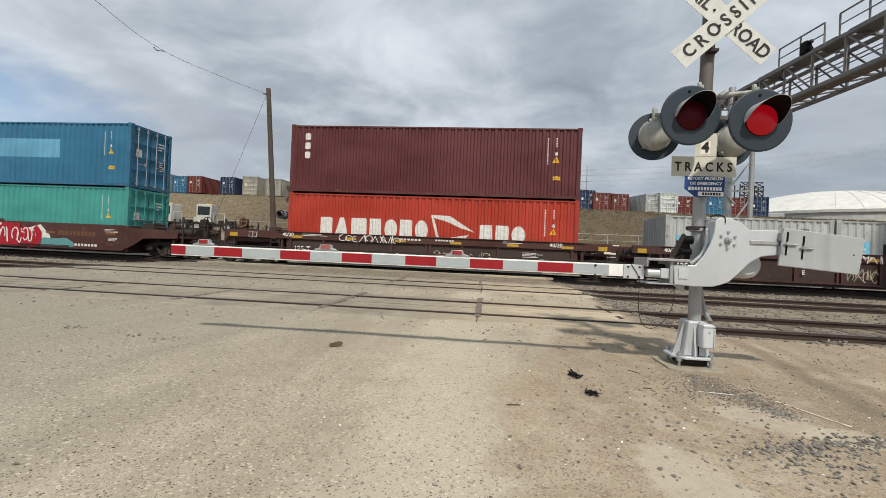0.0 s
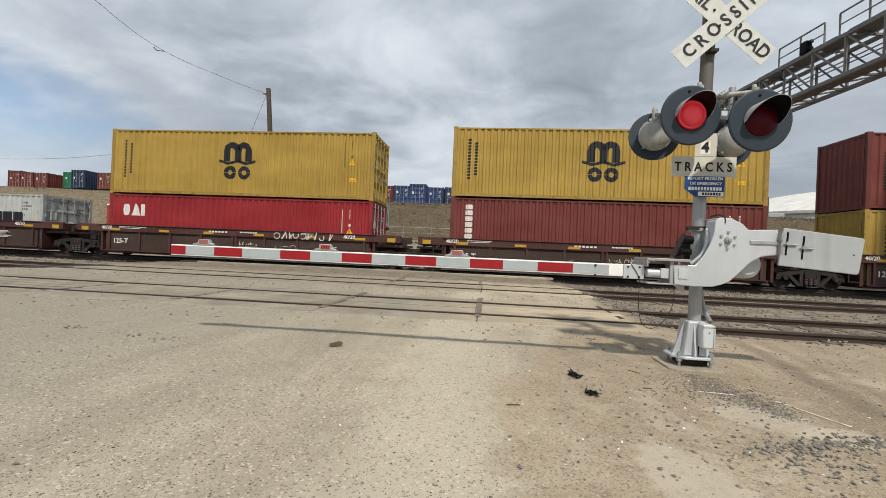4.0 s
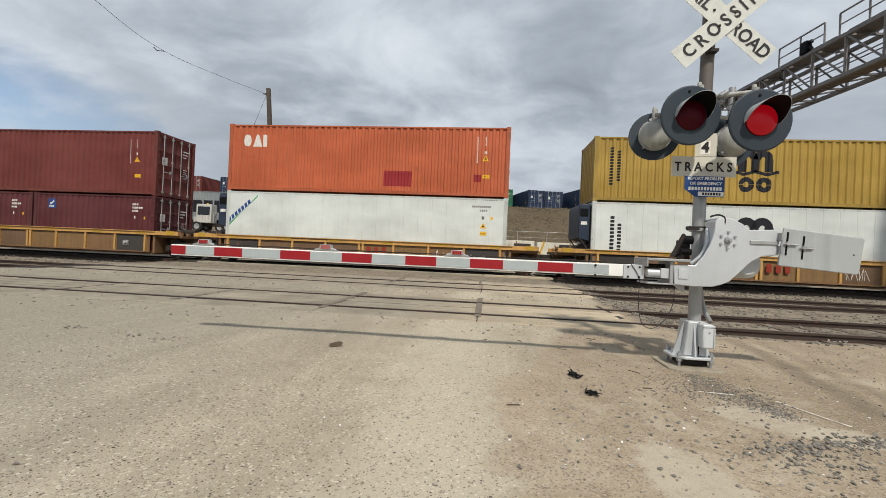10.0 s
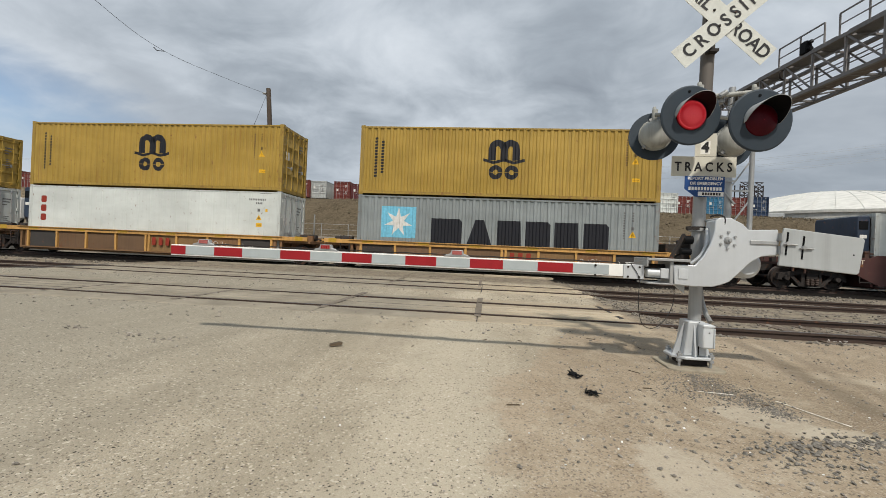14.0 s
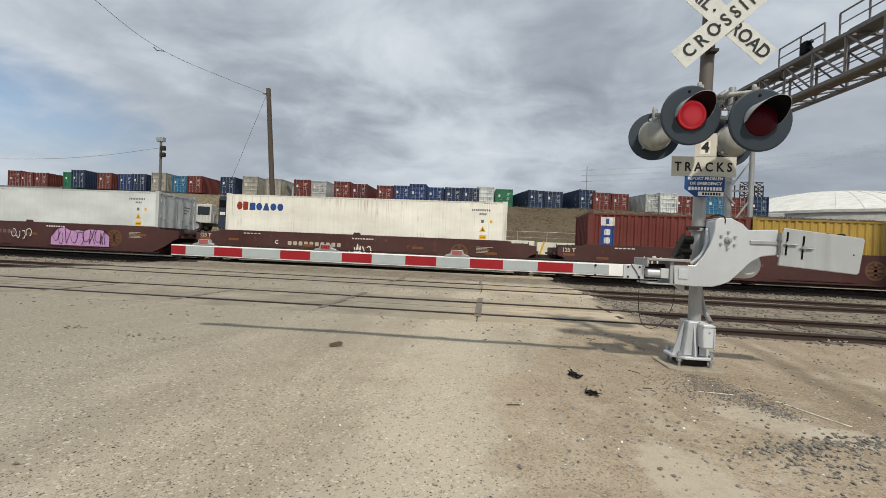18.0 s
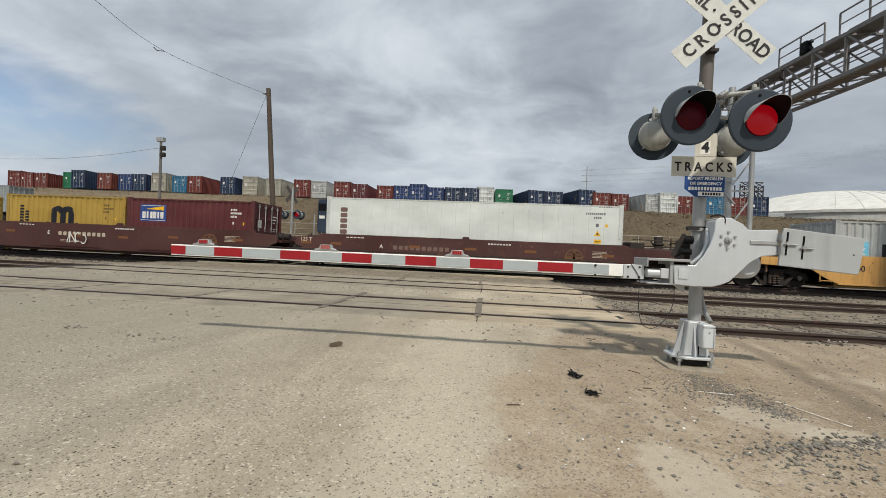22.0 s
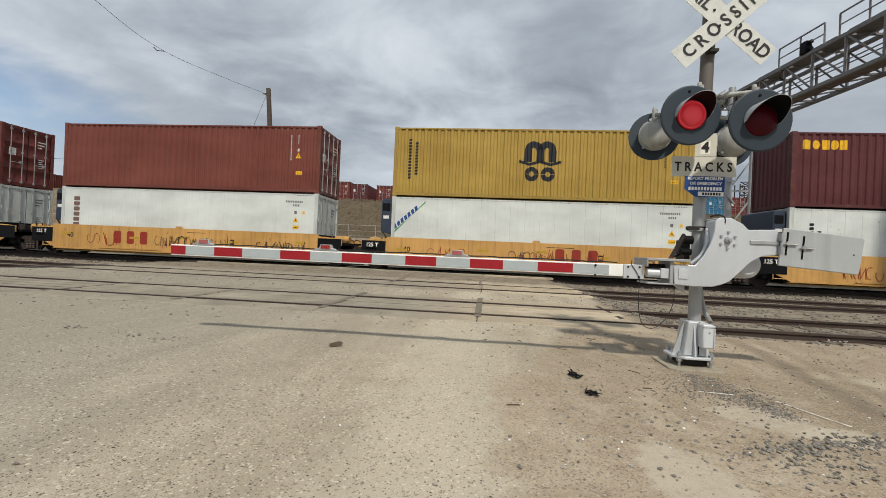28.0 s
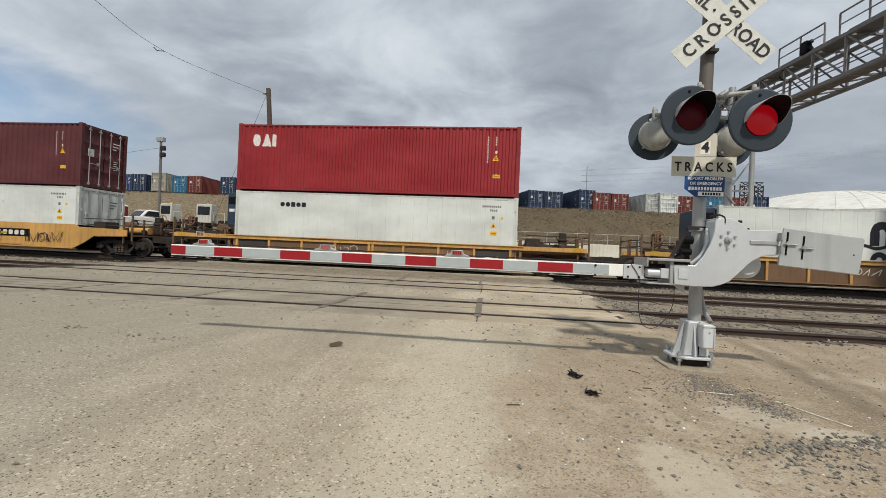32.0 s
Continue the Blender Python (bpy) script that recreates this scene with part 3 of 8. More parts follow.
def rail_shape(x0, x1):
    prof = [(-0.070, 0.0), (-0.070, 0.012), (-0.010, 0.035), (-0.010, 0.118), (-0.036, 0.128), (-0.036, 0.160), (0.036, 0.160), (0.036, 0.128), (0.010, 0.118), (0.010, 0.035), (0.070, 0.012), (0.070, 0.0)]
    n = len(prof)
    s = Shape()
    vs = [(x, y, z - 0.160) for x in (x0, x1) for y, z in prof]
    return s.add(vs, [(i, (i + 1) % n, n + (i + 1) % n, n + i) for i in range(n)] + [tuple(range(n)), tuple(range(2 * n - 1, n - 1, -1))])


def build_tracks():
    tie = Shape().box(-0.115, 0.115, -1.28, 1.28, -0.17, 0.0).mesh("sleeper", M_TIE)
    rng = random.Random(4)
    for key, (y0, y1, top) in RAILS.items():
        tr = thing("railway_track", "pair of rusty brown steel rails on half-buried sleepers", "railway track", pose(0, (y0 + y1) / 2, top), kind="structure")
        for y in (y0, y1):
            r = part("rail", rail_shape(-160, 160), M_RAIL, tr, at=pose(0, y - (y0 + y1) / 2, 0))
            part("running_surface", Shape().box(-160, 160, -0.030, 0.030, 0.0002, 0.003), M_RAILHEAD, r)
        for x0, x1 in ((3.1, 34.0), (-40.0, -13.9)):
            x = x0
            while x < x1:
                part("sleeper", tie, None, tr, at=pose(x + rng.uniform(-.05, .05), rng.uniform(-.05, .05), -0.108 - top + rng.uniform(-0.012, 0.03), 0, rng.uniform(-.5, .5), rng.uniform(-1.5, 1.5)))
                x += 0.62 if key != "c" else 1.24


def build_crossing():
    cr = thing("crossing_deck", "worn pale timber crossing panels between dark flangeways", "crossing deck", kind="structure")
    rng = random.Random(9)
    for key, (y0, y1, top) in RAILS.items():
        gap = Shape().box(CROSS_L - 0.1, CROSS_R + 0.05, y0 - 0.11, y0 + 0.13, -0.10, top - 0.030).box(CROSS_L - 0.1, CROSS_R + 0.05, y1 - 0.13, y1 + 0.11, -0.10, top - 0.030)
        part("deck_bed", Shape().box(CROSS_L - 0.05, CROSS_R - 0.05, y0 - 0.64, y1 + 0.58, -0.15, top - 0.022), M_GAP, cr)
        part("flangeway", gap, M_GAP, cr, "dark flangeway filler beside the rails")
        strips = [(y0 - 0.66, y0 - 0.075), (y0 + 0.10, y0 + 0.40), (y0 + 0.455, y0 + 0.735), (y0 + 0.79, y0 + 1.07), (y0 + 1.125, y1 - 0.10), (y1 + 0.075, y1 + 0.60)]
        for k, (a, b) in enumerate(strips):
            x = -0.11 - 2.49 * 5 - rng.choice((0.0, 0.0, 1.2))
            end = CROSS_R + {"a": -0.05, "b": 0.20, "c": 0.3}[key] + rng.uniform(-0.14, 0.14)
            while x < end - 0.05:
                n = min(x + 2.49, end) if x > -12.7 else -0.11 - 2.49 * 5 + 0.0
                z = top - 0.012 + rng.uniform(-0.006, 0.006)
                s = Shape()
                s.add([(x + .006, a, z - .12), (n - .006, a, z - .12), (n - .006, b, z - .12), (x + .006, b, z - .12), (x + .006, a, z - .012), (n - .006, a, z - .012), (n - .006, b, z - .012), (x + .006, b, z - .012),
                       (x + .02, a + .012, z), (n - .02, a + .012, z), (n - .02, b - .012, z), (x + .02, b - .012, z)],
                      [(0, 1, 5, 4), (1, 2, 6, 5), (2, 3, 7, 6), (3, 0, 4, 7), (4, 5, 9, 8), (5, 6, 10, 9), (6, 7, 11, 10), (7, 4, 8, 11), (8, 9, 10, 11)])
                part("panel", s, M_PLANK, cr)
                x = n
    # dark joint strips laid across the deck
    for x, y, w, half in ((-0.11, 7.75, 0.11, 1.28), (-2.60, 7.70, 0.12, 1.25), (-5.09, 7.5, 0.10, 1.1), (-0.18, 13.3, 0.08, 1.3), (-2.75, 13.2, 0.09, 1.35), (-7.6, 7.5, 0.09, 1.0)):
        part("joint_strip", Shape().box(-w / 2, w / 2, -half, half, 0.0, 0.005), plain("joint_tar", (0.17, 0.145, 0.115), 0.9, 0, 0.3), cr, at=pose(x, y, 0.0025))


build_tracks()
build_crossing()

# ---------------------------------------------------------------- containers
TRAIN_Y = 18.531
HALF = 1.219
FACE = -1.207


def folds(length, kind):
    """Breakpoints of the side sheet: x and how far it lies inwards."""
    if kind == "reefer":
        pts, n = [(0.16, 0.0)], round((length - 0.32) / 0.58)
        p = (length - 0.32) / n
        for i in range(1, n):
            x = 0.16 + i * p
            pts += [(x - 0.022, 0.0), (x - 0.012, 0.009), (x + 0.012, 0.009), (x + 0.022, 0.0)]
        return pts + [(length - 0.16, 0.0)]
    n = round((length - 0.34) / 0.2785)
    p = (length - 0.34) / n
    pts = [(0.17, 0.0)]
    for i in range(n):
        x = 0.17 + i * p
        pts += [(x + 0.34 * p, 0.0), (x + 0.48 * p, 0.042), (x + 0.86 * p, 0.042), (x + p, 0.0)]
    return pts


def fold_depth(pts, x):
    if x <= pts[0][0] or x >= pts[-1][0]:
        return 0.0
    for (a, d0), (b, d1) in zip(pts, pts[1:]):
        if a <= x <= b:
            return d0 + (d1 - d0) * (x - a) / (b - a + 1e-9)
    return 0.0


def decal(polys, pts, proud=0.004, face=FACE):
    """Painted outlines laid on the folded side sheet."""
    s = Shape()
    brk = [x for x, _ in pts]
    for poly in polys:
        edges = list(zip(poly, poly[1:] + poly[:1]))
        lo, hi = min(x for x, _ in poly), max(x for x, _ in poly)
        cuts = sorted({round(x, 5) for x, _ in poly} | {round(x, 5) for x in brk if lo < x < hi})
        for a, b in zip(cuts, cuts[1:]):
            if b - a < 1e-4:
                continue
            m = (a + b) / 2
            hit = []
            for (x0, z0), (x1, z1) in edges:
                if min(x0, x1) <= m < max(x0, x1):
                    k = (z1 - z0) / (x1 - x0)
                    hit.append((z0 + k * (m - x0), z0 + k * (a - x0), z0 + k * (b - x0)))
            hit.sort()
            ya, yb = face + fold_depth(pts, a) - proud, face + fold_depth(pts, b) - proud
            for lo_, hi_ in zip(hit[::2], hit[1::2]):
                s.add([(a, ya, lo_[1]), (b, yb, lo_[2]), (b, yb, hi_[2]), (a, ya, hi_[1])], [(0, 1, 2, 3)])
    return s


def rect(x0, z0, x1, z1):
    return [(x0, z0), (x1, z0), (x1, z1), (x0, z1)]


def slit_block(x0, z0, x1, z1, cut=0.0):
    """A letter-sized plain block with clipped corners."""
    c = 0.16 * min(x1 - x0, z1 - z0)
    return [[(x0, z0 + c), (x0 + c, z0), (x1 - c, z0), (x1, z0 + c), (x1, z1 - c), (x1 - c, z1), (x0 + c, z1), (x0, z1 - c)]]


def word_blocks(n, x0, x1, z0, z1, cut=1.0, gap=0.30):
    w = (x1 - x0) / n
    out = []
    for i in range(n):
        out += slit_block(x0 + i * w, z0, x0 + i * w + w * (1 - gap), z1, cut)
    return out


def plain_word(kinds, x0, x1, z0, z1, gap=0.16):
    """Plain shapes in a row, in place of a trade name: b block, n wide block, w wedge, d disc, i bar, t clipped block."""
    wide = {"b": 1.0, "n": 1.3, "w": 1.15, "d": 1.05, "i": 0.45, "t": 1.0}
    u = (x1 - x0) / (sum(wide[k] for k in kinds) + gap * (len(kinds) - 1))
    out, x = [], x0
    for k in kinds:
        a, b = x, x + wide[k] * u
        h, c = z1 - z0, 0.12 * u
        if k == "w":
            out.append([(a, z0), (b, z0), (b - 0.40 * u, z1), (a + 0.40 * u, z1)])
        elif k == "d":
            out.append(blob((a + b) / 2, (z0 + z1) / 2, (b - a) / 2, h / 2, 16))
        elif k == "t":
            out.append([(a, z0), (b - c, z0), (b, z0 + c), (b - 0.5 * c, z1), (a, z1)])
        else:
            out.append([(a, z0), (b, z0), (b, z1 - c), (b - c, z1), (a, z1)])
        x = b + gap * u
    return out


def column_blocks(n, x0, x1, z0, z1, cut=1.0, gap=0.28):
    h = (z1 - z0) / n
    out = []
    for i in range(n):
        out += slit_block(x0, z1 - (i + 1) * h + h * gap, x1, z1 - i * h, cut)
    return out


def arch(cx, cz, r0, r1, n=8):
    a = [(cx + r1 * math.cos(math.pi * i / n), cz + r1 * math.sin(math.pi * i / n)) for i in range(n + 1)]
    b = [(cx + r0 * math.cos(math.pi * i / n), cz + r0 * math.sin(math.pi * i / n)) for i in range(n, -1, -1)]
    return a + b


def blob(cx, cz, rx, rz, n=14):
    return [(cx + rx * math.cos(2 * math.pi * i / n), cz + rz * math.sin(2 * math.pi * i / n)) for i in range(n)]


def wave_emblem(cx, top, w):
    """Two arches on three bars over a wave, with two broken rings under it."""
    u = w / 1.74
    cz, r1, r0 = top - 0.36 * u, 0.37 * u, 0.09 * u
    out = []
    for k in (-1, 1):
        out.append(arch(cx + k * 0.27 * u, cz, r0, r1))
    for k in (-0.50, 0.0, 0.50):
        out.append(rect(cx + (k - 0.155) * u, top - 0.86 * u, cx + (k + 0.155) * u, cz))
    n = 16
    up = [(cx + (-0.86 + 1.72 * i / n) * u, top - 0.84 * u + 0.05 * u * math.sin(i / n * 4 * math.pi + 1.6)) for i in range(n + 1)]
    out.append(up + [(x, z - 0.12 * u) for x, z in reversed(up)])
    for k in (-1, 1):
        z1, x1 = top - 1.06 * u, cx + k * 0.33 * u
        out += [arch(x1, z1 - 0.29 * u, 0.10 * u, 0.29 * u), [(x, 2 * (z1 - 0.31 * u) - z) for x, z in arch(x1, z1 - 0.31 * u, 0.10 * u, 0.29 * u)]]
    return out


def star(cx, cz, r1, r0, n=7):
    return [(cx + (r1 if i % 2 == 0 else r0) * math.sin(math.pi * i / n), cz + (r1 if i % 2 == 0 else r0) * math.cos(math.pi * i / n)) for i in range(2 * n)]


def triangle(cx, cz, r):
    return [(cx - r, cz - 0.8 * r), (cx + r, cz - 0.8 * r), (cx, cz + r)]


def codes(length, h, ink, reefer):
    """Small unreadable code rows, a warning triangle and labels near the door end."""
    x = length - 1.35 if length > 8 else length - 1.15

    def row(x0, z0, n, w=0.052, tall=0.085, pitch=0.078):
        return [rect(x0 + pitch * i, z0, x0 + pitch * i + w, z0 + tall) for i in range(n)]

    def column(x0, z0, n, w=0.055, tall=0.062, pitch=0.10):
        return [rect(x0, z0 - pitch * i, x0 + w, z0 - pitch * i + tall) for i in range(n)]

    if reefer:
        out = [(M_CODE, row(x - 0.10, h - 0.42, 10) + row(x + 0.22, h - 0.58, 4) + row(x + 0.30, h - 0.90, 1, 0.11, 0.13))]
        out += [(M_MARKY, [triangle(x + 0.37, h - 1.16, 0.13), rect(x + 0.25, h - 1.56, x + 0.52, h - 1.40), rect(x + 0.66, h - 0.90, x + 0.76, h - 0.78)])]
        out += [(M_INKY, [triangle(x + 0.37, h - 1.17, 0.06), rect(x + 0.28, h - 1.50, x + 0.49, h - 1.47)])]
        out += [(M_CODE, row(length - 0.95, h - 0.122, 6, 0.05, 0.034, 0.09))]
        return out
    if length < 8:
        out = [(ink, row(x + 0.02, h - 0.46, 4) + row(x + 0.02, h - 0.61, 7) + row(x + 0.02, h - 0.76, 4)), (M_MARKY, [rect(x + 0.60, h - 1.08, x + 0.68, h - 0.96)])]
        return out + [(ink, row(x + 0.12, h - 1.06, 1, 0.10, 0.12))]
    out = [(ink, column(x, h - 0.48, 11) + column(x + 0.33, h - 0.48, 4) + column(x + 0.31, h - 1.12, 1, 0.10, 0.12))]
    out += [(M_MARKY, [triangle(x + 0.36, h - 1.30, 0.14), rect(x + 0.26, 0.78, x + 0.55, 0.93)])]
    return out + [(M_INKY, [triangle(x + 0.36, h - 1.31, 0.065), rect(x + 0.29, 0.835, x + 0.52, 0.86)])]


def kind_reefer(h):
    return h > 2.8


def marks_for(kind, length, h):
    """Markings of one side, as (paint, outlines) pairs in x and z."""
    W, K = M_MARKW, M_INKY
    if kind == "wave":
        return [(K, wave_emblem(0.495 * length, 0.82 * h, 1.70))] + [(K, column_blocks(13, 0.62, 0.75, 0.24 * h, 0.83 * h, 1.0) + column_blocks(11, 0.90, 1.03, 0.30 * h, 0.78 * h, 1.0))]
    if kind == "wave_short":
        return [(K, wave_emblem(0.497 * length if length > 8 else 0.478 * length, 0.84 * h if kind_reefer(h) else 0.80 * h, 1.85 if length > 8 else 1.60))] + [(K, column_blocks(13, 0.72, 0.88, 0.12 * h, 0.80 * h, 1.0) + column_blocks(11, 1.00, 1.15, 0.16 * h, 0.70 * h, 1.0))]
    if kind == "star40":
        return [(M_SKYBLUE, [rect(1.03, 1.12, 2.50, 2.42)]), ("proud", W, [star(1.76, 1.77, 0.62, 0.24)]), (K, plain_word("nwtbtb", 3.15, 10.3, 0.78, 1.98, 0.16))]
    if kind == "star20":
        return [(M_SKYBLUE, [rect(0.43, 0.96, 1.20, 1.80)]), ("proud", W, [star(0.81, 1.38, 0.34, 0.13)]), (K, plain_word("nwtbtb", 1.62, 4.98, 1.06, 1.74, 0.16))]
    if kind == "column3":
        return [(W, column_blocks(3, 0.62, 0.86, h - 1.55, h - 0.36, 1.0))]
    if kind == "column3red":
        return [(M_REDINK, column_blocks(3, 0.62, 0.90, h - 1.75, h - 0.50, 1.0))]
    if kind == "column6":
        return [(W, column_blocks(6, 0.62, 0.92, h - 1.75, h - 0.30, 1.0, 0.2))]
    if kind == "column6brown":
        return [(M_FADEDINK, column_blocks(6, 0.62, 0.92, h - 1.85, h - 0.45, 1.0, 0.2))]
    if kind == "column4":
        return [(W, column_blocks(4, 0.50, 0.80, h - 1.60, h - 0.25, 1.0, 0.2))]
    if kind == "pennant":
        return [(W, plain_word("bwntdbd", 1.45, 6.1, h - 1.86, h - 1.02, 0.22) + plain_word("tbd", 8.25, 10.1, h - 1.86, h - 1.12, 0.22)), (W, [[(6.2, h - 0.78), (7.0, h - 0.80), (8.05, h - 1.45), (7.5, h - 1.30), (6.9, h - 1.05), (6.35, h - 0.90)], [(6.2, h - 0.78), (6.32, h - 0.84), (6.62, h - 1.86), (6.50, h - 1.86)], [(6.9, h - 1.72), (7.8, h - 1.56), (7.55, h - 1.86), (6.85, h - 1.88)]])]
    if kind == "word3":
        return [(W, plain_word("dwi", 0.66, 1.72, h - 0.98, h - 0.46, 0.18))]
    if kind == "word5y":
        return [(M_MARKY, plain_word("bdbdb", 0.40, 1.95, h - 0.68, h - 0.32, 0.2))]
    if kind == "badge":
        return [(M_BLUEINK, [rect(0.75, h - 0.72, 1.10, h - 0.28)]), ("proud", W, [rect(0.80, h - 0.66, 1.04, h - 0.60), [(0.82, h - 0.56), (1.04, h - 0.42), (1.04, h - 0.34), (0.82, h - 0.46)]])]
    if kind == "diagonal":
        d = [(0.12, h - 1.42), (0.12, h - 1.22), (1.22, h - 0.22), (1.22, h - 0.42)]
        out = [(M_GREENINK, [[(0.12, h - 1.58), (0.12, h - 1.47), (1.42, h - 0.26), (1.42, h - 0.16), (1.40, h - 0.20)]])]
        blocks = []
        for i in range(7):
            t = i / 7
            x, z = 0.16 + 1.0 * t, h - 1.30 + 0.90 * t
            blocks.append([(x, z - 0.10), (x + 0.10, z - 0.01), (x + 0.04, z + 0.16), (x - 0.06, z + 0.07)])
        return out + [(M_BLUEINK, blocks)]
    if kind == "word7":
        return [(M_BLUEINK, plain_word("bbwdbbd", 0.60, 2.0, h - 0.72, h - 0.42, 0.2)), (M_GREENINK, [rect(0.60, h - 0.82, 1.90, h - 0.77)])]
    if kind == "redblue":
        return [(M_REDINK, plain_word("db", 0.50, 1.02, h - 0.70, h - 0.34, 0.12)), (M_BLUEINK, plain_word("bdwdd", 1.08, 2.62, h - 0.70, h - 0.38, 0.14))]
    if kind == "panel":
        return [(M_BLUEINK, [rect(0.62, h - 1.05, 1.90, h - 0.30)]), ("proud", W, word_blocks(6, 0.76, 1.80, h - 0.92, h - 0.62, 1.0) + [rect(0.66, h - 0.36, 1.86, h - 0.34), rect(0.66, h - 1.01, 1.86, h - 0.99)]), ("proud", M_MARKY, [[(0.9, h - 0.50), (1.8, h - 0.36), (1.8, h - 0.56)]])]
    if kind == "bluecolumn":
        return [(M_BLUEINK, [rect(0.50, h - 1.75, 1.02, h - 0.55)]), (W, [rect(0.50, h - 0.52, 1.02, h - 0.18)]), ("proud", W, column_blocks(3, 0.64, 0.88, h - 1.66, h - 0.66, 1.0)), ("proud", M_BLUEINK, [rect(0.70, h - 0.46, 0.82, h - 0.24)])]
    if kind == "word5d":
        return [(K, plain_word("ddbdb", 2.05, 3.2, h - 0.66, h - 0.46, 0.2))]
    if kind == "darkwave":
        return [(M_INKY, wave_emblem(0.495 * length, 0.82 * h, 1.70)), (M_STEEL, column_blocks(13, 0.62, 0.75, 0.24 * h, 0.74 * h, 1.0) + column_blocks(11, 0.95, 1.08, 0.28 * h, 0.7 * h, 1.0))]
    if kind == "patch":
        return [(paint("crimson"), [rect(6.95, 0.36, 8.15, 1.0)]), (paint("crimson"), [rect(10.75, 0.62, 11.05, 0.92)])]
    if kind == "palepatch":
        return [(painted("faded_blue_patch", (0.12, 0.34, 0.50), 0.6, 0.2, 0.02), [rect(1.6, 1.25, 8.6, 2.1)])]
    if kind == "seal":
        return []
    return []


MESHES = {}


def container_meshes(length, h, kind):
    key = (length, h, kind)
    if key in MESHES:
        return MESHES[key]
    pts = folds(length, kind)
    z0, z1 = 0.155, h - 0.088
    side = Shape()
    side.v = [(x, d, z) for z in (z0, z1) for x, d in pts]
    n = len(pts)
    side.f = [(i, i + 1, n + i + 1, n + i) for i in range(n - 1)]
    # the sheet's own thickness, towards the inside
    side.add([(x, d + 0.04, z) for z in (z0, z1) for x, d in ((pts[0][0], 0.02), (pts[-1][0], 0.02))], [(1, 0, 2, 3)])
    out = {"side": side, "pts": pts}
    # front end sheet, folded across the width
    fr = Shape()
    fp = [(-1.06, 0.0)]
    k = 8 if kind != "reefer" else 1
    for i in range(k):
        y = -1.06 + i * 2.12 / k
        p = 2.12 / k
        fp += [(y + 0.26 * p, 0.0), (y + 0.5 * p, 0.045), (y + 0.76 * p, 0.045), (y + p, 0.0)]
    if kind == "reefer":
        fp = [(-1.06, 0.02), (1.06, 0.02)]
    fr.v = [(d + 0.02, y, z) for z in (z0, z1) for y, d in fp]
    m = len(fp)
    fr.f = [(i, i + 1, m + i + 1, m + i) for i in range(m - 1)]
    out["front"] = fr
    roof = Shape()
    rp = []
    q = round((length - 0.4) / 0.42)
    for i in range(q):
        x = 0.2 + i * (length - 0.4) / q
        p = (length - 0.4) / q
        rp += [(x, 0.0), (x + 0.35 * p, 0.0), (x + 0.5 * p, 0.02), (x + 0.85 * p, 0.02)]
    rp.append((length - 0.2, 0.0))
    roof.v = [(x, y, h - 0.060 + d) for y in (-1.17, 1.17) for x, d in rp]
    r = len(rp)
    roof.f = [(i, i + 1, r + i + 1, r + i) for i in range(r - 1)]
    roof.box(0.05, 0.2, -1.17, 1.17, h - 0.06, h - 0.036).box(length - 0.2, length - 0.05, -1.17, 1.17, h - 0.06, h - 0.036)
    out["roof"] = roof
    out["top_rail"] = Shape().box(0.16, length - 0.16, -HALF + 0.002, -HALF + 0.065, h - 0.095, h - 0.034)
    out["bottom_rail"] = Shape().box(0.16, length - 0.16, -HALF + 0.004, -HALF + 0.06, 0.038, 0.158)
    out["post"] = Shape().box(0.006, 0.165, -HALF + 0.003, -HALF + 0.12, 0.11, h - 0.11)
    out["casting"] = Shape().box(0.0, 0.178, -HALF, -HALF + 0.162, 0.0, 0.118).box(0.05, 0.13, -HALF - 0.001, -HALF + 0.01, 0.035, 0.085)
    out["header"] = Shape().box(0.02, 0.10, -1.06, 1.06, h - 0.14, h - 0.02)
    out["sill"] = Shape().box(0.02, 0.10, -1.06, 1.06, 0.015, 0.16)
    door = Shape()
    dz0, dz1 = 0.17, h - 0.15
    dp = [(dz0, 0.0)]
    for i in range(4):
        a = dz0 + 0.06 + i * (dz1 - dz0 - 0.12) / 4
        p = (dz1 - dz0 - 0.12) / 4
        dp += [(a + 0.05 * p, 0.0), (a + 0.14 * p, 0.032), (a + 0.86 * p, 0.032), (a + 0.95 * p, 0.0)]
    dp.append((dz1, 0.0))
    if kind == "reefer":
        dp = [(dz0, 0.0), (dz1, 0.0)]
    c = len(dp)
    door.v = [(-d, y, z) for y in (0.012, 1.065) for z, d in dp]
    door.f = [(i, i + 1, c + i + 1, c + i) for i in range(c - 1)]
    out["door"] = door
    out["rod"] = Shape().tube((0.035, 0, 0.10), (0.035, 0, h - 0.08), 0.019, 8).box(0.0, 0.06, -0.05, 0.05, 0.16, 0.23).box(0.0, 0.06, -0.05, 0.05, h - 0.24, h - 0.17).box(0.0, 0.05, -0.04, 0.04, 0.55 * h, 0.55 * h + 0.06)
    out["handle"] = Shape().bar((0.06, 0.0, 1.12), (0.06, 0.42, 1.12), 0.03).box(0.02, 0.07, 0.38, 0.46, 1.06, 1.2)
    MESHES[key] = {"shapes": out, "cache": {}}
    return MESHES[key]


def shared(store, key, mat):
    c = store["cache"]
    if (key, mat.name) not in c:
        c[(key, mat.name)] = store["shapes"][key].mesh(key, mat)
    return c[(key, mat.name)]


FLIP = Matrix.Scale(-1, 4, (0, 1, 0))
MARK_MESHES = {}


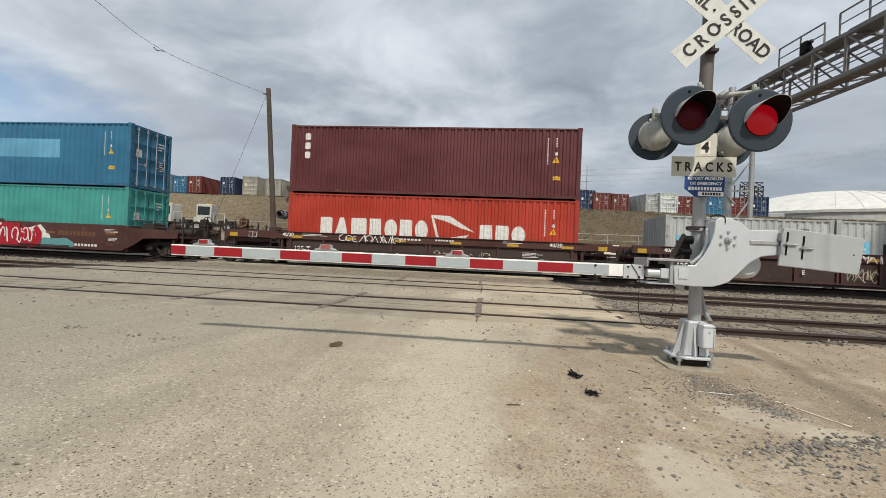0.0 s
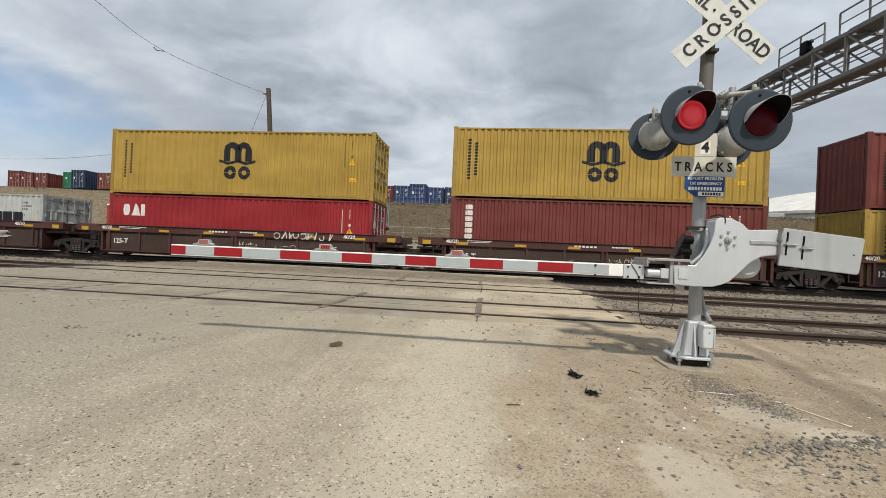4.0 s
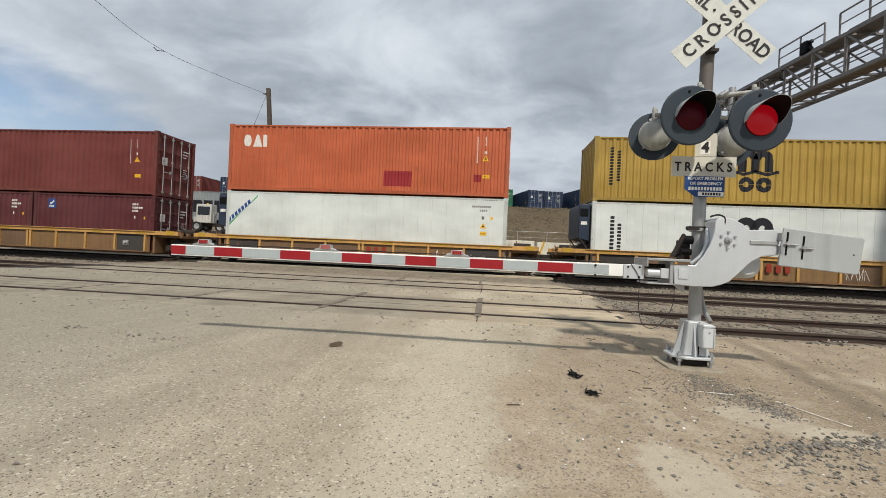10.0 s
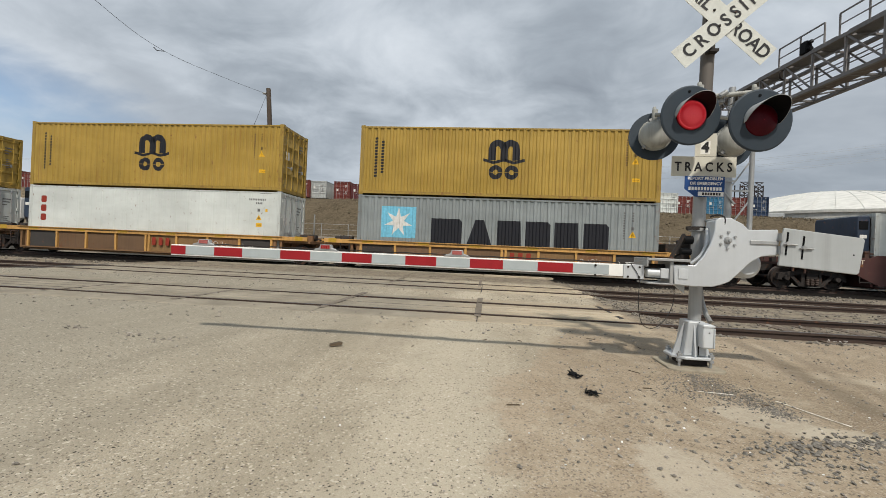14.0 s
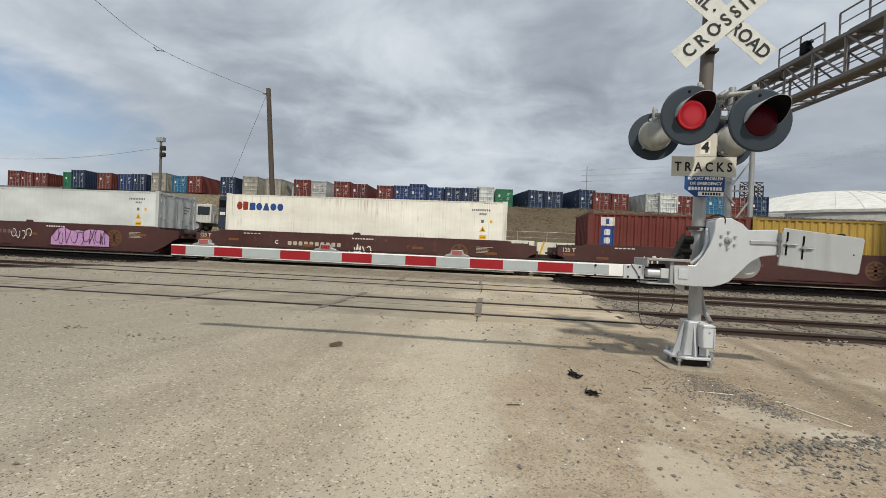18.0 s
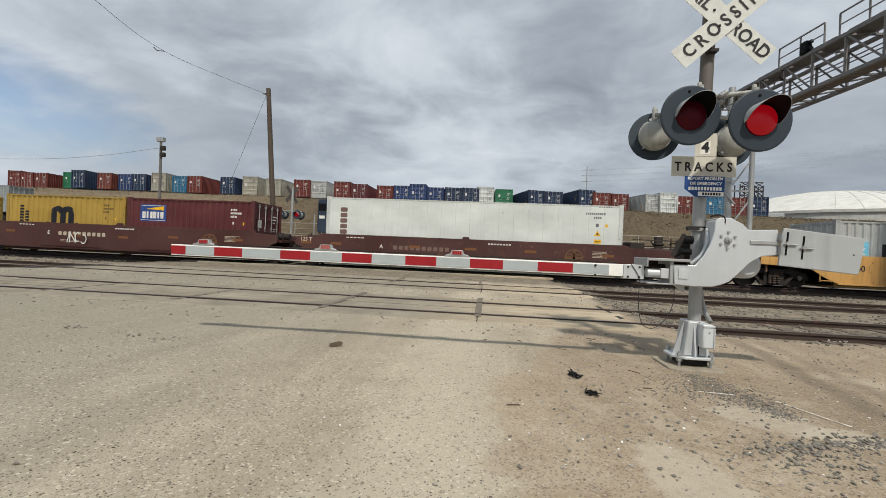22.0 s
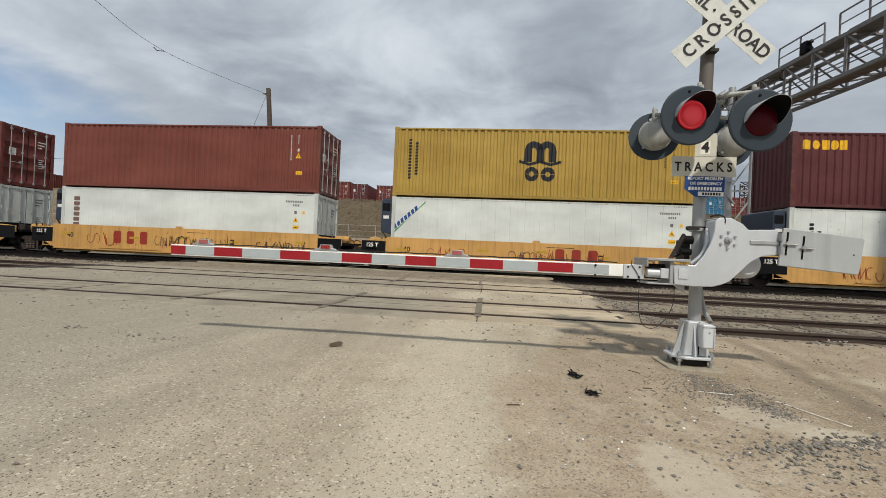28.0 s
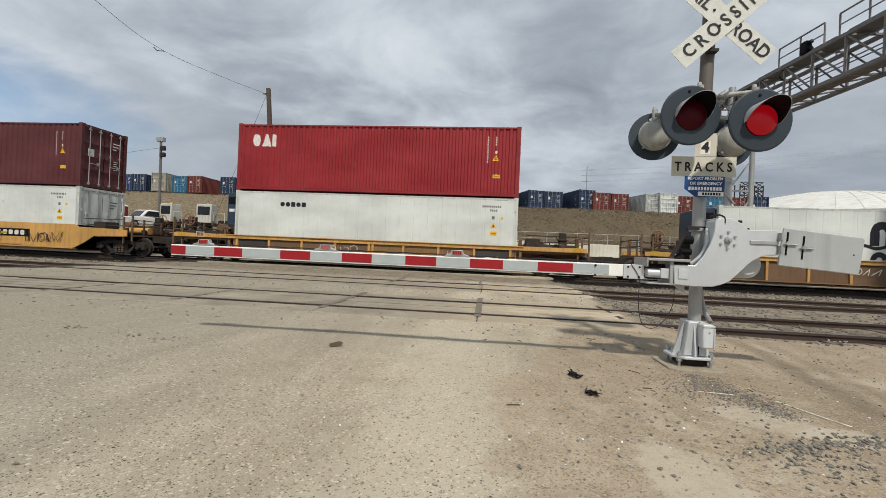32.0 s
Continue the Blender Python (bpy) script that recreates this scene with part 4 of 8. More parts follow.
def container(length, h, kind, colour, marks, label, at, group="containers on the train", detail=2):
    """A freight container: x from its front end to its doors, y across, z up."""
    store = container_meshes(length, h, kind)
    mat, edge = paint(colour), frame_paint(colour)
    box = thing("freight_container", label, "container", at, group)
    turned = Matrix.Translation((length, 0, 0)) @ Matrix.Rotation(math.pi, 4, "Z")
    for side in (0, 1):
        m = Matrix.Identity(4) if side == 0 else turned
        part("side_wall", shared(store, "side", mat), None, box, at=m @ pose(0, FACE, 0))
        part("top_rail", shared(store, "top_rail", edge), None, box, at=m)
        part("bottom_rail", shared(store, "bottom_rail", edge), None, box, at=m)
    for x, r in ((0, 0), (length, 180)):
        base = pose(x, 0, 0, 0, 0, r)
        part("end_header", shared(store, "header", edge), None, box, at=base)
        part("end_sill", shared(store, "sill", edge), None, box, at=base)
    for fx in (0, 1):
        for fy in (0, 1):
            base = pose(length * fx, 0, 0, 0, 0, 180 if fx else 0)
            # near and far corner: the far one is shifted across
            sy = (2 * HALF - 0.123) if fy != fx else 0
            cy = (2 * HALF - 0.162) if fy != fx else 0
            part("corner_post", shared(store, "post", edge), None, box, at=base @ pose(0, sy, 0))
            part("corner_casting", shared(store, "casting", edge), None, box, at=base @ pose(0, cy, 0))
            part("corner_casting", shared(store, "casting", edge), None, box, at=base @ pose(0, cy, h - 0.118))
    part("roof", shared(store, "roof", mat), None, box)
    part("front_wall", shared(store, "front", mat), None, box)
    steel = M_GALV
    for k, sgn in enumerate((0, 1)):
        d = part("door", shared(store, "door", mat), None, box, at=pose(length - 0.045, 0 if sgn else -1.077, 0))
        for y in (0.28, 0.80):
            part("lock_rod", shared(store, "rod", mat if colour in ("yellow", "teal", "green", "orange") else steel), None, d, at=pose(0, y, 0))
        part("door_handle", shared(store, "handle", steel), None, d, at=pose(0, 0.28, 0))
    if kind == "reefer":
        ru = part("refrigeration_unit", Shape().box(-0.03, 0.02, -1.02, 1.02, 0.2, h - 0.18).box(-0.10, -0.03, -0.9, 0.9, 0.3, 1.1), M_STEEL, box, "dark refrigeration machinery in the front end")
        gs = part("clip_on_generator", Shape().plate([(-0.47, h - 1.50), (-0.03, h - 1.62), (-0.03, h - 0.10), (-0.44, h - 0.12), (-0.47, h - 0.25)], -1.05, 1.05), painted("generator_navy", (0.020, 0.034, 0.062), 0.5, 0.25, 0.04), box, "navy clip-on generator hung on the front end", bevel=0.03)
        part("generator_louvre", Shape().box(-0.42, -0.10, -1.062, -1.048, h - 0.62, h - 0.30), M_BLACK, gs)
        part("generator_label", Shape().box(-0.38, -0.14, -1.062, -1.048, h - 0.95, h - 0.82), M_MARKW, gs)
        part("generator_frame", Shape().bar((-0.40, -1.04, h - 1.5), (-0.06, -1.04, h - 1.95), 0.05).bar((-0.40, 1.04, h - 1.5), (-0.06, 1.04, h - 1.95), 0.05), M_STEEL, gs)
        part("fan_grille", Shape().lathe([(0.30, -0.06), (0.33, -0.06), (0.33, 0.0)], 20, (0, 0, 0), "x").lathe([(0.16, -0.05), (0.18, -0.05)], 16, (0, 0, 0), "x"), M_GALV, ru, at=pose(-0.03, 0.0, h - 0.75))
        part("control_box", Shape().box(-0.14, -0.03, 0.35, 0.85, 1.2, 1.7), M_WHITE, ru)
        part("intake", Shape().box(-0.09, -0.03, -0.85, -0.25, 1.2, 1.75), M_BLACK, ru)
    for mk in marks:
        dark = colour in ("white", "cream", "grey", "palegrey", "yellow")
        for item in (codes(length, h, M_BROWNCODE if colour == "yellow" else M_CODE if dark else M_MARKW, kind == "reefer") if mk == "codes" else marks_for(mk, length, h)):
            proud = 0.004
            if item[0] == "proud":
                proud, item = 0.008, item[1:]
            ink, polys = item
            small = mk == "codes" or len(polys) > 12
            emblem = "wave" in mk and not small
            for bunch in ([polys] if small or emblem else [[q] for q in polys]):
                if not bunch:
                    continue
                key = (mk, length, h, kind, ink.name, proud, str(bunch[0]))
                if key not in MARK_MESHES:
                    MARK_MESHES[key] = decal(bunch, store["shapes"]["pts"], proud, 0.0).mesh("marking", ink)
                ob = part("small_print" if small else "emblem" if emblem else "letter_block", MARK_MESHES[key], None, box, at=pose(0, FACE, 0))
                if small:
                    tagged(ob, kind="stuff")
    # door plates, print and hinges
    pk = ("door_print", h, kind)
    if pk not in MARK_MESHES:
        s = Shape()
        for i in range(3):
            s.box(0.0, 0.006, 0.42, 0.86 - 0.12 * i, h - 0.60 - 0.14 * i, h - 0.55 - 0.14 * i)
        for i in range(5):
            s.box(0.0, 0.006, 0.48, 0.72 - 0.05 * (i % 2), 1.42 - 0.10 * i, 1.45 - 0.10 * i)
        MARK_MESHES[pk] = {}
        t = Shape()
        for y in (-1.09, 1.05):
            for k in range(4):
                z = 0.35 + k * (h - 0.8) / 3
                t.box(0.0, 0.05, y, y + 0.04, z, z + 0.14)
        MARK_MESHES[pk + (1,)] = t
        MARK_MESHES[pk + (0,)] = s
    ink = M_CODE if colour in ("white", "cream", "grey", "palegrey", "yellow", "beige") else M_MARKW
    for nm, k, mt in (("door_print", 0, ink), ("hinges", 1, mat)):
        kk = pk + (k, mt.name)
        if kk not in MARK_MESHES:
            MARK_MESHES[kk] = MARK_MESHES[pk + (k,)].mesh(nm, mt)
        tagged(part(nm, MARK_MESHES[kk], None, box, at=pose(length - 0.043, 0, 0)), kind="stuff")
    part("door_label", Shape().box(length - 0.04, length - 0.034, -0.85, -0.55, 1.45, 1.80), M_MARKW, box)
    return box

# ---------------------------------------------------------------- well cars
SIDE = -1.43
CAR = {}


def strokes(lines, w):
    """Sprayed strokes: each a run of points in x and z, as flat quads."""
    s = Shape()
    for run in lines:
        for (x0, z0), (x1, z1) in zip(run, run[1:]):
            y = -0.0003 * len(s.f)
            dx, dz = x1 - x0, z1 - z0
            L = math.hypot(dx, dz) or 1
            nx, nz = -dz / L * w / 2, dx / L * w / 2
            ex, ez = dx / L * w * 0.4, dz / L * w * 0.4
            s.add([(x0 - ex - nx, y, z0 - ez - nz), (x1 + ex - nx, y, z1 + ez - nz), (x1 + ex + nx, y, z1 + ez + nz), (x0 - ex + nx, y, z0 - ez + nz)], [(0, 1, 2, 3)])
    return s


def scrawl(seed, width, height, n=9, w=0.025):
    """A run of loops and zigzags with no letters in it."""
    rng = random.Random(seed)
    lines = []
    for i in range(n):
        x = width * i / n
        if rng.random() < 0.5:
            r = width / n * rng.uniform(0.35, 0.6)
            cz = height * rng.uniform(0.35, 0.6)
            a0 = rng.uniform(0, 6)
            lines.append([(x + r + r * math.cos(a0 + k * 0.55), cz + height * rng.uniform(0.36, 0.44) * math.sin(a0 + k * 0.55)) for k in range(rng.randint(7, 11))])
        else:
            lines.append([(x + width / n * rng.uniform(-0.1, 1.1), height * (k % 2) * rng.uniform(0.7, 1.0) + height * 0.05) for k in range(rng.randint(3, 5))])
    return strokes(lines, w)


def car_mesh(key, make, mat):
    k = (key, mat.name)
    if k not in CAR:
        CAR[k] = make().mesh(key, mat)
    return CAR[k]


def well_car(style, at, left, right, left_end, right_end, label, seed, words=()):
    """One platform of a well car. left, right: how far its frame reaches past the container at either end; left_end, right_end: True where the car set ends there."""
    rng = random.Random(seed)
    brown, ylw, rusty = painted("car_brown", CARBROWN, 0.6, 0.35, 0.10), painted("car_yellow", CARYELLOW, 0.55, 0.40, 0.10), painted("car_rust", CARRUST, 0.7, 0.5, 0.26)
    tan, gold, sooty = painted("car_tan", (0.150, 0.088, 0.046), 0.7, 0.40, 0.20), painted("car_gold", (0.215, 0.125, 0.048), 0.6, 0.40, 0.18), painted("car_soot", (0.042, 0.038, 0.035), 0.8, 0.3, 0.12)
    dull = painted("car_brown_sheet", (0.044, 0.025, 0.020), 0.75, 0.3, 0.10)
    main = {"rib_brown": brown, "rib_yellow": rusty, "flat_brown": brown, "flat_yellow": ylw}[style]
    if style == "flat_brown" and seed > 6:
        brown = main = painted("car_red_brown", (0.062, 0.0205, 0.0175), 0.6, 0.30, 0.04)
    chordm = {"rib_brown": brown, "rib_yellow": ylw, "flat_brown": brown, "flat_yellow": ylw}[style]
    car = thing("well_car", label, "rail car", at, "platforms of the freight train")
    L = 12.192
    rib = style.startswith("rib")
    ctop = {"rib_brown": 1.50, "rib_yellow": 1.27, "flat_brown": 1.47, "flat_yellow": 1.43}[style]
    cbot = {"rib_brown": 1.19, "rib_yellow": 1.10, "flat_brown": 1.19, "flat_yellow": 1.15}[style]
    flip = Matrix.Translation((L, 0, 0)) @ Matrix.Rotation(math.pi, 4, "Z")
    for side in (0, 1):
        m = Matrix.Identity(4) if side == 0 else flip
        a, b = (left, right) if side == 0 else (right, left)
        if rib:
            part("top_chord", Shape().box(-a + 0.25, L + b - 0.25, SIDE, SIDE + 0.10, cbot, ctop).box(-0.25, L + 0.25, SIDE - 0.05, SIDE + 0.16, ctop - 0.03, ctop), chordm, car, at=m, bevel=0.008)
            if style == "rib_yellow":
                bays = [sooty, tan, tan, tan, gold, gold, rusty if seed % 3 else tan, sooty]
                if side:
                    bays.reverse()
                for i, bay in enumerate(bays):
                    part("bay_panel", car_mesh("bay_panel", lambda: Shape().box(-0.67, 0.67, SIDE + 0.078, SIDE + 0.084, 0.38, cbot - 0.01), bay), None, car, at=m @ pose(0.25 + (i + 0.5) * (L - 0.5) / 8, 0, 0))
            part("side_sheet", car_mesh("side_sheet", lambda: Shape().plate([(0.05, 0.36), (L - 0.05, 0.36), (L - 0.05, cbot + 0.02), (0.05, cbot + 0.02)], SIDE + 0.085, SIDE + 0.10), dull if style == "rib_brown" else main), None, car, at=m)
            part("bottom_flange", car_mesh("bottom_flange", lambda: Shape().box(0.0, L, SIDE + 0.01, SIDE + 0.2, 0.325, 0.375), main), None, car, at=m)
            ribm = car_mesh("rib", lambda: Shape().box(-0.045, 0.045, SIDE + 0.012, SIDE + 0.09, 0.375, cbot), chordm if style == "rib_yellow" else main)
            for i in range(9):
                part("rib", ribm, None, car, at=m @ pose(0.25 + i * (L - 0.5) / 8, 0, 0))
            part("rib", ribm, None, car, at=m @ pose(L / 2 + 0.16, 0, 0))
        else:
            pts = [(-a + 0.30, 0.98), (-1.0, 0.92), (-0.55, 0.62), (-0.05, 0.37), (L + 0.05, 0.37), (L + 0.55, 0.62), (L + 1.0, 0.92), (L + b - 0.30, 0.98), (L + b - 0.30, ctop - 0.16), (L + 0.25, ctop - 0.10), (L + 0.05, ctop), (-0.05, ctop), (-0.25, ctop - 0.10), (-a + 0.30, ctop - 0.16)]
            part("side_plate", Shape().plate(pts, SIDE, SIDE + 0.05), main, car, at=m, bevel=0.006)
            part("bottom_flange", car_mesh("flat_flange", lambda: Shape().box(-0.05, L + 0.05, SIDE - 0.05, SIDE + 0.2, 0.33, 0.385).box(2.2, 5.2, SIDE - 0.075, SIDE - 0.045, 0.44, 0.475).box(7.0, 9.6, SIDE - 0.075, SIDE - 0.045, 0.44, 0.475), main), None, car, at=m)
            part("guide_lug", car_mesh("guide_lug", lambda: Shape().plate([(-0.16, 0), (0.16, 0), (0.11, 0.09), (-0.11, 0.09)], SIDE - 0.01, SIDE + 0.07), main), None, car, at=m @ pose(L / 2 - 0.1, 0, ctop))
        for x in ([0.55, 2.9, 5.0, 7.3, 9.6, 11.75] if rib else [-0.75, 0.55, 3.9, 6.2, 8.6, 11.6]):
            zz = cbot + 0.05 if rib else rng.choice((0.98, 1.02, 0.88))
            part("reflector", car_mesh("reflector", lambda: Shape().box(-0.23, 0.23, SIDE - 0.006, SIDE + 0.004, 0.0, 0.10), M_OLDREFL if style == "flat_brown" else M_REFL), None, car, at=m @ pose(x, 0, zz if cbot - zz < 0.2 else zz))
        for x in ((-a + 0.62, L + b - 0.62) if rib else ()):
            part("reflector", car_mesh("end_reflector", lambda: Shape().box(-0.17, 0.17, SIDE - 0.006, SIDE + 0.004, 0.0, 0.17), M_REFL), None, car, at=m @ pose(x, 0, cbot + 0.02))
    if style == "flat_yellow":
        for x0, x1, skip in ((-left + 0.32, -0.14, left_end), (L + 0.14, L + right - 0.32, right_end)):
            if not skip:
                part("black_end_panel", Shape().box(x0, x1, SIDE - 0.006, SIDE - 0.002, 0.70 if x0 > 0 else 0.62, 1.26), M_BLACK, car, "black painted end panel")
    part("well_floor", car_mesh("well_floor", lambda: Shape().box(-0.05, L + 0.05, SIDE + 0.1, -SIDE - 0.1, 0.24, 0.30), main), None, car)
    # end platforms
    for end in (0, 1):
        a = (left, right)[end]
        e = pose(0, 0, 0) if end == 0 else flip
        last = (left_end, right_end)[end]
        s = Shape().box(-a + 0.18, -0.12, -1.25, 1.25, 1.0, 1.10).box(-0.20, -0.10, -1.36, 1.36, 0.30, ctop - 0.02)
        s.plate([(-a + 0.2, 0.86), (-0.2, 0.50), (-0.2, 1.0), (-a + 0.2, 1.0)], -0.5, 0.5)
        part("end_platform", s, main if style != "flat_yellow" else M_BLACK, car, at=e)
        part("drawbar", Shape().box(-a - 0.28, -a + 0.25, -0.13, 0.13, 0.74, 0.98), M_STEEL, car, at=e)
        # brake gear: cylinder, hoses and brackets on the platform
        part("air_cylinder", Shape().tube((-a + 0.45, -0.55 + 0.5 * end, 1.27), (-0.38, -0.55 + 0.5 * end, 1.27), 0.15, 14), M_STEEL if style != "flat_yellow" else ylw, car, at=e)
        bits = Shape()
        for k in range(7):
            x = -a + 0.3 + (a - 0.6) * rng.random()
            y = rng.uniform(-1.2, 1.0)
            hgt = rng.uniform(0.10, 0.30)
            bits.box(x, x + rng.uniform(0.06, 0.3), y, y + rng.uniform(0.05, 0.25), 1.10, 1.10 + hgt)
        for k in range(4):
            x = -a + 0.35 + (a - 0.7) * rng.random()
            y = rng.uniform(-1.25, 1.2)
            bits.bar((x, y, 1.1), (x + rng.uniform(-.1, .1), y, 1.1 + rng.uniform(0.15, 0.42)), 0.04)
        gear = part("brake_gear", bits, M_STEEL if style in ("rib_brown", "flat_brown") or rng.random() < 0.4 else rusty, car, at=e)
        tagged(gear, kind="stuff")
        hose = Shape()
        prev = None
        for k in range(9):
            q = Vector((-a + 0.1 + 0.12 * k, -0.9 + 0.3 * math.sin(k * 0.9 + seed), 1.12 + 0.16 * abs(math.sin(k * 0.8 + seed))))
            if prev:
                hose.tube(prev, q, 0.022, 6)
            prev = q
        part("hose", hose, M_RUBBER, car, at=e)
        # steps at the platform's corner
        st = Shape()
        for x in (-0.62, -0.24):
            st.bar((x, SIDE + 0.02, 0.42), (x, SIDE + 0.02, 1.42), 0.035)
        for z in (0.46, 0.74, 1.02):
            st.bar((-0.62, SIDE + 0.02, z), (-0.24, SIDE + 0.02, z), 0.035)
        part("step_ladder", st, M_STEEL if style != "flat_yellow" else ylw, car, at=e)
        if last:
            lx = -a + 0.15
            dark = painted("gear_soot", (0.030, 0.024, 0.020), 0.8, 0.3, 0.16)
            pm = painted("gear_rust", (0.135, 0.078, 0.042), 0.75, 0.45, 0.26) if style.endswith("yellow") else painted("gear_brown", (0.050, 0.026, 0.020), 0.75, 0.4, 0.18)
            post = car_mesh("end_post", lambda: Shape().bar((0, 0, 0), (0, 0, 1.18), 0.06), pm)
            for px, py, tall in ((lx, -1.3, 0.80), (lx + 0.42, -1.3, 0.74), (lx, 1.3, 0.80), (lx + 0.42, 1.3, 0.72), (lx + 0.1, -0.5, 0.62), (lx + 0.1, 0.55, 0.66)):
                part("end_post", post, None, car, at=e @ pose(px, py, 1.0 - 1.18 * (1 - tall)))
            part("end_rung", Shape().bar((lx, -1.3, 1.42), (lx + 0.42, -1.3, 1.42), 0.05).bar((lx, -1.3, 1.16), (lx + 0.42, -1.3, 1.16), 0.05).bar((lx, -1.3, 1.02), (lx, 1.3, 1.02), 0.07), pm, car, at=e)
            for gz in (1.46, 1.72):
                part("grab_rail", Shape().bar((lx + 0.42, 1.28, gz), (-0.35, 1.28, gz), 0.035), dark, car, at=e)
                part("grab_rail", Shape().bar((lx, -1.3, gz), (lx, 1.3, gz), 0.035), dark, car, at=e)
            part("walkway_edge", Shape().bar((lx, -1.31, 1.12), (-0.3, -1.31, 1.12), 0.05).bar((lx + 0.42, -1.22, 1.30), (-0.9, -1.22, 1.30), 0.04), pm, car, at=e)
            part("valve_chest", Shape().box(lx + 0.62, lx + 1.02, -0.95, -0.55, 1.10, 1.46).box(lx + 0.70, lx + 0.94, -0.98, -0.95, 1.18, 1.38), pm, car, at=e, bevel=0.02)
            part("lever_rod", Shape().bar((lx + 0.15, -1.05, 1.30), (-0.55, -1.0, 1.52), 0.045), dark, car, at=e)
            part("lever_rod", Shape().bar((lx + 0.50, -1.12, 1.12), (lx + 0.92, -1.12, 1.78), 0.05), dark, car, at=e)
            part("brake_pipe", pipe_run(curve_points([(lx + 0.1, -1.15, 1.18), (lx + 0.45, -1.18, 1.42), (lx + 0.95, -1.12, 1.55), (-0.4, -1.1, 1.36)]), 0.026, 8), dark, car, at=e)
            part("hand_brake_case", Shape().box(lx + 0.50, lx + 0.80, -1.12, -0.86, 1.10, 1.98).box(lx + 0.46, lx + 0.84, -1.16, -0.82, 1.60, 1.70), dark, car, at=e, bevel=0.025)
            part("cross_beam", Shape().bar((lx, -1.24, 1.34), (-0.35, -1.24, 1.34), 0.09), dark, car, at=e)
            part("safety_chain", pipe_run(curve_points([(lx, -1.3, 1.72), (lx + 0.22, -1.31, 1.58), (lx + 0.42, -1.3, 1.70)]), 0.014, 6), dark, car, at=e)
            part("equipment_box", Shape().box(-0.98, -0.40, 0.10, 0.85, 1.10, 1.62), dark, car, at=e, bevel=0.03)
            part("platform_bracket", Shape().box(-0.40, -0.24, -1.33, -1.20, 1.02, 1.62).box(-0.40, -0.10, -1.33, -1.28, 1.50, 1.56), pm, car, at=e, bevel=0.01)
            part("round_tank", Shape().lathe([(0.0, -0.30), (0.15, -0.30), (0.19, -0.24), (0.19, 0.24), (0.15, 0.30), (0.0, 0.30)], 20), pm, car, at=e @ pose(-0.75, -0.8, 1.52))
            part("tank_stand", Shape().box(-0.88, -0.62, -1.0, -0.6, 1.1, 1.36), pm, car, at=e)
            pl = part("placard", Shape().box(-1.62, -1.25, SIDE - 0.004, SIDE + 0.002, cbot + 0.03 if rib else 1.05, (cbot + 0.03 if rib else 1.05) + 0.20), M_MARKW, car, at=e)
            part("placard_face", Shape().box(-1.60, -1.445, SIDE - 0.007, SIDE - 0.002, (cbot + 0.05 if rib else 1.07), (cbot + 0.05 if rib else 1.07) + 0.16).box(-1.425, -1.27, SIDE - 0.007, SIDE - 0.002, (cbot + 0.05 if rib else 1.07), (cbot + 0.05 if rib else 1.07) + 0.16), main, pl)
            part("coupler", Shape().box(-a - 0.75, -a - 0.1, -0.12, 0.12, 0.70, 0.98).box(-a - 0.95, -a - 0.6, -0.2, 0.16, 0.66, 1.0), M_STEEL, car, at=e, bevel=0.02)
            if end == 0 or seed % 2:
                w = part("brake_wheel", Shape().lathe([(0.25, -0.015), (0.28, 0.0), (0.25, 0.015), (0.235, 0.0), (0.25, -0.015)], 20, (0, 0, 0), "y").bar((-0.25, 0, 0), (0.25, 0, 0), 0.03).bar((0, 0, -0.25), (0, 0, 0.25), 0.03), rusty if style != "flat_brown" else M_STEEL, car, at=e @ pose(-a + 0.78, SIDE + 0.25, 1.86))
                part("brake_stand", Shape().box(-a + 0.70, -a + 0.86, SIDE + 0.30, SIDE + 0.45, 1.05, 2.0), main, car, at=e)
    # lettering and small plates on the near side
    yy = SIDE - 0.004
    for order, (kind_, x, z, arg, mt) in enumerate(words):
        lay = pose(x, yy + (0.085 if kind_ == "low" and rib else -0.004 if arg == "125 T" else -0.005 * order if kind_ in ("scrawl", "fill") else 0.0), z)
        if kind_ in ("text", "low"):
            part("lettering", text_mesh(arg, 0.22 if kind_ == "text" else 0.30, mt, 0.006), None, car, at=lay)
        elif kind_ == "bars":
            n, wd, ht = arg
            part("lettering", decal(word_blocks(n, 0, wd, 0, ht, 1.0), [(-9, 0), (99, 0)], 0, 0).mesh("lettering", mt), None, car, at=lay)["kind"] = "stuff"
        elif kind_ == "low_bars":
            n, wd, ht = arg
            part("lettering", decal(word_blocks(n, 0, wd, 0, ht, 1.0), [(-9, 0), (99, 0)], 0, 0).mesh("lettering", mt), None, car, at=lay @ pose(0, 0.066, 0))["kind"] = "stuff"
        elif kind_ == "dark_plate":
            wd, ht = arg
            part("number_plate_panel", Shape().box(0, wd, 0.070, 0.078, 0, ht), M_BLACK, car, at=lay)
        elif kind_ == "black_plate":
            wd, ht = arg
            part("number_plate_panel", Shape().box(0, wd, 0.002, 0.006, 0, ht), M_BLACK, car, at=lay)
        elif kind_ == "seal":
            part("emblem", Shape().lathe([(0.36, 0), (0.30, 0)], 28).box(-0.30, 0.30, -0.001, 0.001, -0.05, 0.05).box(-0.05, 0.05, -0.001, 0.001, -0.30, 0.30).box(-0.24, 0.24, -0.001, 0.001, 0.10, 0.16).box(-0.24, 0.24, -0.001, 0.001, -0.18, -0.12), mt, car, at=lay, label="faded round railway emblem")
        elif kind_ == "scrawl":
            sd, wd, ht, w_ = arg
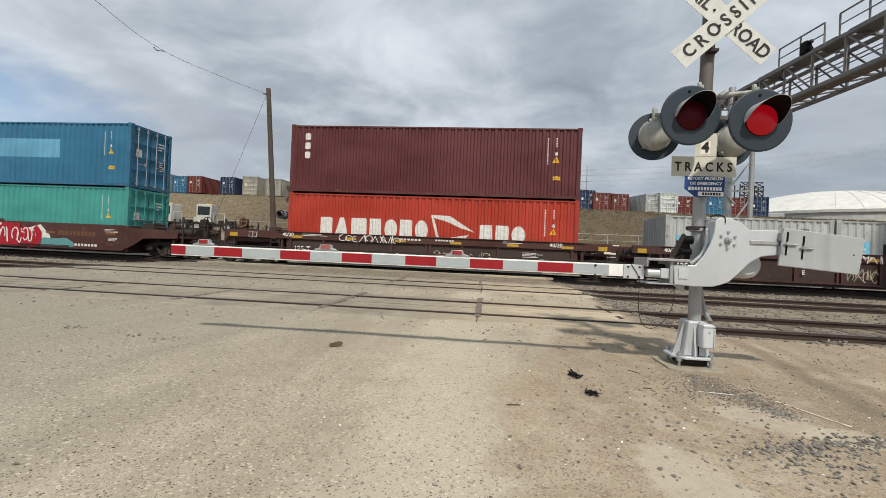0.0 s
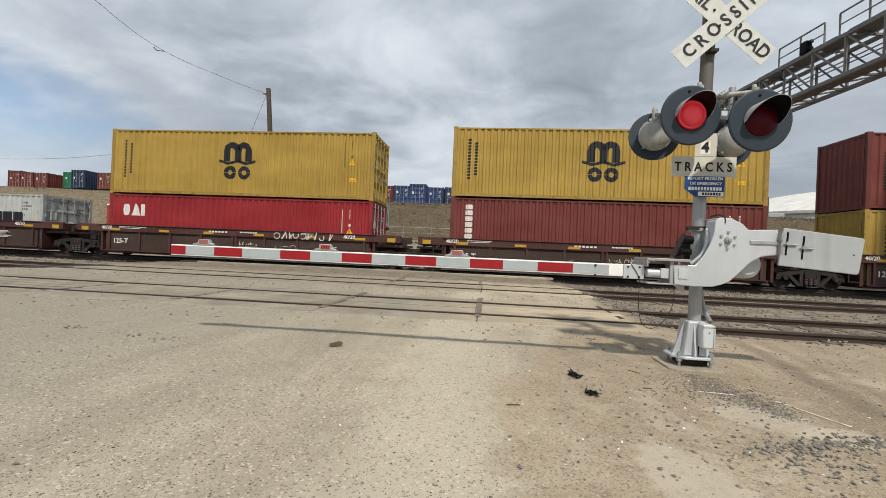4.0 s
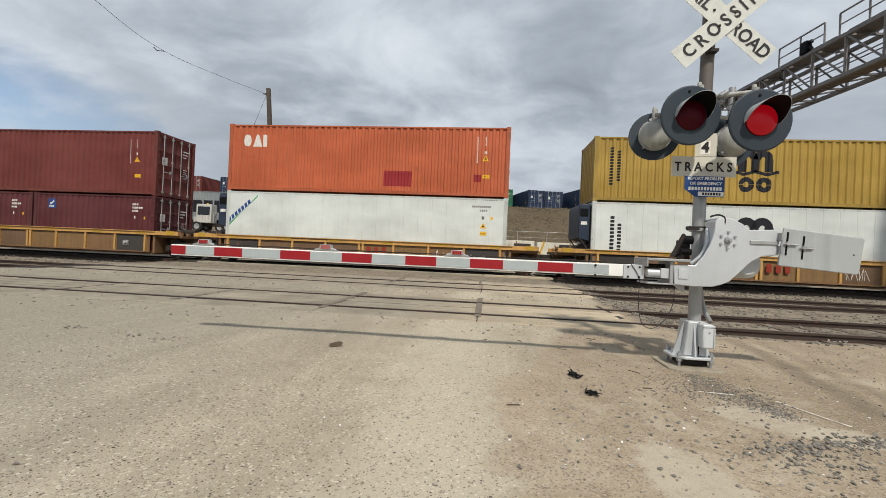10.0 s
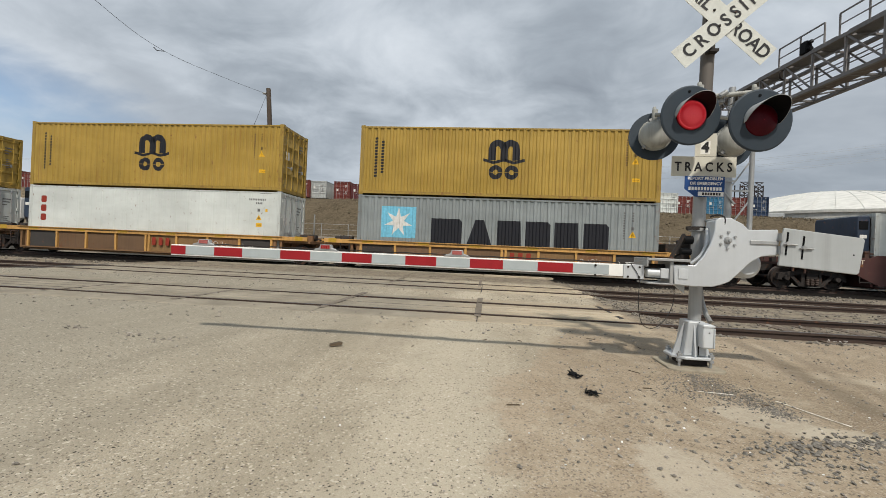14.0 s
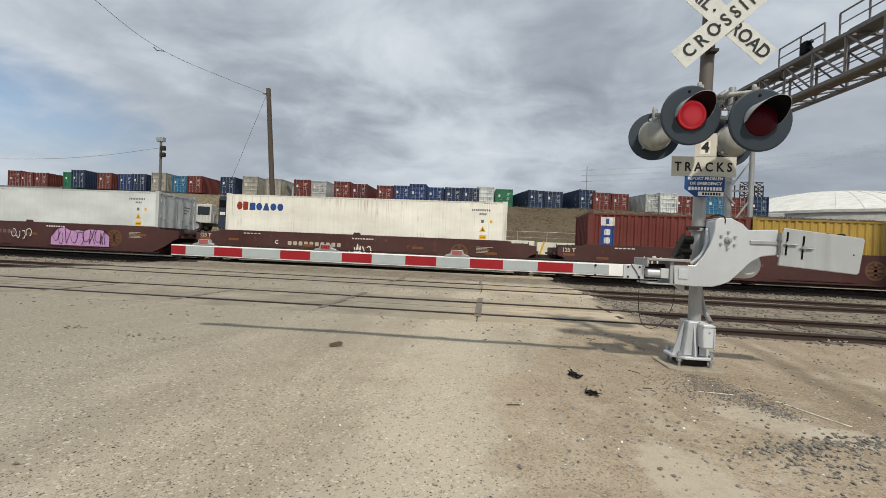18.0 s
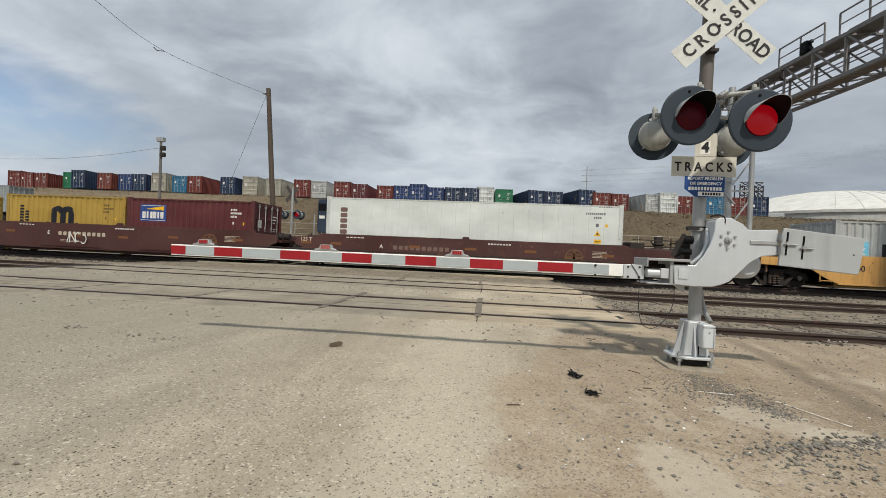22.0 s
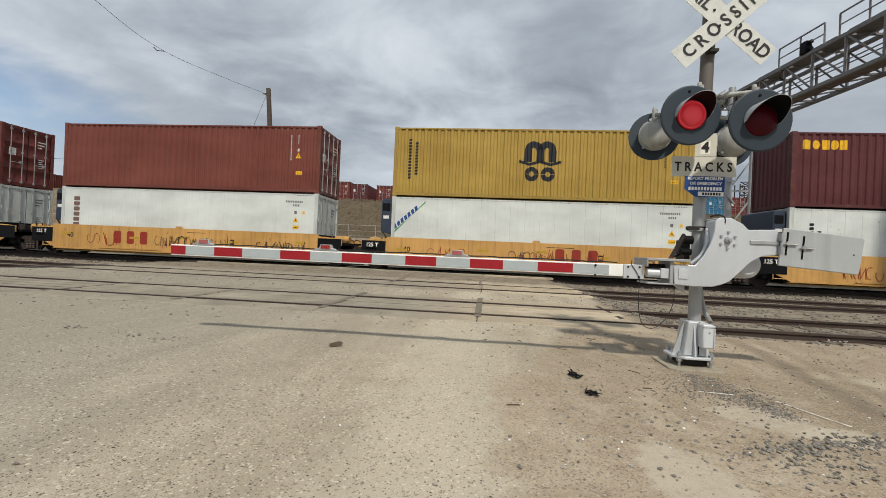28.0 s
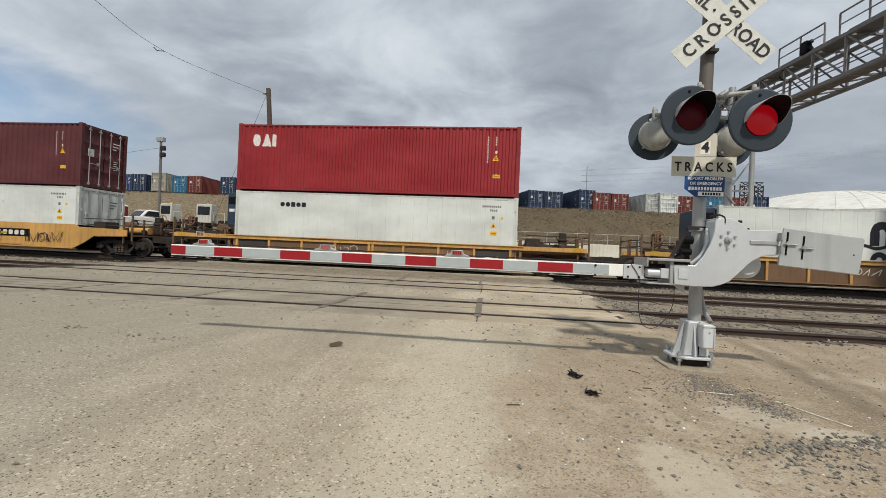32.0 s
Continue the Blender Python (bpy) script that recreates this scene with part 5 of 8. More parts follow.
            part("graffiti", scrawl(sd, wd, ht, max(4, int(wd / 0.28)), w_), mt, car, at=lay, label="sprayed scrawl")["kind"] = "stuff"
        elif kind_ == "fill":
            wd, ht = arg
            r2 = random.Random(int(x * 10))
            edge_up = [(wd * k / 9, ht * r2.uniform(0.72, 1.0) * (0.55 if k in (0, 9) else 1.0)) for k in range(10)]
            part("graffiti", Shape().add([(px, 0.0014, pz) for px, pz in edge_up] + [(wd, 0.0014, 0.0), (0.0, 0.0014, 0.0)], [tuple(range(12))]), mt, car, at=lay, label="sprayed colour patch")
        elif kind_ == "rows":
            n, wd = arg
            s = Shape()
            for i in range(n):
                s.box(0, wd * rng.uniform(0.6, 1.0), -0.001, 0.001, -0.055 * i, -0.055 * i + 0.020)
            tagged(part("small_print", s, mt, car, at=lay), kind="stuff")
        elif kind_ == "big":
            wd, ht, style_n = arg
            u = wd / 3.0
            for k in range(3):
                one = decal(word_blocks(1, k * u, (k + 0.8) * u, 0, ht, 1.0), [(-9, 0), (99, 0)], 0, 0)
                part("emblem", one, mt, car, at=lay)
    return car


def rail_truck(x):
    """A two-axle truck under the joint of two platforms."""
    t = thing("rail_truck", "dark rusty two-axle rail truck under the platforms' joint", "rail truck", pose(x, TRAIN_Y, 0.078), "trucks of the freight train")
    for y, r in ((-1.0, 0), (1.0, 180)):
        top = [(-1.22, 0.34), (-1.06, 0.34), (-1.02, 0.46), (-0.74, 0.52), (-0.36, 0.58), (0.36, 0.58), (0.74, 0.52), (1.02, 0.46), (1.06, 0.34), (1.22, 0.34), (1.18, 0.58), (0.80, 0.67), (0.35, 0.74), (-0.35, 0.74), (-0.80, 0.67), (-1.18, 0.58)]
        low = [(-0.80, 0.52), (-0.66, 0.53), (-0.34, 0.22), (0.34, 0.22), (0.66, 0.53), (0.80, 0.52), (0.42, 0.11), (-0.42, 0.11)]
        f = part("side_frame", car_mesh("side_frame", lambda: Shape().plate(top, -0.07, 0.07).plate(low, -0.06, 0.06).box(-0.36, -0.24, -0.065, 0.065, 0.20, 0.60).box(0.24, 0.36, -0.065, 0.065, 0.20, 0.60), M_STEEL), None, t, at=pose(0, y, 0, 0, 0, r))
        for sx in (-0.16, 0.0, 0.16):
            part("spring", car_mesh("spring", lambda: Shape().lathe([(0.055, 0.16), (0.075, 0.20), (0.055, 0.24), (0.075, 0.28), (0.055, 0.32), (0.075, 0.36), (0.055, 0.40)], 10, (0, 0, 0), "z"), M_RAIL), None, f, at=pose(sx, -0.09, 0))
        for ax in (-0.89, 0.89):
            part("axle_box", car_mesh("axle_box", lambda: Shape().lathe([(0.0, -0.14), (0.09, -0.14), (0.12, -0.07), (0.12, 0.0)], 14), M_STEEL), None, f, at=pose(ax, 0, 0.42))
    part("bolster", car_mesh("bolster", lambda: Shape().box(-0.2, 0.2, -1.1, 1.1, 0.42, 0.72).tube((0, 0, 0.72), (0, 0, 0.88), 0.22, 16), M_STEEL), None, t)
    for ax in (-0.89, 0.89):
        w = part("wheelset", car_mesh("axle", lambda: Shape().tube((0, -0.9, 0), (0, 0.9, 0), 0.075, 12), M_STEEL), None, t, at=pose(ax, 0, 0.42))
        for y, r in ((-0.755, 0), (0.755, 180)):
            part("wheel", car_mesh("wheel", lambda: Shape().lathe([(0.07, -0.07), (0.12, -0.07), (0.14, -0.03), (0.33, -0.02), (0.345, -0.065), (0.42, -0.065), (0.425, 0.045), (0.45, 0.055), (0.45, 0.075), (0.34, 0.075), (0.33, 0.01), (0.13, 0.02), (0.07, 0.06)], 28), M_WHEEL), None, w, at=pose(0, y, 0, 0, 0, r))
        WHEELSETS.append((w, ax, x + ax))
    return t


WHEELSETS = []
ROLLING = []  # everything that rolls with the train: (object, x at the start, y, z)

HC, STD = 2.896, 2.591


def stack(x, z, *boxes):
    """Boxes from the bottom up; each layer is one long or two short containers."""
    for layer in boxes:
        hmax = 0
        for dx, (length, h, kind, colour, marks, label) in layer:
            c = container(length, h, kind, colour, list(marks) + ["codes"], label, pose(x + dx, TRAIN_Y, z))
            ROLLING.append((c, x + dx, TRAIN_Y, z))
            hmax = max(hmax, h)
        z += hmax + 0.012


def long(colour, h, marks, label, kind="dry"):
    return [(0.0, (12.192, h, kind, colour, marks, label))]


def pair(c1, m1, l1, c2, m2, l2, h=STD):
    return [(0.0, (6.058, h, "dry", c1, m1, l1)), (6.134, (6.058, h, "dry", c2, m2, l2))]


YEL = "mustard yellow corrugated shipping container with a dark wave emblem"
WRF = "white refrigerated container with smooth ribbed sides"
STACKS = [
    (-28.33, 0.31, "flat_brown", long("teal", HC, [], "teal green corrugated container with white codes"), long("blue", HC, ["palepatch"], "blue corrugated container with a paler faded patch")),
    (-8.60, 0.31, "rib_brown", long("red", HC, ["pennant"], "bright red container with white block lettering and pennant emblem"), long("maroon", HC, ["column3"], "maroon corrugated container with small white upright lettering")),
    (6.90, 0.17, "rib_brown", pair("palegrey", ["star20"], "pale grey short container with a white star on blue", "palegrey", ["star20"], "pale grey short container with a white star on blue"), None),
    (22.44, 0.33, "rib_brown", long("crimson", STD, ["word3"], "crimson corrugated container with white block lettering"), long("yellow", HC, ["wave"], YEL + ", scuffed")),
    (37.92, 0.31, "rib_brown", long("brown", HC, ["column6"], "red-brown container with upright white lettering"), long("yellow", HC, ["wave"], YEL)),
    (53.49, 0.31, "rib_brown", long("yellow", HC, ["wave_short"], YEL), long("brown", HC, ["darkwave", "badge"], "red-brown container with a dark wave emblem")),
    (73.22, 0.27, "rib_yellow", pair("maroon", ["word5y"], "maroon short container with yellow block lettering", "maroon", ["badge"], "maroon short container with a small blue badge"), long("brown", HC, ["column6"], "red-brown container with upright white lettering")),
    (88.81, 0.31, "rib_yellow", long("white", HC, ["diagonal"], WRF + " and slanted blue logo", "reefer"), long("orange", HC, ["word3", "patch"], "faded orange container with a red repair patch")),
    (104.33, 0.31, "rib_yellow", long("white", HC, ["wave_short"], WRF + " and dark wave emblem", "reefer"), long("yellow", STD, ["wave"], YEL + ", rusted")),
    (120.00, 0.31, "rib_yellow", long("white", HC, ["column3red"], "off-white refrigerated container with small upright lettering", "reefer"), long("yellow", HC, ["wave"], YEL)),
    (135.62, 0.31, "rib_yellow", long("grey", HC, ["star40"], "grey container with black lettering and white star on blue"), long("yellow", HC, ["wave"], YEL)),
    (155.49, 0.17, "flat_brown", long("white", HC, ["word7"], WRF + " and blue logo", "reefer"), None),
    (170.88, 0.17, "flat_brown", long("cream", HC, ["redblue"], "cream white refrigerated container, rust stained, with red and blue logo", "reefer"), None),
    (186.28, 0.17, "flat_brown", pair("brown", ["bluecolumn"], "red-brown short container with an upright blue panel", "yellow", ["wave_short"], "mustard yellow short container with dark emblem"), None),
    (201.80, 0.17, "flat_brown", pair("yellow", ["wave_short"], "mustard yellow short container with dark emblem", "maroon", ["panel"], "maroon short container with a blue and white panel"), None),
    (217.23, 0.17, "flat_brown", long("white", HC, ["column6brown"], WRF + " with upright brown lettering", "reefer"), None),
    (237.12, 0.17, "flat_yellow", pair("palegrey", ["star20"], "weathered pale grey short container with star on blue", "navy", ["column4"], "navy blue short container with upright white lettering"), None),
    (252.53, 0.30, "flat_yellow", long("white", HC, ["wave_short"], "white refrigerated container with dark wave emblem and rusty edges", "reefer"), long("brown", HC, ["badge"], "red-brown container with a small blue badge")),
    (268.00, 0.27, "flat_yellow", long("white", HC, ["column6brown"], WRF + " with upright brown lettering", "reefer"), long("rustbrown", HC, [], "plain rust-brown corrugated container")),
    (283.40, 0.27, "flat_yellow", long("white", HC, ["diagonal"], WRF + " and slanted blue logo", "reefer"), long("yellow", HC, ["wave"], YEL)),
    (298.84, 0.29, "flat_yellow", long("white", HC, ["wave_short"], WRF + " and dark wave emblem", "reefer"), long("maroon", HC, ["word5y"], "maroon container with yellow block lettering")),
    (318.60, 0.33, "rib_yellow", long("white", HC, ["word5d"], WRF + " and small dark lettering", "reefer"), long("crimson", HC, ["word3"], "crimson container with white block lettering")),
    (338.45, 0.31, "rib_yellow", long("white", HC, ["wave_short"], WRF + " and dark wave emblem", "reefer"), None),
]
CARLABEL = {"rib_brown": "red-brown well car platform with ribbed sides and amber reflectors", "rib_yellow": "rusty yellow well car platform with ribbed sides",
            "flat_brown": "dark red-brown well car platform with flat painted sides", "flat_yellow": "yellow well car platform with flat sides and graffiti"}


def car_words(i, style):
    W, T = M_MARKW, M_TAN
    if style == "rib_brown":
        w = [("text", 0.15, 1.36, "40/20", W), ("text", 11.3, 1.36, "40/20", W), ("rows", 0.75, 1.40, (2, 1.3), W), ("bars", 5.0, 1.32, (6, 0.9, 0.07), W), ("bars", 6.45, 1.34, (7, 0.8, 0.06), W), ("rows", 9.2, 1.42, (2, 0.8), W), ("low", 0.75, 0.78, "125-T", W), ("text", 4.9, 0.72, "CAEDCB"[i % 6], W), ("rows", 10.0, 1.0, (6, 0.9), W)]
        if i in (1, 2, 3):
            w += [("scrawl", 2.4 if i == 1 else 8.0 - 1.6 * (i == 2), 1.16, (i, 2.6 if i != 2 else 1.6, 0.30, 0.028), W)]
        w += [("scrawl", 6.35, 0.46, (i + 30, 1.1, 0.5, 0.022), T), ("scrawl", 6.4, 0.55, (i + 35, 1.0, 0.4, 0.018), T), ("scrawl", 7.8, 0.46, (i + 40, 1.2, 0.5, 0.022), T)]
        return w
    if style == "rib_yellow":
        plate = [("dark_plate", 1.0, 0.41, (1.12, 0.36), None), ("dark_plate", 2.25, 0.41, (1.12, 0.36), None), ("low_bars", 1.12, 0.47, (4, 0.85, 0.20), W), ("low_bars", 2.36, 0.47, (6, 0.90, 0.20), W)]
        if i == 6:
            return plate + [("low", 5.62, 0.76, "40", M_INKY), ("rows", 3.0, 1.19, (1, 2.2), M_INKY), ("scrawl", 2.3, 0.80, (i + 50, 0.9, 0.25, 0.012), W), ("scrawl", 3.6, 0.5, (i + 55, 0.9, 0.45, 0.012), T), ("rows", 10.9, 0.8, (4, 0.4), W)]
        return [("low", 2.45, 0.82, "40", M_INKY), ("low", 1.05, 0.62, "125-T", W), ("rows", 3.0, 1.19, (1, 2.2), M_INKY), ("big", 6.42, 0.66, (0.98, 0.34, 0), M_REDINK) if i < 20 else ("scrawl", 4.4, 0.72, (i + 52, 1.2, 0.30, 0.022), W), ("scrawl", 9.1, 0.5, (i + 50, 0.9, 0.45, 0.014), W), ("scrawl", 10.6, 0.45, (i + 60, 1.1, 0.4, 0.014), W), ("rows", 10.9, 0.8, (4, 0.4), W)]
    if style == "flat_brown":
        w = [("text", -0.75, 1.20, "125 T", T), ("bars", 1.0, 1.33, (5, 0.8, 0.04), W), ("bars", 6.9 if i % 2 else 5.8, 1.28, (8, 0.95, 0.055), W), ("bars", 3.0, 0.92, (10, 2.4, 0.17), T if i in (12, 14) else M_FADEDINK), ("text", 2.5, 1.02, "BCDEA"[i - 11] if 11 <= i <= 15 else "B", W), ("seal", 10.3, 0.90, 0, M_GOLD), ("rows", 11.0, 1.16, (5, 0.7), T), ("rows", 3.1, 0.70, (2, 1.3), T)]
        if i == 0:
            w = [("fill", 4.0, 0.42, (4.6, 0.98), M_MARKW), ("fill", 6.6, 0.40, (3.2, 0.40), M_TEALSPRAY), ("scrawl", 4.3, 0.46, (77, 3.7, 0.84, 0.26), M_REDSPRAY), ("scrawl", 4.4, 0.50, (78, 3.4, 0.74, 0.05), W), ("bars", 9.5, 0.46, (9, 1.5, 0.11), W), ("bars", 9.0, 0.92, (10, 1.9, 0.20), M_GOLD), ("rows", 11.3, 1.24, (3, 0.7), W), ("rows", 11.5, 0.86, (3, 0.5), W)]
        elif i == 11:
            w += [("fill", 7.2, 0.48, (2.9, 0.80), M_PURPLE), ("scrawl", 7.3, 0.54, (72, 2.7, 0.72, 0.022), M_INKY), ("scrawl", 5.2, 0.72, (73, 1.0, 0.45, 0.03), W)]
        elif i != 15:
            w += [("scrawl", 5.7 if i == 12 else 1.9 if i == 13 else 3.4, 0.60, (80 + i, 1.0, 0.50, 0.045), W)]
        return w
    w = [("low", 0.75, 0.95, "40", M_INKY), ("rows", 6.4, 1.26, (1, 1.2), M_INKY), ("scrawl", 1.6, 0.55, (90 + i, 1.6, 0.55, 0.020), M_REDINK), ("scrawl", 6.0 if i != 16 else 9.0, 0.50, (95 + i, 2.6, 0.65, 0.020), M_REDINK if i % 2 else M_INKY), ("scrawl", 9.6, 0.55, (99 + i, 1.5, 0.5, 0.026), M_INKY if i != 17 else M_REDINK), ("scrawl", 4.9, 0.62, (i + 120, 1.7, 0.5, 0.018), M_INKY), ("scrawl", 5.2, 0.50, (i + 140, 1.2, 0.5, 0.014), M_REDINK), ("scrawl", 10.6, 0.60, (i + 160, 1.2, 0.45, 0.020), M_INKY), ("bars", 8.4, 0.78, (1, 0.28, 0.26), M_INKY), ("text", -0.72, 1.08, "125 T", W)]
    if i in (16, 20):
        x = 3.2 if i == 16 else 6.4
        w += [("black_plate", x, 0.78, (3.6, 0.36), None), ("bars", x + 0.12, 0.86, (11, 3.3, 0.21), W)]
    else:
        w += [("big", 2.9 if i < 19 else 6.75, 0.66, (1.9, 0.56, 0), M_REDINK)]
    return w


def build_train():
    n = len(STACKS)
    for i, (x, z, style, low, high) in enumerate(STACKS):
        gap_l = x - (STACKS[i - 1][0] + 12.192) if i else 3.3
        gap_r = STACKS[i + 1][0] - (x + 12.192) if i + 1 < n else 3.3
        le, re = gap_l > 5, gap_r > 5
        car = well_car(style, pose(x, TRAIN_Y, 0.0), gap_l / 2 - (0.85 if le else 0.12), gap_r / 2 - (0.85 if re else 0.12), le, re, CARLABEL[style], i + 1, car_words(i, style))
        ROLLING.append((car, x, TRAIN_Y, 0.0))
        spots = [x - (2.0 if le else gap_l / 2)] if i or True else []
        if re:
            spots.append(x + 12.192 + 2.0)
        for sx in spots:
            ROLLING.append((rail_truck(sx), sx, TRAIN_Y, 0.078))
        stack(x, z, *[b for b in (low, high) if b])


build_train()

# ---------------------------------------------------------------- crossing signal and gate
MAST_X, MAST_Y = 1.99, 4.25
FLASHERS = []  # lit inserts: (object, pose when dark, pose when lit, which phase)


def oct_plate(x0, x1, y0, y1, cut):
    return [(x0 + cut, y0), (x1 - cut, y0), (x1, y0 + cut), (x1, y1 - cut), (x1 - cut, y1), (x0 + cut, y1), (x0, y1 - cut), (x0, y0 + cut)]


def slab(pts, z0, z1):
    n = len(pts)
    return Shape().add([(x, y, z0) for x, y in pts] + [(x, y, z1) for x, y in pts], [tuple(range(n)), tuple(range(2 * n - 1, n - 1, -1))] + [(i, (i + 1) % n, n + (i + 1) % n, n + i) for i in range(n)])


def visor_shape(r, length):
    s = Shape()
    n, k = 22, 5
    vs = []
    for j in range(k + 1):
        for i in range(n + 1):
            a = radians(-12 + 204 * i / n)
            ln = length * min(1.0, max(0.10, 0.34 + 0.72 * math.sin(a)))
            rr = r * (1.0 + 0.03 * j / k)
            vs.append((math.cos(a) * rr, -ln * j / k, math.sin(a) * rr + 0.01 * j / k))
    fs = [(j * (n + 1) + i, j * (n + 1) + i + 1, (j + 1) * (n + 1) + i + 1, (j + 1) * (n + 1) + i) for j in range(k) for i in range(n)]
    s.add(vs, fs)
    return s


def lamp_head(parent, at, phase, dots, radius=0.254, back=False):
    """A flashing lamp: a dark disc, lens, hood and housing; its front looks along -y."""
    d = part("background_disc", Shape().lathe([(0.120, -0.012), (radius - 0.012, -0.012), (radius, -0.004), (radius, 0.006), (0.05, 0.006)], 48), M_SLATE, parent, "slate-grey round background disc", at)
    dome = [(0.130, -0.008), (0.124, -0.022), (0.096, -0.036), (0.052, -0.045), (0.002, -0.048)]
    part("lens", Shape().lathe(dome, 36), M_LENS, d, "dark red glass lens")
    v = part("hood", visor_shape(0.138, 0.225), M_HOODOUT if not back else M_BLACK, d, "grey sheet hood over the lens")
    part("hood_lining", visor_shape(0.1335, 0.224), M_BLACK, v, "black hood lining")
    mod = v.modifiers.new("thickness", "SOLIDIFY")
    mod.thickness = 0.003
    part("housing", Shape().lathe([(0.155, 0.0), (0.155, 0.07), (0.135, 0.13), (0.10, 0.165), (0.04, 0.18), (0.0, 0.182)], 32).lathe([(0.155, 0.055), (0.166, 0.058), (0.166, 0.072), (0.155, 0.075)], 32), M_HOUSING, d, "scuffed cream lamp housing")
    for a in (20, 140, 260):
        part("clip", Shape().box(-0.012, 0.012, 0.03, 0.09, 0.150, 0.178), M_GALV, d, at=pose(0, 0, 0, 0, a, 0))
    part("vent_plug", Shape().lathe([(0.0, -0.02), (0.010, -0.02), (0.012, -0.012)], 12), M_BLACK, d, at=pose(-0.03, 0, 0.20))
    if phase is not None:
        lit = part("lit_insert", Shape().lathe([(r * 0.985, y) for r, y in dome], 36), M_LIT, d, "glowing red lamp insert")
        if dots:
            pts = Shape()
            for ring in range(1, 7):
                r = 0.018 * ring
                for i in range(6 * ring):
                    a = 2 * math.pi * i / (6 * ring)
                    y = -0.048 + (r / 0.124) ** 2 * 0.026 - 0.0015
                    pts.box(r * math.cos(a) - 0.0030, r * math.cos(a) + 0.0030, y - 0.0005, y + 0.001, r * math.sin(a) - 0.0030, r * math.sin(a) + 0.0030)
            tagged(part("light_points", pts, M_SPARK, lit), kind="stuff")
        FLASHERS.append((lit, pose(0, 0.045, 0), pose(0, -0.003, 0), phase))
    return d


def build_signal():
    sg = thing("crossing_signal", "silver crossing signal mast with crossbuck and red flashing lamps", "crossing signal", pose(MAST_X, MAST_Y, 0))
    pad = part("foundation_pad", slab(oct_plate(-0.29, 0.21, -0.235, 0.26, 0.05), -0.05, 0.012), plain("old_concrete", (0.31, 0.275, 0.21), 0.9, 0, 0.2), sg, bevel=0.006)
    fl = part("base_flange", slab(oct_plate(-0.225, 0.165, -0.155, 0.20, 0.09), 0.085, 0.110), M_ALU, sg, "cast aluminium base flange", bevel=0.006)
    for x, y in ((-0.165, -0.10), (0.11, -0.11), (-0.165, 0.15), (0.12, 0.15)):
        b = part("anchor_bolt", Shape().tube((x, y, 0.01), (x, y, 0.150), 0.012, 10), M_GALV, sg)
        part("nut", Shape().tube((x, y, 0.110), (x, y, 0.132), 0.026, 6).tube((x, y, 0.06), (x, y, 0.083), 0.026, 6), M_GALV, b)
    part("shadow_block", Shape().box(-0.14, 0.10, -0.07, 0.12, 0.02, 0.086), M_STEEL, sg)
    prof = [(-0.135, 0.11), (0.085, 0.11), (0.075, 0.20), (0.06, 0.36), (0.055, 0.435), (-0.095, 0.435), (-0.10, 0.36), (-0.12, 0.20)]
    part("base_casting", Shape().plate(prof, -0.10, 0.10), M_ALU, sg, "cast split base", bevel=0.012)
    part("base_rib", Shape().plate([(-0.20, 0.11), (-0.13, 0.11), (-0.10, 0.40), (-0.112, 0.40)], -0.03, -0.012), M_ALU, sg)
    part("base_rib", Shape().plate([(0.08, 0.11), (0.14, 0.11), (0.075, 0.34)], -0.03, -0.012), M_ALU, sg)
    part("base_rib", Shape().add([(-0.05, -0.10, 0.11), (-0.035, -0.10, 0.11), (-0.035, -0.10, 0.40), (-0.05, -0.10, 0.40), (-0.05, -0.15, 0.11), (-0.035, -0.15, 0.11)], [(0, 4, 3), (1, 2, 5), (4, 5, 2, 3), (0, 1, 5, 4), (0, 3, 2, 1)]), M_ALU, sg)
    part("seam", Shape().box(-0.004, 0.004, -0.104, -0.099, 0.12, 0.43), M_BLACK, sg)
    jb = part("junction_box", Shape().box(-0.012, 0.085, -0.20, -0.085, 0.205, 0.425), M_ALU, sg, "silver junction box on the base", bevel=0.014)
    part("box_lid", Shape().box(-0.016, 0.091, -0.206, -0.08, 0.395, 0.418), M_ALU, jb, bevel=0.006)
    part("box_cover_edge", Shape().box(0.080, 0.092, -0.207, -0.17, 0.212, 0.39), M_ALU, jb, bevel=0.004)
    part("screw", Shape().lathe([(0.0, -0.206), (0.006, -0.206), (0.006, -0.199)], 10), M_BLACK, jb, at=pose(0.04, 0, 0.35))
    # mast: bright lower tube, duller upper tube
    part("lower_mast", Shape().tube((0, 0, 0.40), (0.004, 0, 1.80), 0.0565, 28), M_GALV, sg, "grey galvanised lower mast")
    part("upper_mast", Shape().tube((0.004, 0, 1.80), (0.026, 0, 3.55), 0.0585, 28), M_MASTTOP, sg, "dull brown-grey upper mast")
    part("mast_collar", Shape().tube((0, 0, 1.28), (0, 0, 1.31), 0.078, 24), M_GALV, sg)
    part("conduit", pipe_run(curve_points([(0.07, 0.05, 0.72), (0.085, 0.05, 0.62), (0.115, 0.03, 0.50), (0.12, -0.05, 0.43)]), 0.022, 10), M_GALV, sg)
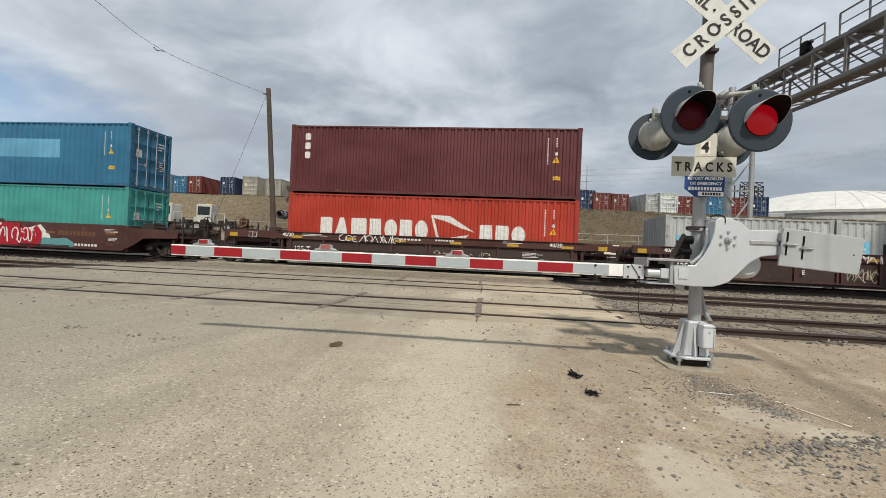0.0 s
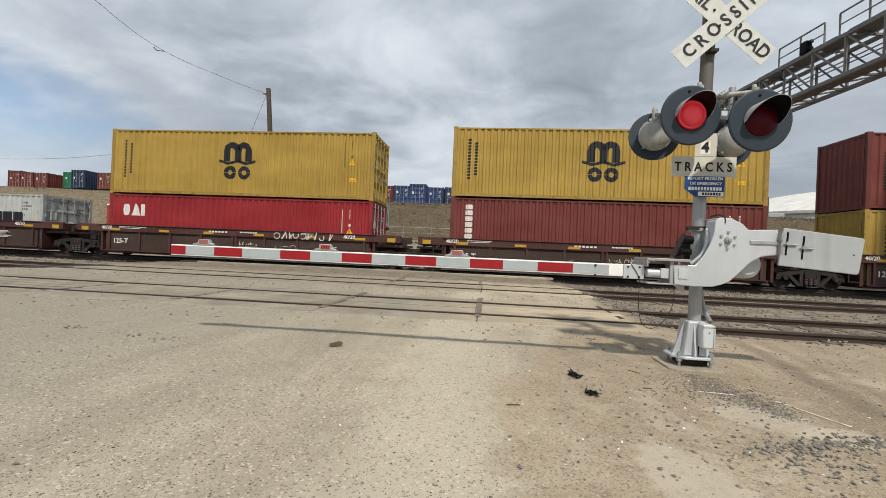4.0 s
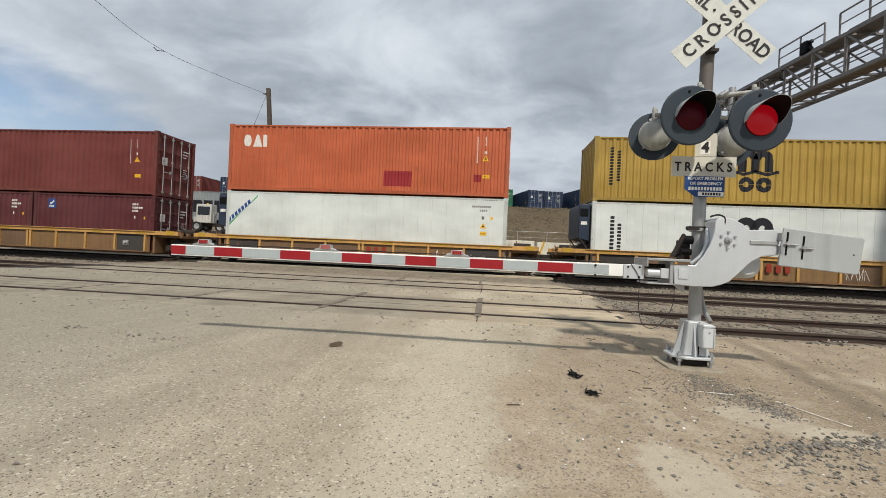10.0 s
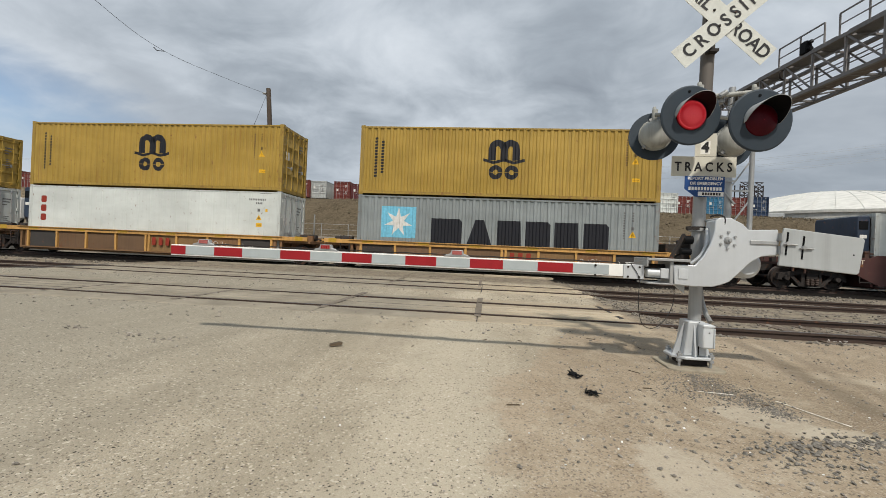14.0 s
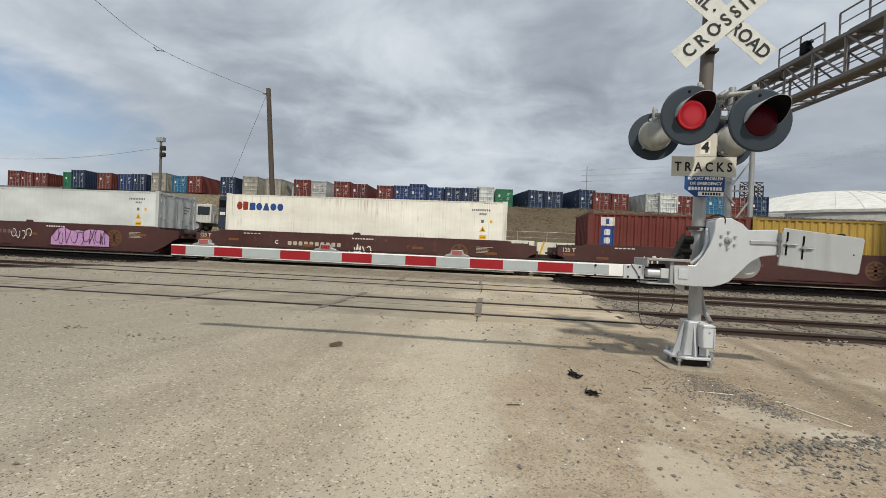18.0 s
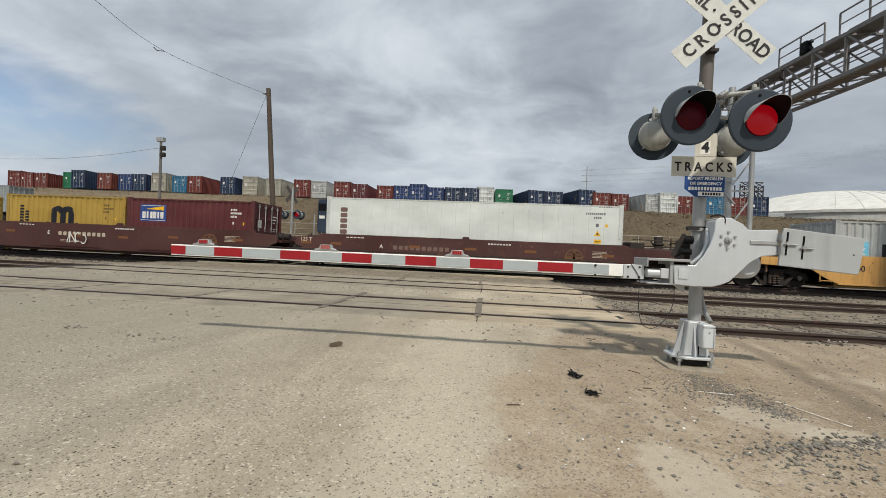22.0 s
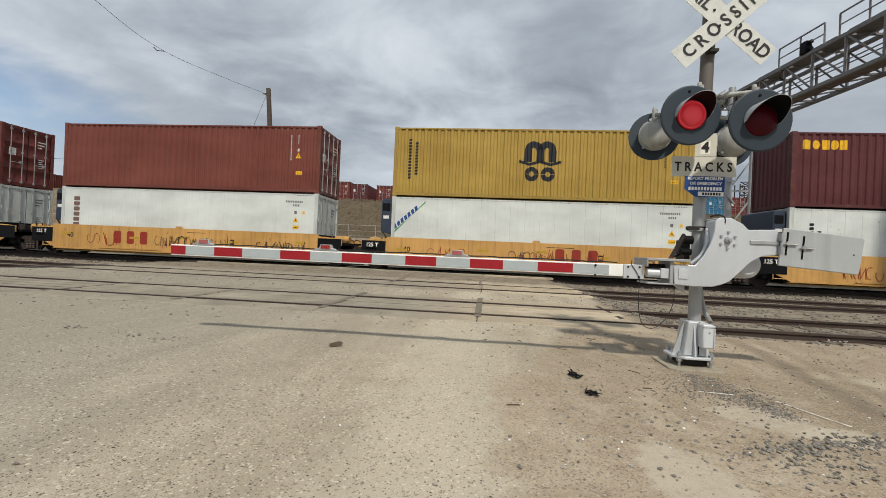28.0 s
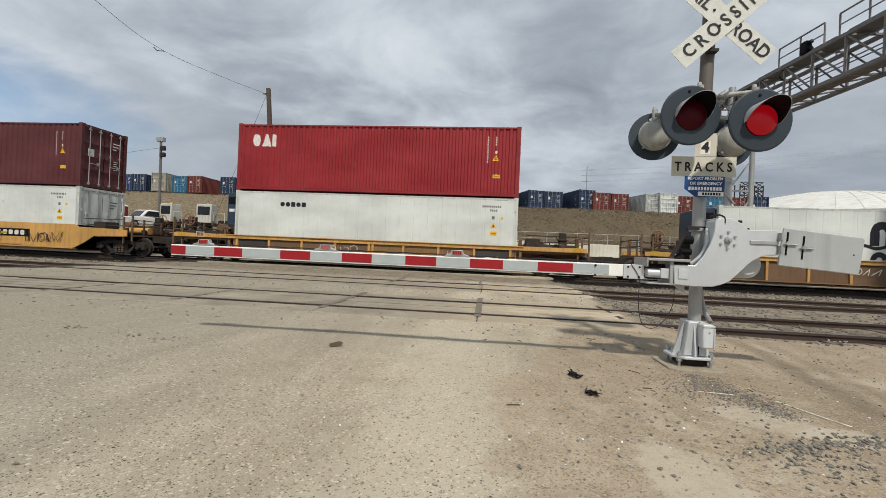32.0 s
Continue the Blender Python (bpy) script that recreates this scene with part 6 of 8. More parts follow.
    # crossbuck
    for k, (rot, left, right) in enumerate(((42, "CROS", "SING"), (-42, "RAIL", "ROAD"))):
        y = -0.135 - 0.012 * (1 - k)
        b = part("crossbuck_board", Shape().box(-0.56, 0.56, 0.0, 0.004, -0.102, 0.102), M_BOARD, sg, "weathered white crossbuck board with black letters", pose(0.11 - 0.045 * k, y, 3.23 + 0.03 * k, 0, -rot, 0))
        if k == 0:
            part("lettering", text_mesh("C R O S S I N G", 0.158, M_SIGNINK, 0.004), None, b, at=pose(0.012, -0.003, 0.0) @ Matrix.Diagonal((0.93, 1, 1.04, 1)))
        else:
            part("lettering", text_mesh("RAIL", 0.160, M_SIGNINK, 0.004), None, b, at=pose(-0.30, -0.003, 0))
            part("lettering", text_mesh("ROAD", 0.160, M_SIGNINK, 0.004), None, b, at=pose(0.335, -0.003, 0) @ Matrix.Diagonal((0.92, 1, 1.06, 1)))
        for bx in (-0.09, 0.09):
            part("bolt", Shape().lathe([(0.0, -0.012), (0.009, -0.012), (0.012, 0.0)], 10), M_STEEL, b, at=pose(bx, 0, 0.0))
    part("crossbuck_bracket", Shape().box(-0.03, 0.06, -0.125, -0.05, 2.95, 2.975), M_STEEL, sg)
    part("crossbuck_bracket", Shape().box(-0.03, 0.06, -0.125, -0.05, 3.24, 3.28), M_STEEL, sg)
    # number of tracks
    s4 = part("tracks_sign", Shape().box(-0.308, 0.262, -0.105, -0.100, 1.785, 1.972), M_SIGN, sg, "yellowed white plate with black TRACKS lettering")
    part("lettering", text_mesh("T R A C K S", 0.112, M_SIGNINK, 0.003), None, s4, at=pose(-0.028, -0.1075, 1.872) @ Matrix.Diagonal((0.89, 1, 1.06, 1)))
    s5 = part("number_sign", Shape().box(-0.105, 0.085, -0.105, -0.100, 1.975, 2.19), M_SIGN, sg, "yellowed plate with the number 4")
    part("number_patch", Shape().box(-0.058, 0.028, -0.1065, -0.1045, 1.995, 2.115), M_WHITE, s5)
    part("lettering", text_mesh("4", 0.130, M_SIGNINK, 0.006), None, s5, at=pose(-0.016, -0.109, 2.055))
    bl = [(-0.195, 1.785), (0.155, 1.785), (0.155, 1.595), (-0.10, 1.595), (-0.195, 1.665)]
    s6 = part("emergency_sign", Shape().plate([(x, z) for x, z in bl], -0.128, -0.124), M_BLUE, sg, "blue emergency notice with white lettering")
    part("lettering", text_mesh("REPORT PROBLEM", 0.038, M_WHITE, 0.001), None, s6, at=pose(-0.015, -0.130, 1.763))
    part("lettering", text_mesh("OR EMERGENCY", 0.038, M_WHITE, 0.001), None, s6, at=pose(-0.01, -0.130, 1.717))
    bars = Shape()
    for i in range(11):
        bars.box(-0.16 + 0.027 * i, -0.16 + 0.027 * i + 0.019, -0.1305, -0.1285, 1.655, 1.685)
    tagged(part("number_bars", bars, M_WHITE, s6), kind="stuff")
    pl = part("white_plate", Shape().box(-0.075, 0.148, -0.131, -0.1285, 1.602, 1.642), M_WHITE, s6)
    bars = Shape()
    for i in range(7):
        bars.box(-0.04 + 0.024 * i, -0.04 + 0.024 * i + 0.016, -0.133, -0.1312, 1.610, 1.634)
    tagged(part("number_bars", bars, M_SIGNINK, pl), kind="stuff")
    # lamps on their cross arms
    part("cross_arm", pipe_run([(-0.30, -0.24, 2.545), (-0.02, -0.20, 2.50), (0.30, -0.28, 2.51)], 0.020, 12), M_HOUSING, sg, "painted pipe arm")
    part("arm_clamp", Shape().tube((0.03, -0.22, 2.49), (0.09, -0.235, 2.53), 0.026, 12).box(-0.09, 0.09, -0.20, 0.08, 2.44, 2.52), M_GALV, sg, bevel=0.01)
    part("rear_arm", pipe_run([(-0.32, 0.33, 2.50), (0.0, 0.22, 2.47), (0.45, 0.28, 2.45)], 0.020, 12), M_HOUSING, sg)
    lamp_head(sg, pose(1.700 - MAST_X, 3.85 - MAST_Y, 2.257, 5, 0, 4), 0, True)
    lamp_head(sg, pose(2.190 - MAST_X, 3.72 - MAST_Y, 2.178, 5, 0, 3), 1, False)
    lamp_head(sg, pose(1.722 - MAST_X, 4.72 - MAST_Y, 2.312, 0, 0, 172), None, False, back=True)
    lamp_head(sg, pose(2.42 - MAST_X, 4.62 - MAST_Y, 2.235, 0, 0, 186), None, False, back=True)
    for x, y, z in ((1.81, 3.93, 2.47), (2.19, 3.80, 2.40), (1.70, 4.66, 2.50), (2.42, 4.58, 2.44)):
        part("lamp_hanger", Shape().tube((x - MAST_X, y - MAST_Y, z - 0.06), (x - MAST_X, y - MAST_Y, z + 0.08), 0.028, 12).tube((x - MAST_X, y - MAST_Y, z + 0.05), (x - MAST_X, y - MAST_Y + 0.02, z + 0.11), 0.018, 10), M_HOUSING, sg)
    return sg


def build_gate():
    """The gate mechanism on the mast, its lowered arm and counterweight."""
    g = thing("crossing_gate", "lowered red and grey striped gate arm with silver counterweight", "crossing gate", pose(0, 0, 0))
    cast = [(1.985, 1.36), (2.02, 1.39), (2.11, 1.39), (2.21, 1.34), (2.26, 1.29), (2.50, 1.30), (2.51, 1.08), (2.37, 1.06), (2.28, 1.00), (2.17, 0.88), (2.12, 0.83), (2.06, 0.80), (1.98, 0.775), (1.82, 0.77), (1.66, 0.78), (1.65, 0.96), (1.83, 0.96), (1.90, 1.05), (1.95, 1.15), (1.98, 1.26)]
    ca = part("side_casting", Shape().plate(cast, 3.93, 3.955), M_ALU, g, "silver-painted side casting", bevel=0.008)
    part("side_casting", Shape().plate([(max(x, 2.08 - 0.4 * max(0.0, 1.0 - z)), z) for x, z in cast], 4.50, 4.525), M_ALU, g, bevel=0.008)
    part("mechanism_case", Shape().plate([(1.985, 0.98), (2.20, 0.98), (2.22, 1.28), (2.12, 1.375), (2.01, 1.375)], 3.955, 4.16), M_ALU, g, bevel=0.02)
    part("case_top", Shape().box(2.03, 2.14, 3.96, 4.30, 1.375, 1.392), M_ALU, g, bevel=0.008)
    # grey strip on the casting: the shade of its recessed slot put in colour
    part("raised_web", Shape().box(2.27, 2.50, 3.918, 3.932, 1.165, 1.20), M_GALV, ca, bevel=0.005)
    part("maker_plate", Shape().box(1.69, 1.77, 3.922, 3.931, 0.835, 0.925), M_ALU, ca, bevel=0.003)
    for i in range(6):
        a = radians(60 * i + 28)
        part("bolt", Shape().lathe([(0.0, -0.016), (0.010, -0.016), (0.013, 0.0)], 8), M_GALV, ca, at=pose(2.09 + 0.066 * math.cos(a), 3.93, 1.19 + 0.072 * math.sin(a)))
    hub = part("pivot_hub", Shape().lathe([(0.0, -0.045), (0.012, -0.045), (0.014, -0.028), (0.024, -0.026), (0.030, -0.006), (0.034, 0.0)], 20), M_GALV, ca, at=pose(2.09, 3.93, 1.19))
    part("cable_loop", pipe_run(curve_points([(2.06, 3.94, 1.30), (2.06, 3.935, 1.385), (2.02, 3.96, 1.415), (1.97, 4.0, 1.40)]), 0.008, 8), M_RUBBER, g)
    part("gear_case", Shape().lathe([(0.0, -0.2), (0.09, -0.2), (0.125, -0.17), (0.13, -0.1), (0.13, 0.2), (0.0, 0.2)], 28), M_ALU, g, "rounded silver gear case", pose(2.34, 4.26, 0.985))
    # counterweight plates
    cw = [(2.515, 1.315), (3.135, 1.250), (3.15, 1.235), (3.115, 0.955), (3.095, 0.940), (2.480, 0.990)]
    w = part("counterweight", Shape().plate(cw, 3.885, 3.905), M_WEIGHT, g, "grey counterweight plate with two slots", bevel=0.006)
    for x, z in ((2.54, 1.18), (2.668, 1.15)):
        part("slot", Shape().box(x - 0.0065, x + 0.0065, 3.880, 3.886, z - 0.10, z + 0.10), M_BLACK, w, at=Matrix.Translation((x, 0, z)) @ Matrix.Rotation(radians(4), 4, "Y") @ Matrix.Translation((-x, 0, -z)))
        part("stud", Shape().tube((x - 0.03, 3.872, z - 0.005), (x + 0.075, 3.872, z - 0.007), 0.007, 8).lathe([(0.0, 3.862), (0.016, 3.862), (0.018, 3.882)], 8, (x, 0, z)), M_GALV, w)
    part("hole", Shape().lathe([(0.0, 3.883), (0.007, 3.883)], 10, (3.065, 0, 1.105)), M_BLACK, w)
    part("hanger", Shape().box(2.495, 2.512, 3.88, 3.93, 1.09, 1.16).box(2.495, 2.512, 3.88, 3.93, 1.20, 1.27), M_GALV, g)
    # drive box and cables behind the casting
    part("drive_box", Shape().box(1.88, 1.97, 4.34, 4.46, 0.98, 1.20), M_STEEL, g, bevel=0.012)
    part("drive_motor", Shape().tube((1.80, 4.12, 1.19), (1.88, 4.12, 1.19), 0.04, 16).tube((1.79, 4.14, 1.08), (1.88, 4.14, 1.08), 0.03, 14), M_BLACK, g)
    part("clamp_band", Shape().tube((1.99, 4.25, 1.285), (1.99, 4.25, 1.325), 0.068, 20).bar((1.86, 4.19, 1.305), (2.10, 4.19, 1.305), 0.03).tube((1.88, 4.17, 1.305), (1.88, 4.21, 1.305), 0.022, 10), M_STEEL, g)
    part("flex_conduit", pipe_run(curve_points([(2.035, 4.05, 1.32), (2.035, 4.03, 1.20), (2.00, 4.03, 1.08), (1.92, 4.05, 0.96)]), 0.024, 12), M_GALV, g)
    part("flex_conduit", pipe_run(curve_points([(2.0, 4.10, 1.30), (1.985, 4.06, 1.18), (1.94, 4.06, 1.06), (1.86, 4.08, 0.97)]), 0.016, 10), M_ALU, g)
    part("strut", Shape().bar((1.66, 4.05, 0.99), (1.80, 4.10, 1.24), 0.025).bar((1.70, 4.25, 0.99), (1.92, 4.25, 1.10), 0.02), M_STEEL, g)
    part("arm_bracket", Shape().box(1.41, 1.78, 3.90, 4.24, 0.985, 1.010).box(1.41, 1.425, 3.90, 4.24, 0.93, 0.985).box(1.43, 1.66, 3.93, 4.2, 0.775, 0.79).box(1.62, 1.65, 3.93, 4.2, 0.79, 0.985), M_GALV, g, "open grey steel arm bracket", bevel=0.004)
    part("bracket_spring", Shape().tube((1.46, 4.06, 0.925), (1.62, 4.06, 0.925), 0.032, 14).tube((1.46, 4.06, 0.85), (1.62, 4.06, 0.85), 0.032, 14), M_STEEL, g)
    part("arm_socket", Shape().tube((1.44, 4.0, 0.875), (1.58, 4.0, 0.875), 0.042, 16).box(1.55, 1.66, 3.95, 4.06, 0.83, 0.92), M_ALU, g, bevel=0.005)
    part("gusset", Shape().plate([(1.70, 0.775), (1.80, 0.775), (1.80, 0.70)], 4.05, 4.07), M_ALU, g)
    # the arm
    sheath = part("arm", Shape().box(-3.215, 1.40, 3.985, 4.035, 0.829, 0.940), M_WHITE, g, "long white gate arm", bevel=0.004)
    edge = [-3.21, -3.05, -2.74, -2.44, -2.04, -1.73, -1.41, -1.11, -0.78, -0.48, -0.16, 0.15, 0.47, 0.79, 1.11]
    for i, (a, b) in enumerate(zip(edge, edge[1:])):
        part("stripe", Shape().box(a, b, 3.980, 3.986, 0.842, 0.928), M_ARMRED if i % 2 == 0 else M_ARMGREY, sheath, "red reflective stripe" if i % 2 == 0 else "grey reflective stripe")
    part("butt_plate", Shape().box(1.235, 1.415, 3.974, 3.984, 0.812, 0.943), M_ALU, sheath, bevel=0.004)
    for x, z in ((1.275, 0.92), (1.275, 0.83), (1.375, 0.92), (1.375, 0.83), (0.99, 0.92), (0.99, 0.83)):
        part("bolt", Shape().lathe([(0.0, 3.966), (0.009, 3.966), (0.011, 3.976)], 8, (x, 0, z)), M_STEEL, sheath)
    for k, x in enumerate((-2.86, -1.58, -0.285)):
        lp = part("arm_lamp", Shape().plate([(-0.125, 0.0), (0.125, 0.0), (0.105, 0.018), (0.065, 0.028), (0.052, 0.062), (-0.052, 0.062), (-0.065, 0.028), (-0.105, 0.018)], -0.02, 0.03), M_GALV, sheath, "small grey gate lamp", pose(x, 4.0, 0.941), bevel=0.004)
        part("lamp_lens", Shape().box(-0.045, 0.045, -0.027, -0.019, 0.020, 0.056), plain("pale_red_lens", (0.34, 0.10, 0.09), 0.25), lp)
        bars = Shape()
        for i in range(5):
            bars.box(-0.040 + 0.017 * i, -0.030 + 0.017 * i, -0.006, 0.0, 0.024, 0.052)
        lit = part("lit_insert", bars, M_LIT, lp, "glowing red lamp bars")
        tagged(lit, kind="stuff")
        FLASHERS.append((lit, pose(0, 0.015, 0), pose(0, -0.025, 0), (1, 0, 1)[k]))
    wire = Shape()
    prev = None
    for i in range(60):
        q = Vector((-2.75 + i * 0.0667, 3.995, 0.952 + 0.006 * abs(math.sin(i * 0.8))))
        if prev:
            wire.tube(prev, q, 0.006, 6)
        prev = q
    part("arm_wire", wire, M_STEEL, sheath)
    part("hanging_cable", pipe_run(curve_points([(1.30, 3.97, 0.945), (1.37, 3.965, 0.82), (1.375, 3.97, 0.60), (1.42, 4.0, 0.42), (1.52, 4.03, 0.365), (1.64, 4.06, 0.44), (1.72, 4.08, 0.60), (1.73, 4.10, 0.78)], 8), 0.0032, 8), M_RUBBER, g)
    return g


build_signal()
build_gate()

# ---------------------------------------------------------------- signal bridge
def build_bridge():
    br = thing("signal_bridge", "grey steel lattice signal bridge with walkway and handrails over the tracks", "signal bridge", Matrix.Translation(EYE) @ Matrix.Scale(1.25, 4) @ Matrix.Translation((-EYE[0], -EYE[1], -EYE[2])))

    def at(y, side, z):
        return Vector((12.6 + (19.0 - y) * 0.11 + side, y, z))
    lo, hi, w = 7.80, 9.22, 0.62
    ends = (24.2, -1.0)
    for side in (-w, w):
        for z, th in ((lo, 0.13), (hi, 0.13)):
            part("chord", Shape().bar(at(ends[0], side, z), at(ends[1], side, z), th), M_BRIDGE, br)
        n = 19
        for i in range(n):
            a = ends[0] + (ends[1] - ends[0]) * i / n
            b = ends[0] + (ends[1] - ends[0]) * (i + 1) / n
            part("upright", Shape().bar(at(a, side, lo), at(a, side, hi), 0.07), M_BRIDGE, br)
            part("diagonal", Shape().bar(at(a, side, hi), at(b, side, lo), 0.055), M_BRIDGE, br)
        part("mid_rail", Shape().bar(at(ends[0], side, lo + 0.50), at(ends[1], side, lo + 0.50), 0.035).bar(at(ends[0], side, lo + 0.98), at(ends[1], side, lo + 0.98), 0.035), M_BRIDGE, br)
    n = 19
    for i in range(n + 1):
        a = ends[0] + (ends[1] - ends[0]) * i / n
        for z in (lo, hi):
            part("cross_strut", Shape().bar(at(a, -w, z), at(a, w, z), 0.07), M_BRIDGE, br)
        if i < n:
            b = ends[0] + (ends[1] - ends[0]) * (i + 1) / n
            part("plan_brace", Shape().bar(at(a, -w, lo), at(b, w, lo), 0.05), M_BRIDGE, br)
    deck = part("walkway", Shape().add([at(ends[0], -0.30, hi + 0.08), at(ends[1], -0.30, hi + 0.08), at(ends[1], 0.30, hi + 0.08), at(ends[0], 0.30, hi + 0.08), at(ends[0], -0.30, hi + 0.12), at(ends[1], -0.30, hi + 0.12), at(ends[1], 0.30, hi + 0.12), at(ends[0], 0.30, hi + 0.12)],
                                      [(0, 1, 2, 3), (7, 6, 5, 4), (0, 4, 5, 1), (1, 5, 6, 2), (2, 6, 7, 3), (3, 7, 4, 0)]), M_BRIDGE, br, "grated walkway")
    part("lower_grating", Shape().add([at(23.5, -w + 0.1, lo - 0.02), at(ends[1], -w + 0.1, lo - 0.02), at(ends[1], 0.0, lo - 0.02), at(23.5, 0.0, lo - 0.02), at(23.5, -w + 0.1, lo + 0.02), at(ends[1], -w + 0.1, lo + 0.02), at(ends[1], 0.0, lo + 0.02), at(23.5, 0.0, lo + 0.02)],
                                      [(0, 1, 2, 3), (7, 6, 5, 4), (0, 4, 5, 1), (1, 5, 6, 2), (2, 6, 7, 3), (3, 7, 4, 0)]), painted("brown_grating", (0.15, 0.125, 0.108), 0.8, 0.3, 0.1), br)
    for side, runs in ((-w - 0.04, ((19.15, 17.05), (16.45, 8.0), (7.6, 0.0))), (w + 0.04, ((22.2, 18.1), (17.6, 8.0), (7.6, 0.0)))):
        for far, near in runs:
            n = max(2, round((far - near) / 1.1))
            for k in range(n + 1):
                y = far + (near - far) * k / n
                part("rail_post", Shape().bar(at(y, side, hi), at(y, side, hi + 0.86), 0.045), M_BRIDGE, br)
            part("handrail", Shape().bar(at(far, side, hi + 0.86), at(near, side, hi + 0.86), 0.045).bar(at(far, side, hi + 0.45), at(near, side, hi + 0.45), 0.035), M_BRIDGE, br)
    head = part("signal_head", Shape().box(-0.13, 0.13, -0.16, 0.16, 0.0, 0.50), M_BLACK, br, "dark signal head", pose(12.10, 17.9, hi + 0.06, 0, 0, 6), bevel=0.05)
    part("signal_hood", Shape().tube((0.0, -0.26, 0.40), (0.0, -0.14, 0.40), 0.08, 12).tube((0.0, -0.26, 0.15), (0.0, -0.14, 0.15), 0.08, 12), M_BLACK, head)
    part("bracket_hook", pipe_run(curve_points([(11.95, 18.9, 8.7), (11.80, 18.85, 8.75), (11.75, 18.8, 8.95), (11.88, 18.8, 9.05)]), 0.03, 8), M_STEEL, br)
    # far support: tall tubular post with braces and the near one out of view
    for y in (22.6, -0.4):
        p = at(y, 0, 0)
        for side in (-0.27, 0.80):
            q = at(y, side, 0)
            part("post", Shape().tube((q.x, q.y, ground_height(q.x, q.y) - 0.2), (q.x, q.y, 9.8), 0.16 if side < 0 else 0.12, 16), M_GALV, br, "galvanised tubular post")
        for z in (2.6, 4.6, 6.6):
            part("post_tie", Shape().bar(at(y, -0.27, z), at(y, 0.80, z), 0.08).bar(at(y, -0.27, z), at(y, 0.80, z + 1.6), 0.06), M_GALV, br)
    part("post_arm", Shape().bar((11.2, 22.4, 5.05), (12.1, 22.4, 5.05), 0.08).bar((11.2, 22.4, 5.05), (12.15, 22.4, 3.9), 0.08).bar((11.5, 22.4, 6.2), (12.1, 22.4, 6.7), 0.07), M_GALV, br)
    return br


build_bridge()

# ---------------------------------------------------------------- poles and wires
def build_poles():
    gz = ground_height(-12.7, 24)
    po = thing("utility_pole", "dark leaning wooden utility pole with cables at its top", "utility pole")
    foot, top = Vector((-12.62, 24, gz - 0.3)), Vector((-13.50, 24, 10.22))
    part("pole", Shape().tube(foot, top, 0.17, 18, 0.13), M_WOOD, po)
    part("insulator", Shape().tube(top + Vector((-0.12, -0.05, -0.32)), top + Vector((-0.30, -0.05, -0.30)), 0.06, 10), M_GALV, po)
    part("cable", pipe_run(curve_points([top + Vector((-0.15, 0, -0.3)), (-14.0, 20.5, 9.45), (-14.6, 17.0, 9.25), (-14.9, 14.0, 9.75), (-15.6, 8.0, 11.6)]), 0.008, 6), M_RUBBER, po)
    part("cable_splice", pipe_run([(-14.61, 17.2, 9.26), (-14.62, 16.8, 9.10), (-14.70, 16.7, 9.20)], 0.018, 6), M_RUBBER, po)
    part("guy_wire", pipe_run([top + Vector((-0.05, 0, -0.25)), (-22.0, 31.0, ground_height(-22, 31))], 0.009, 6), M_STEEL, po)
    lp = thing("light_pole", "tall grey yard light pole with floodlights at its top", "light pole")
    z0 = ground_height(-35.4, 42)
    part("pole", Shape().tube((-35.4, 42, z0 - 0.3), (-35.6, 42, 11.7), 0.16, 14, 0.12), M_GREYPOLE, lp)
    part("cap", Shape().box(-36.0, -35.2, 41.8, 42.2, 11.35, 11.8), M_GALV, lp)
    for z in (10.6, 9.9):
        f = part("floodlight", Shape().box(-35.45, -34.95, 41.7, 42.0, z - 0.22, z + 0.25).box(-35.6, -35.4, 41.9, 42.0, z - 0.03, z + 0.03), M_STEEL, lp, bevel=0.03)
    part("cable", pipe_run(curve_points([(-35.6, 42, 10.7), (-44, 43, 9.9), (-54, 44, 9.55), (-70, 46, 9.9)]), 0.022, 6), M_GALV, lp)
    tw = thing("transmission_pole", "distant grey power line pole with three cross arms", "power pole")
    part("pole", Shape().tube((20.3, 92, 6.5), (20.3, 92, 20.0), 0.16, 8, 0.08), M_GALV, tw)
    for z in (19.2, 18.0, 16.8):
        part("cross_arm", Shape().bar((19.1, 92, z), (21.5, 92, z), 0.10), M_GALV, tw)
    wi = thing("power_lines", "thin power lines sagging from the distant pole", "power line")
    for k, (z, dx) in enumerate(((19.2, 1.2), (18.0, 1.2), (16.8, 1.2), (19.2, -1.2), (18.0, -1.2), (16.8, -1.2))):
        part("wire", pipe_run(curve_points([(20.3 + dx, 92, z), (45 + dx, 88, z + 1.2), (75 + dx, 82, z + 4.6), (120 + dx, 74, z + 11.5)]), 0.018, 4), M_GALV, wi)["kind"] = "stuff"


build_poles()


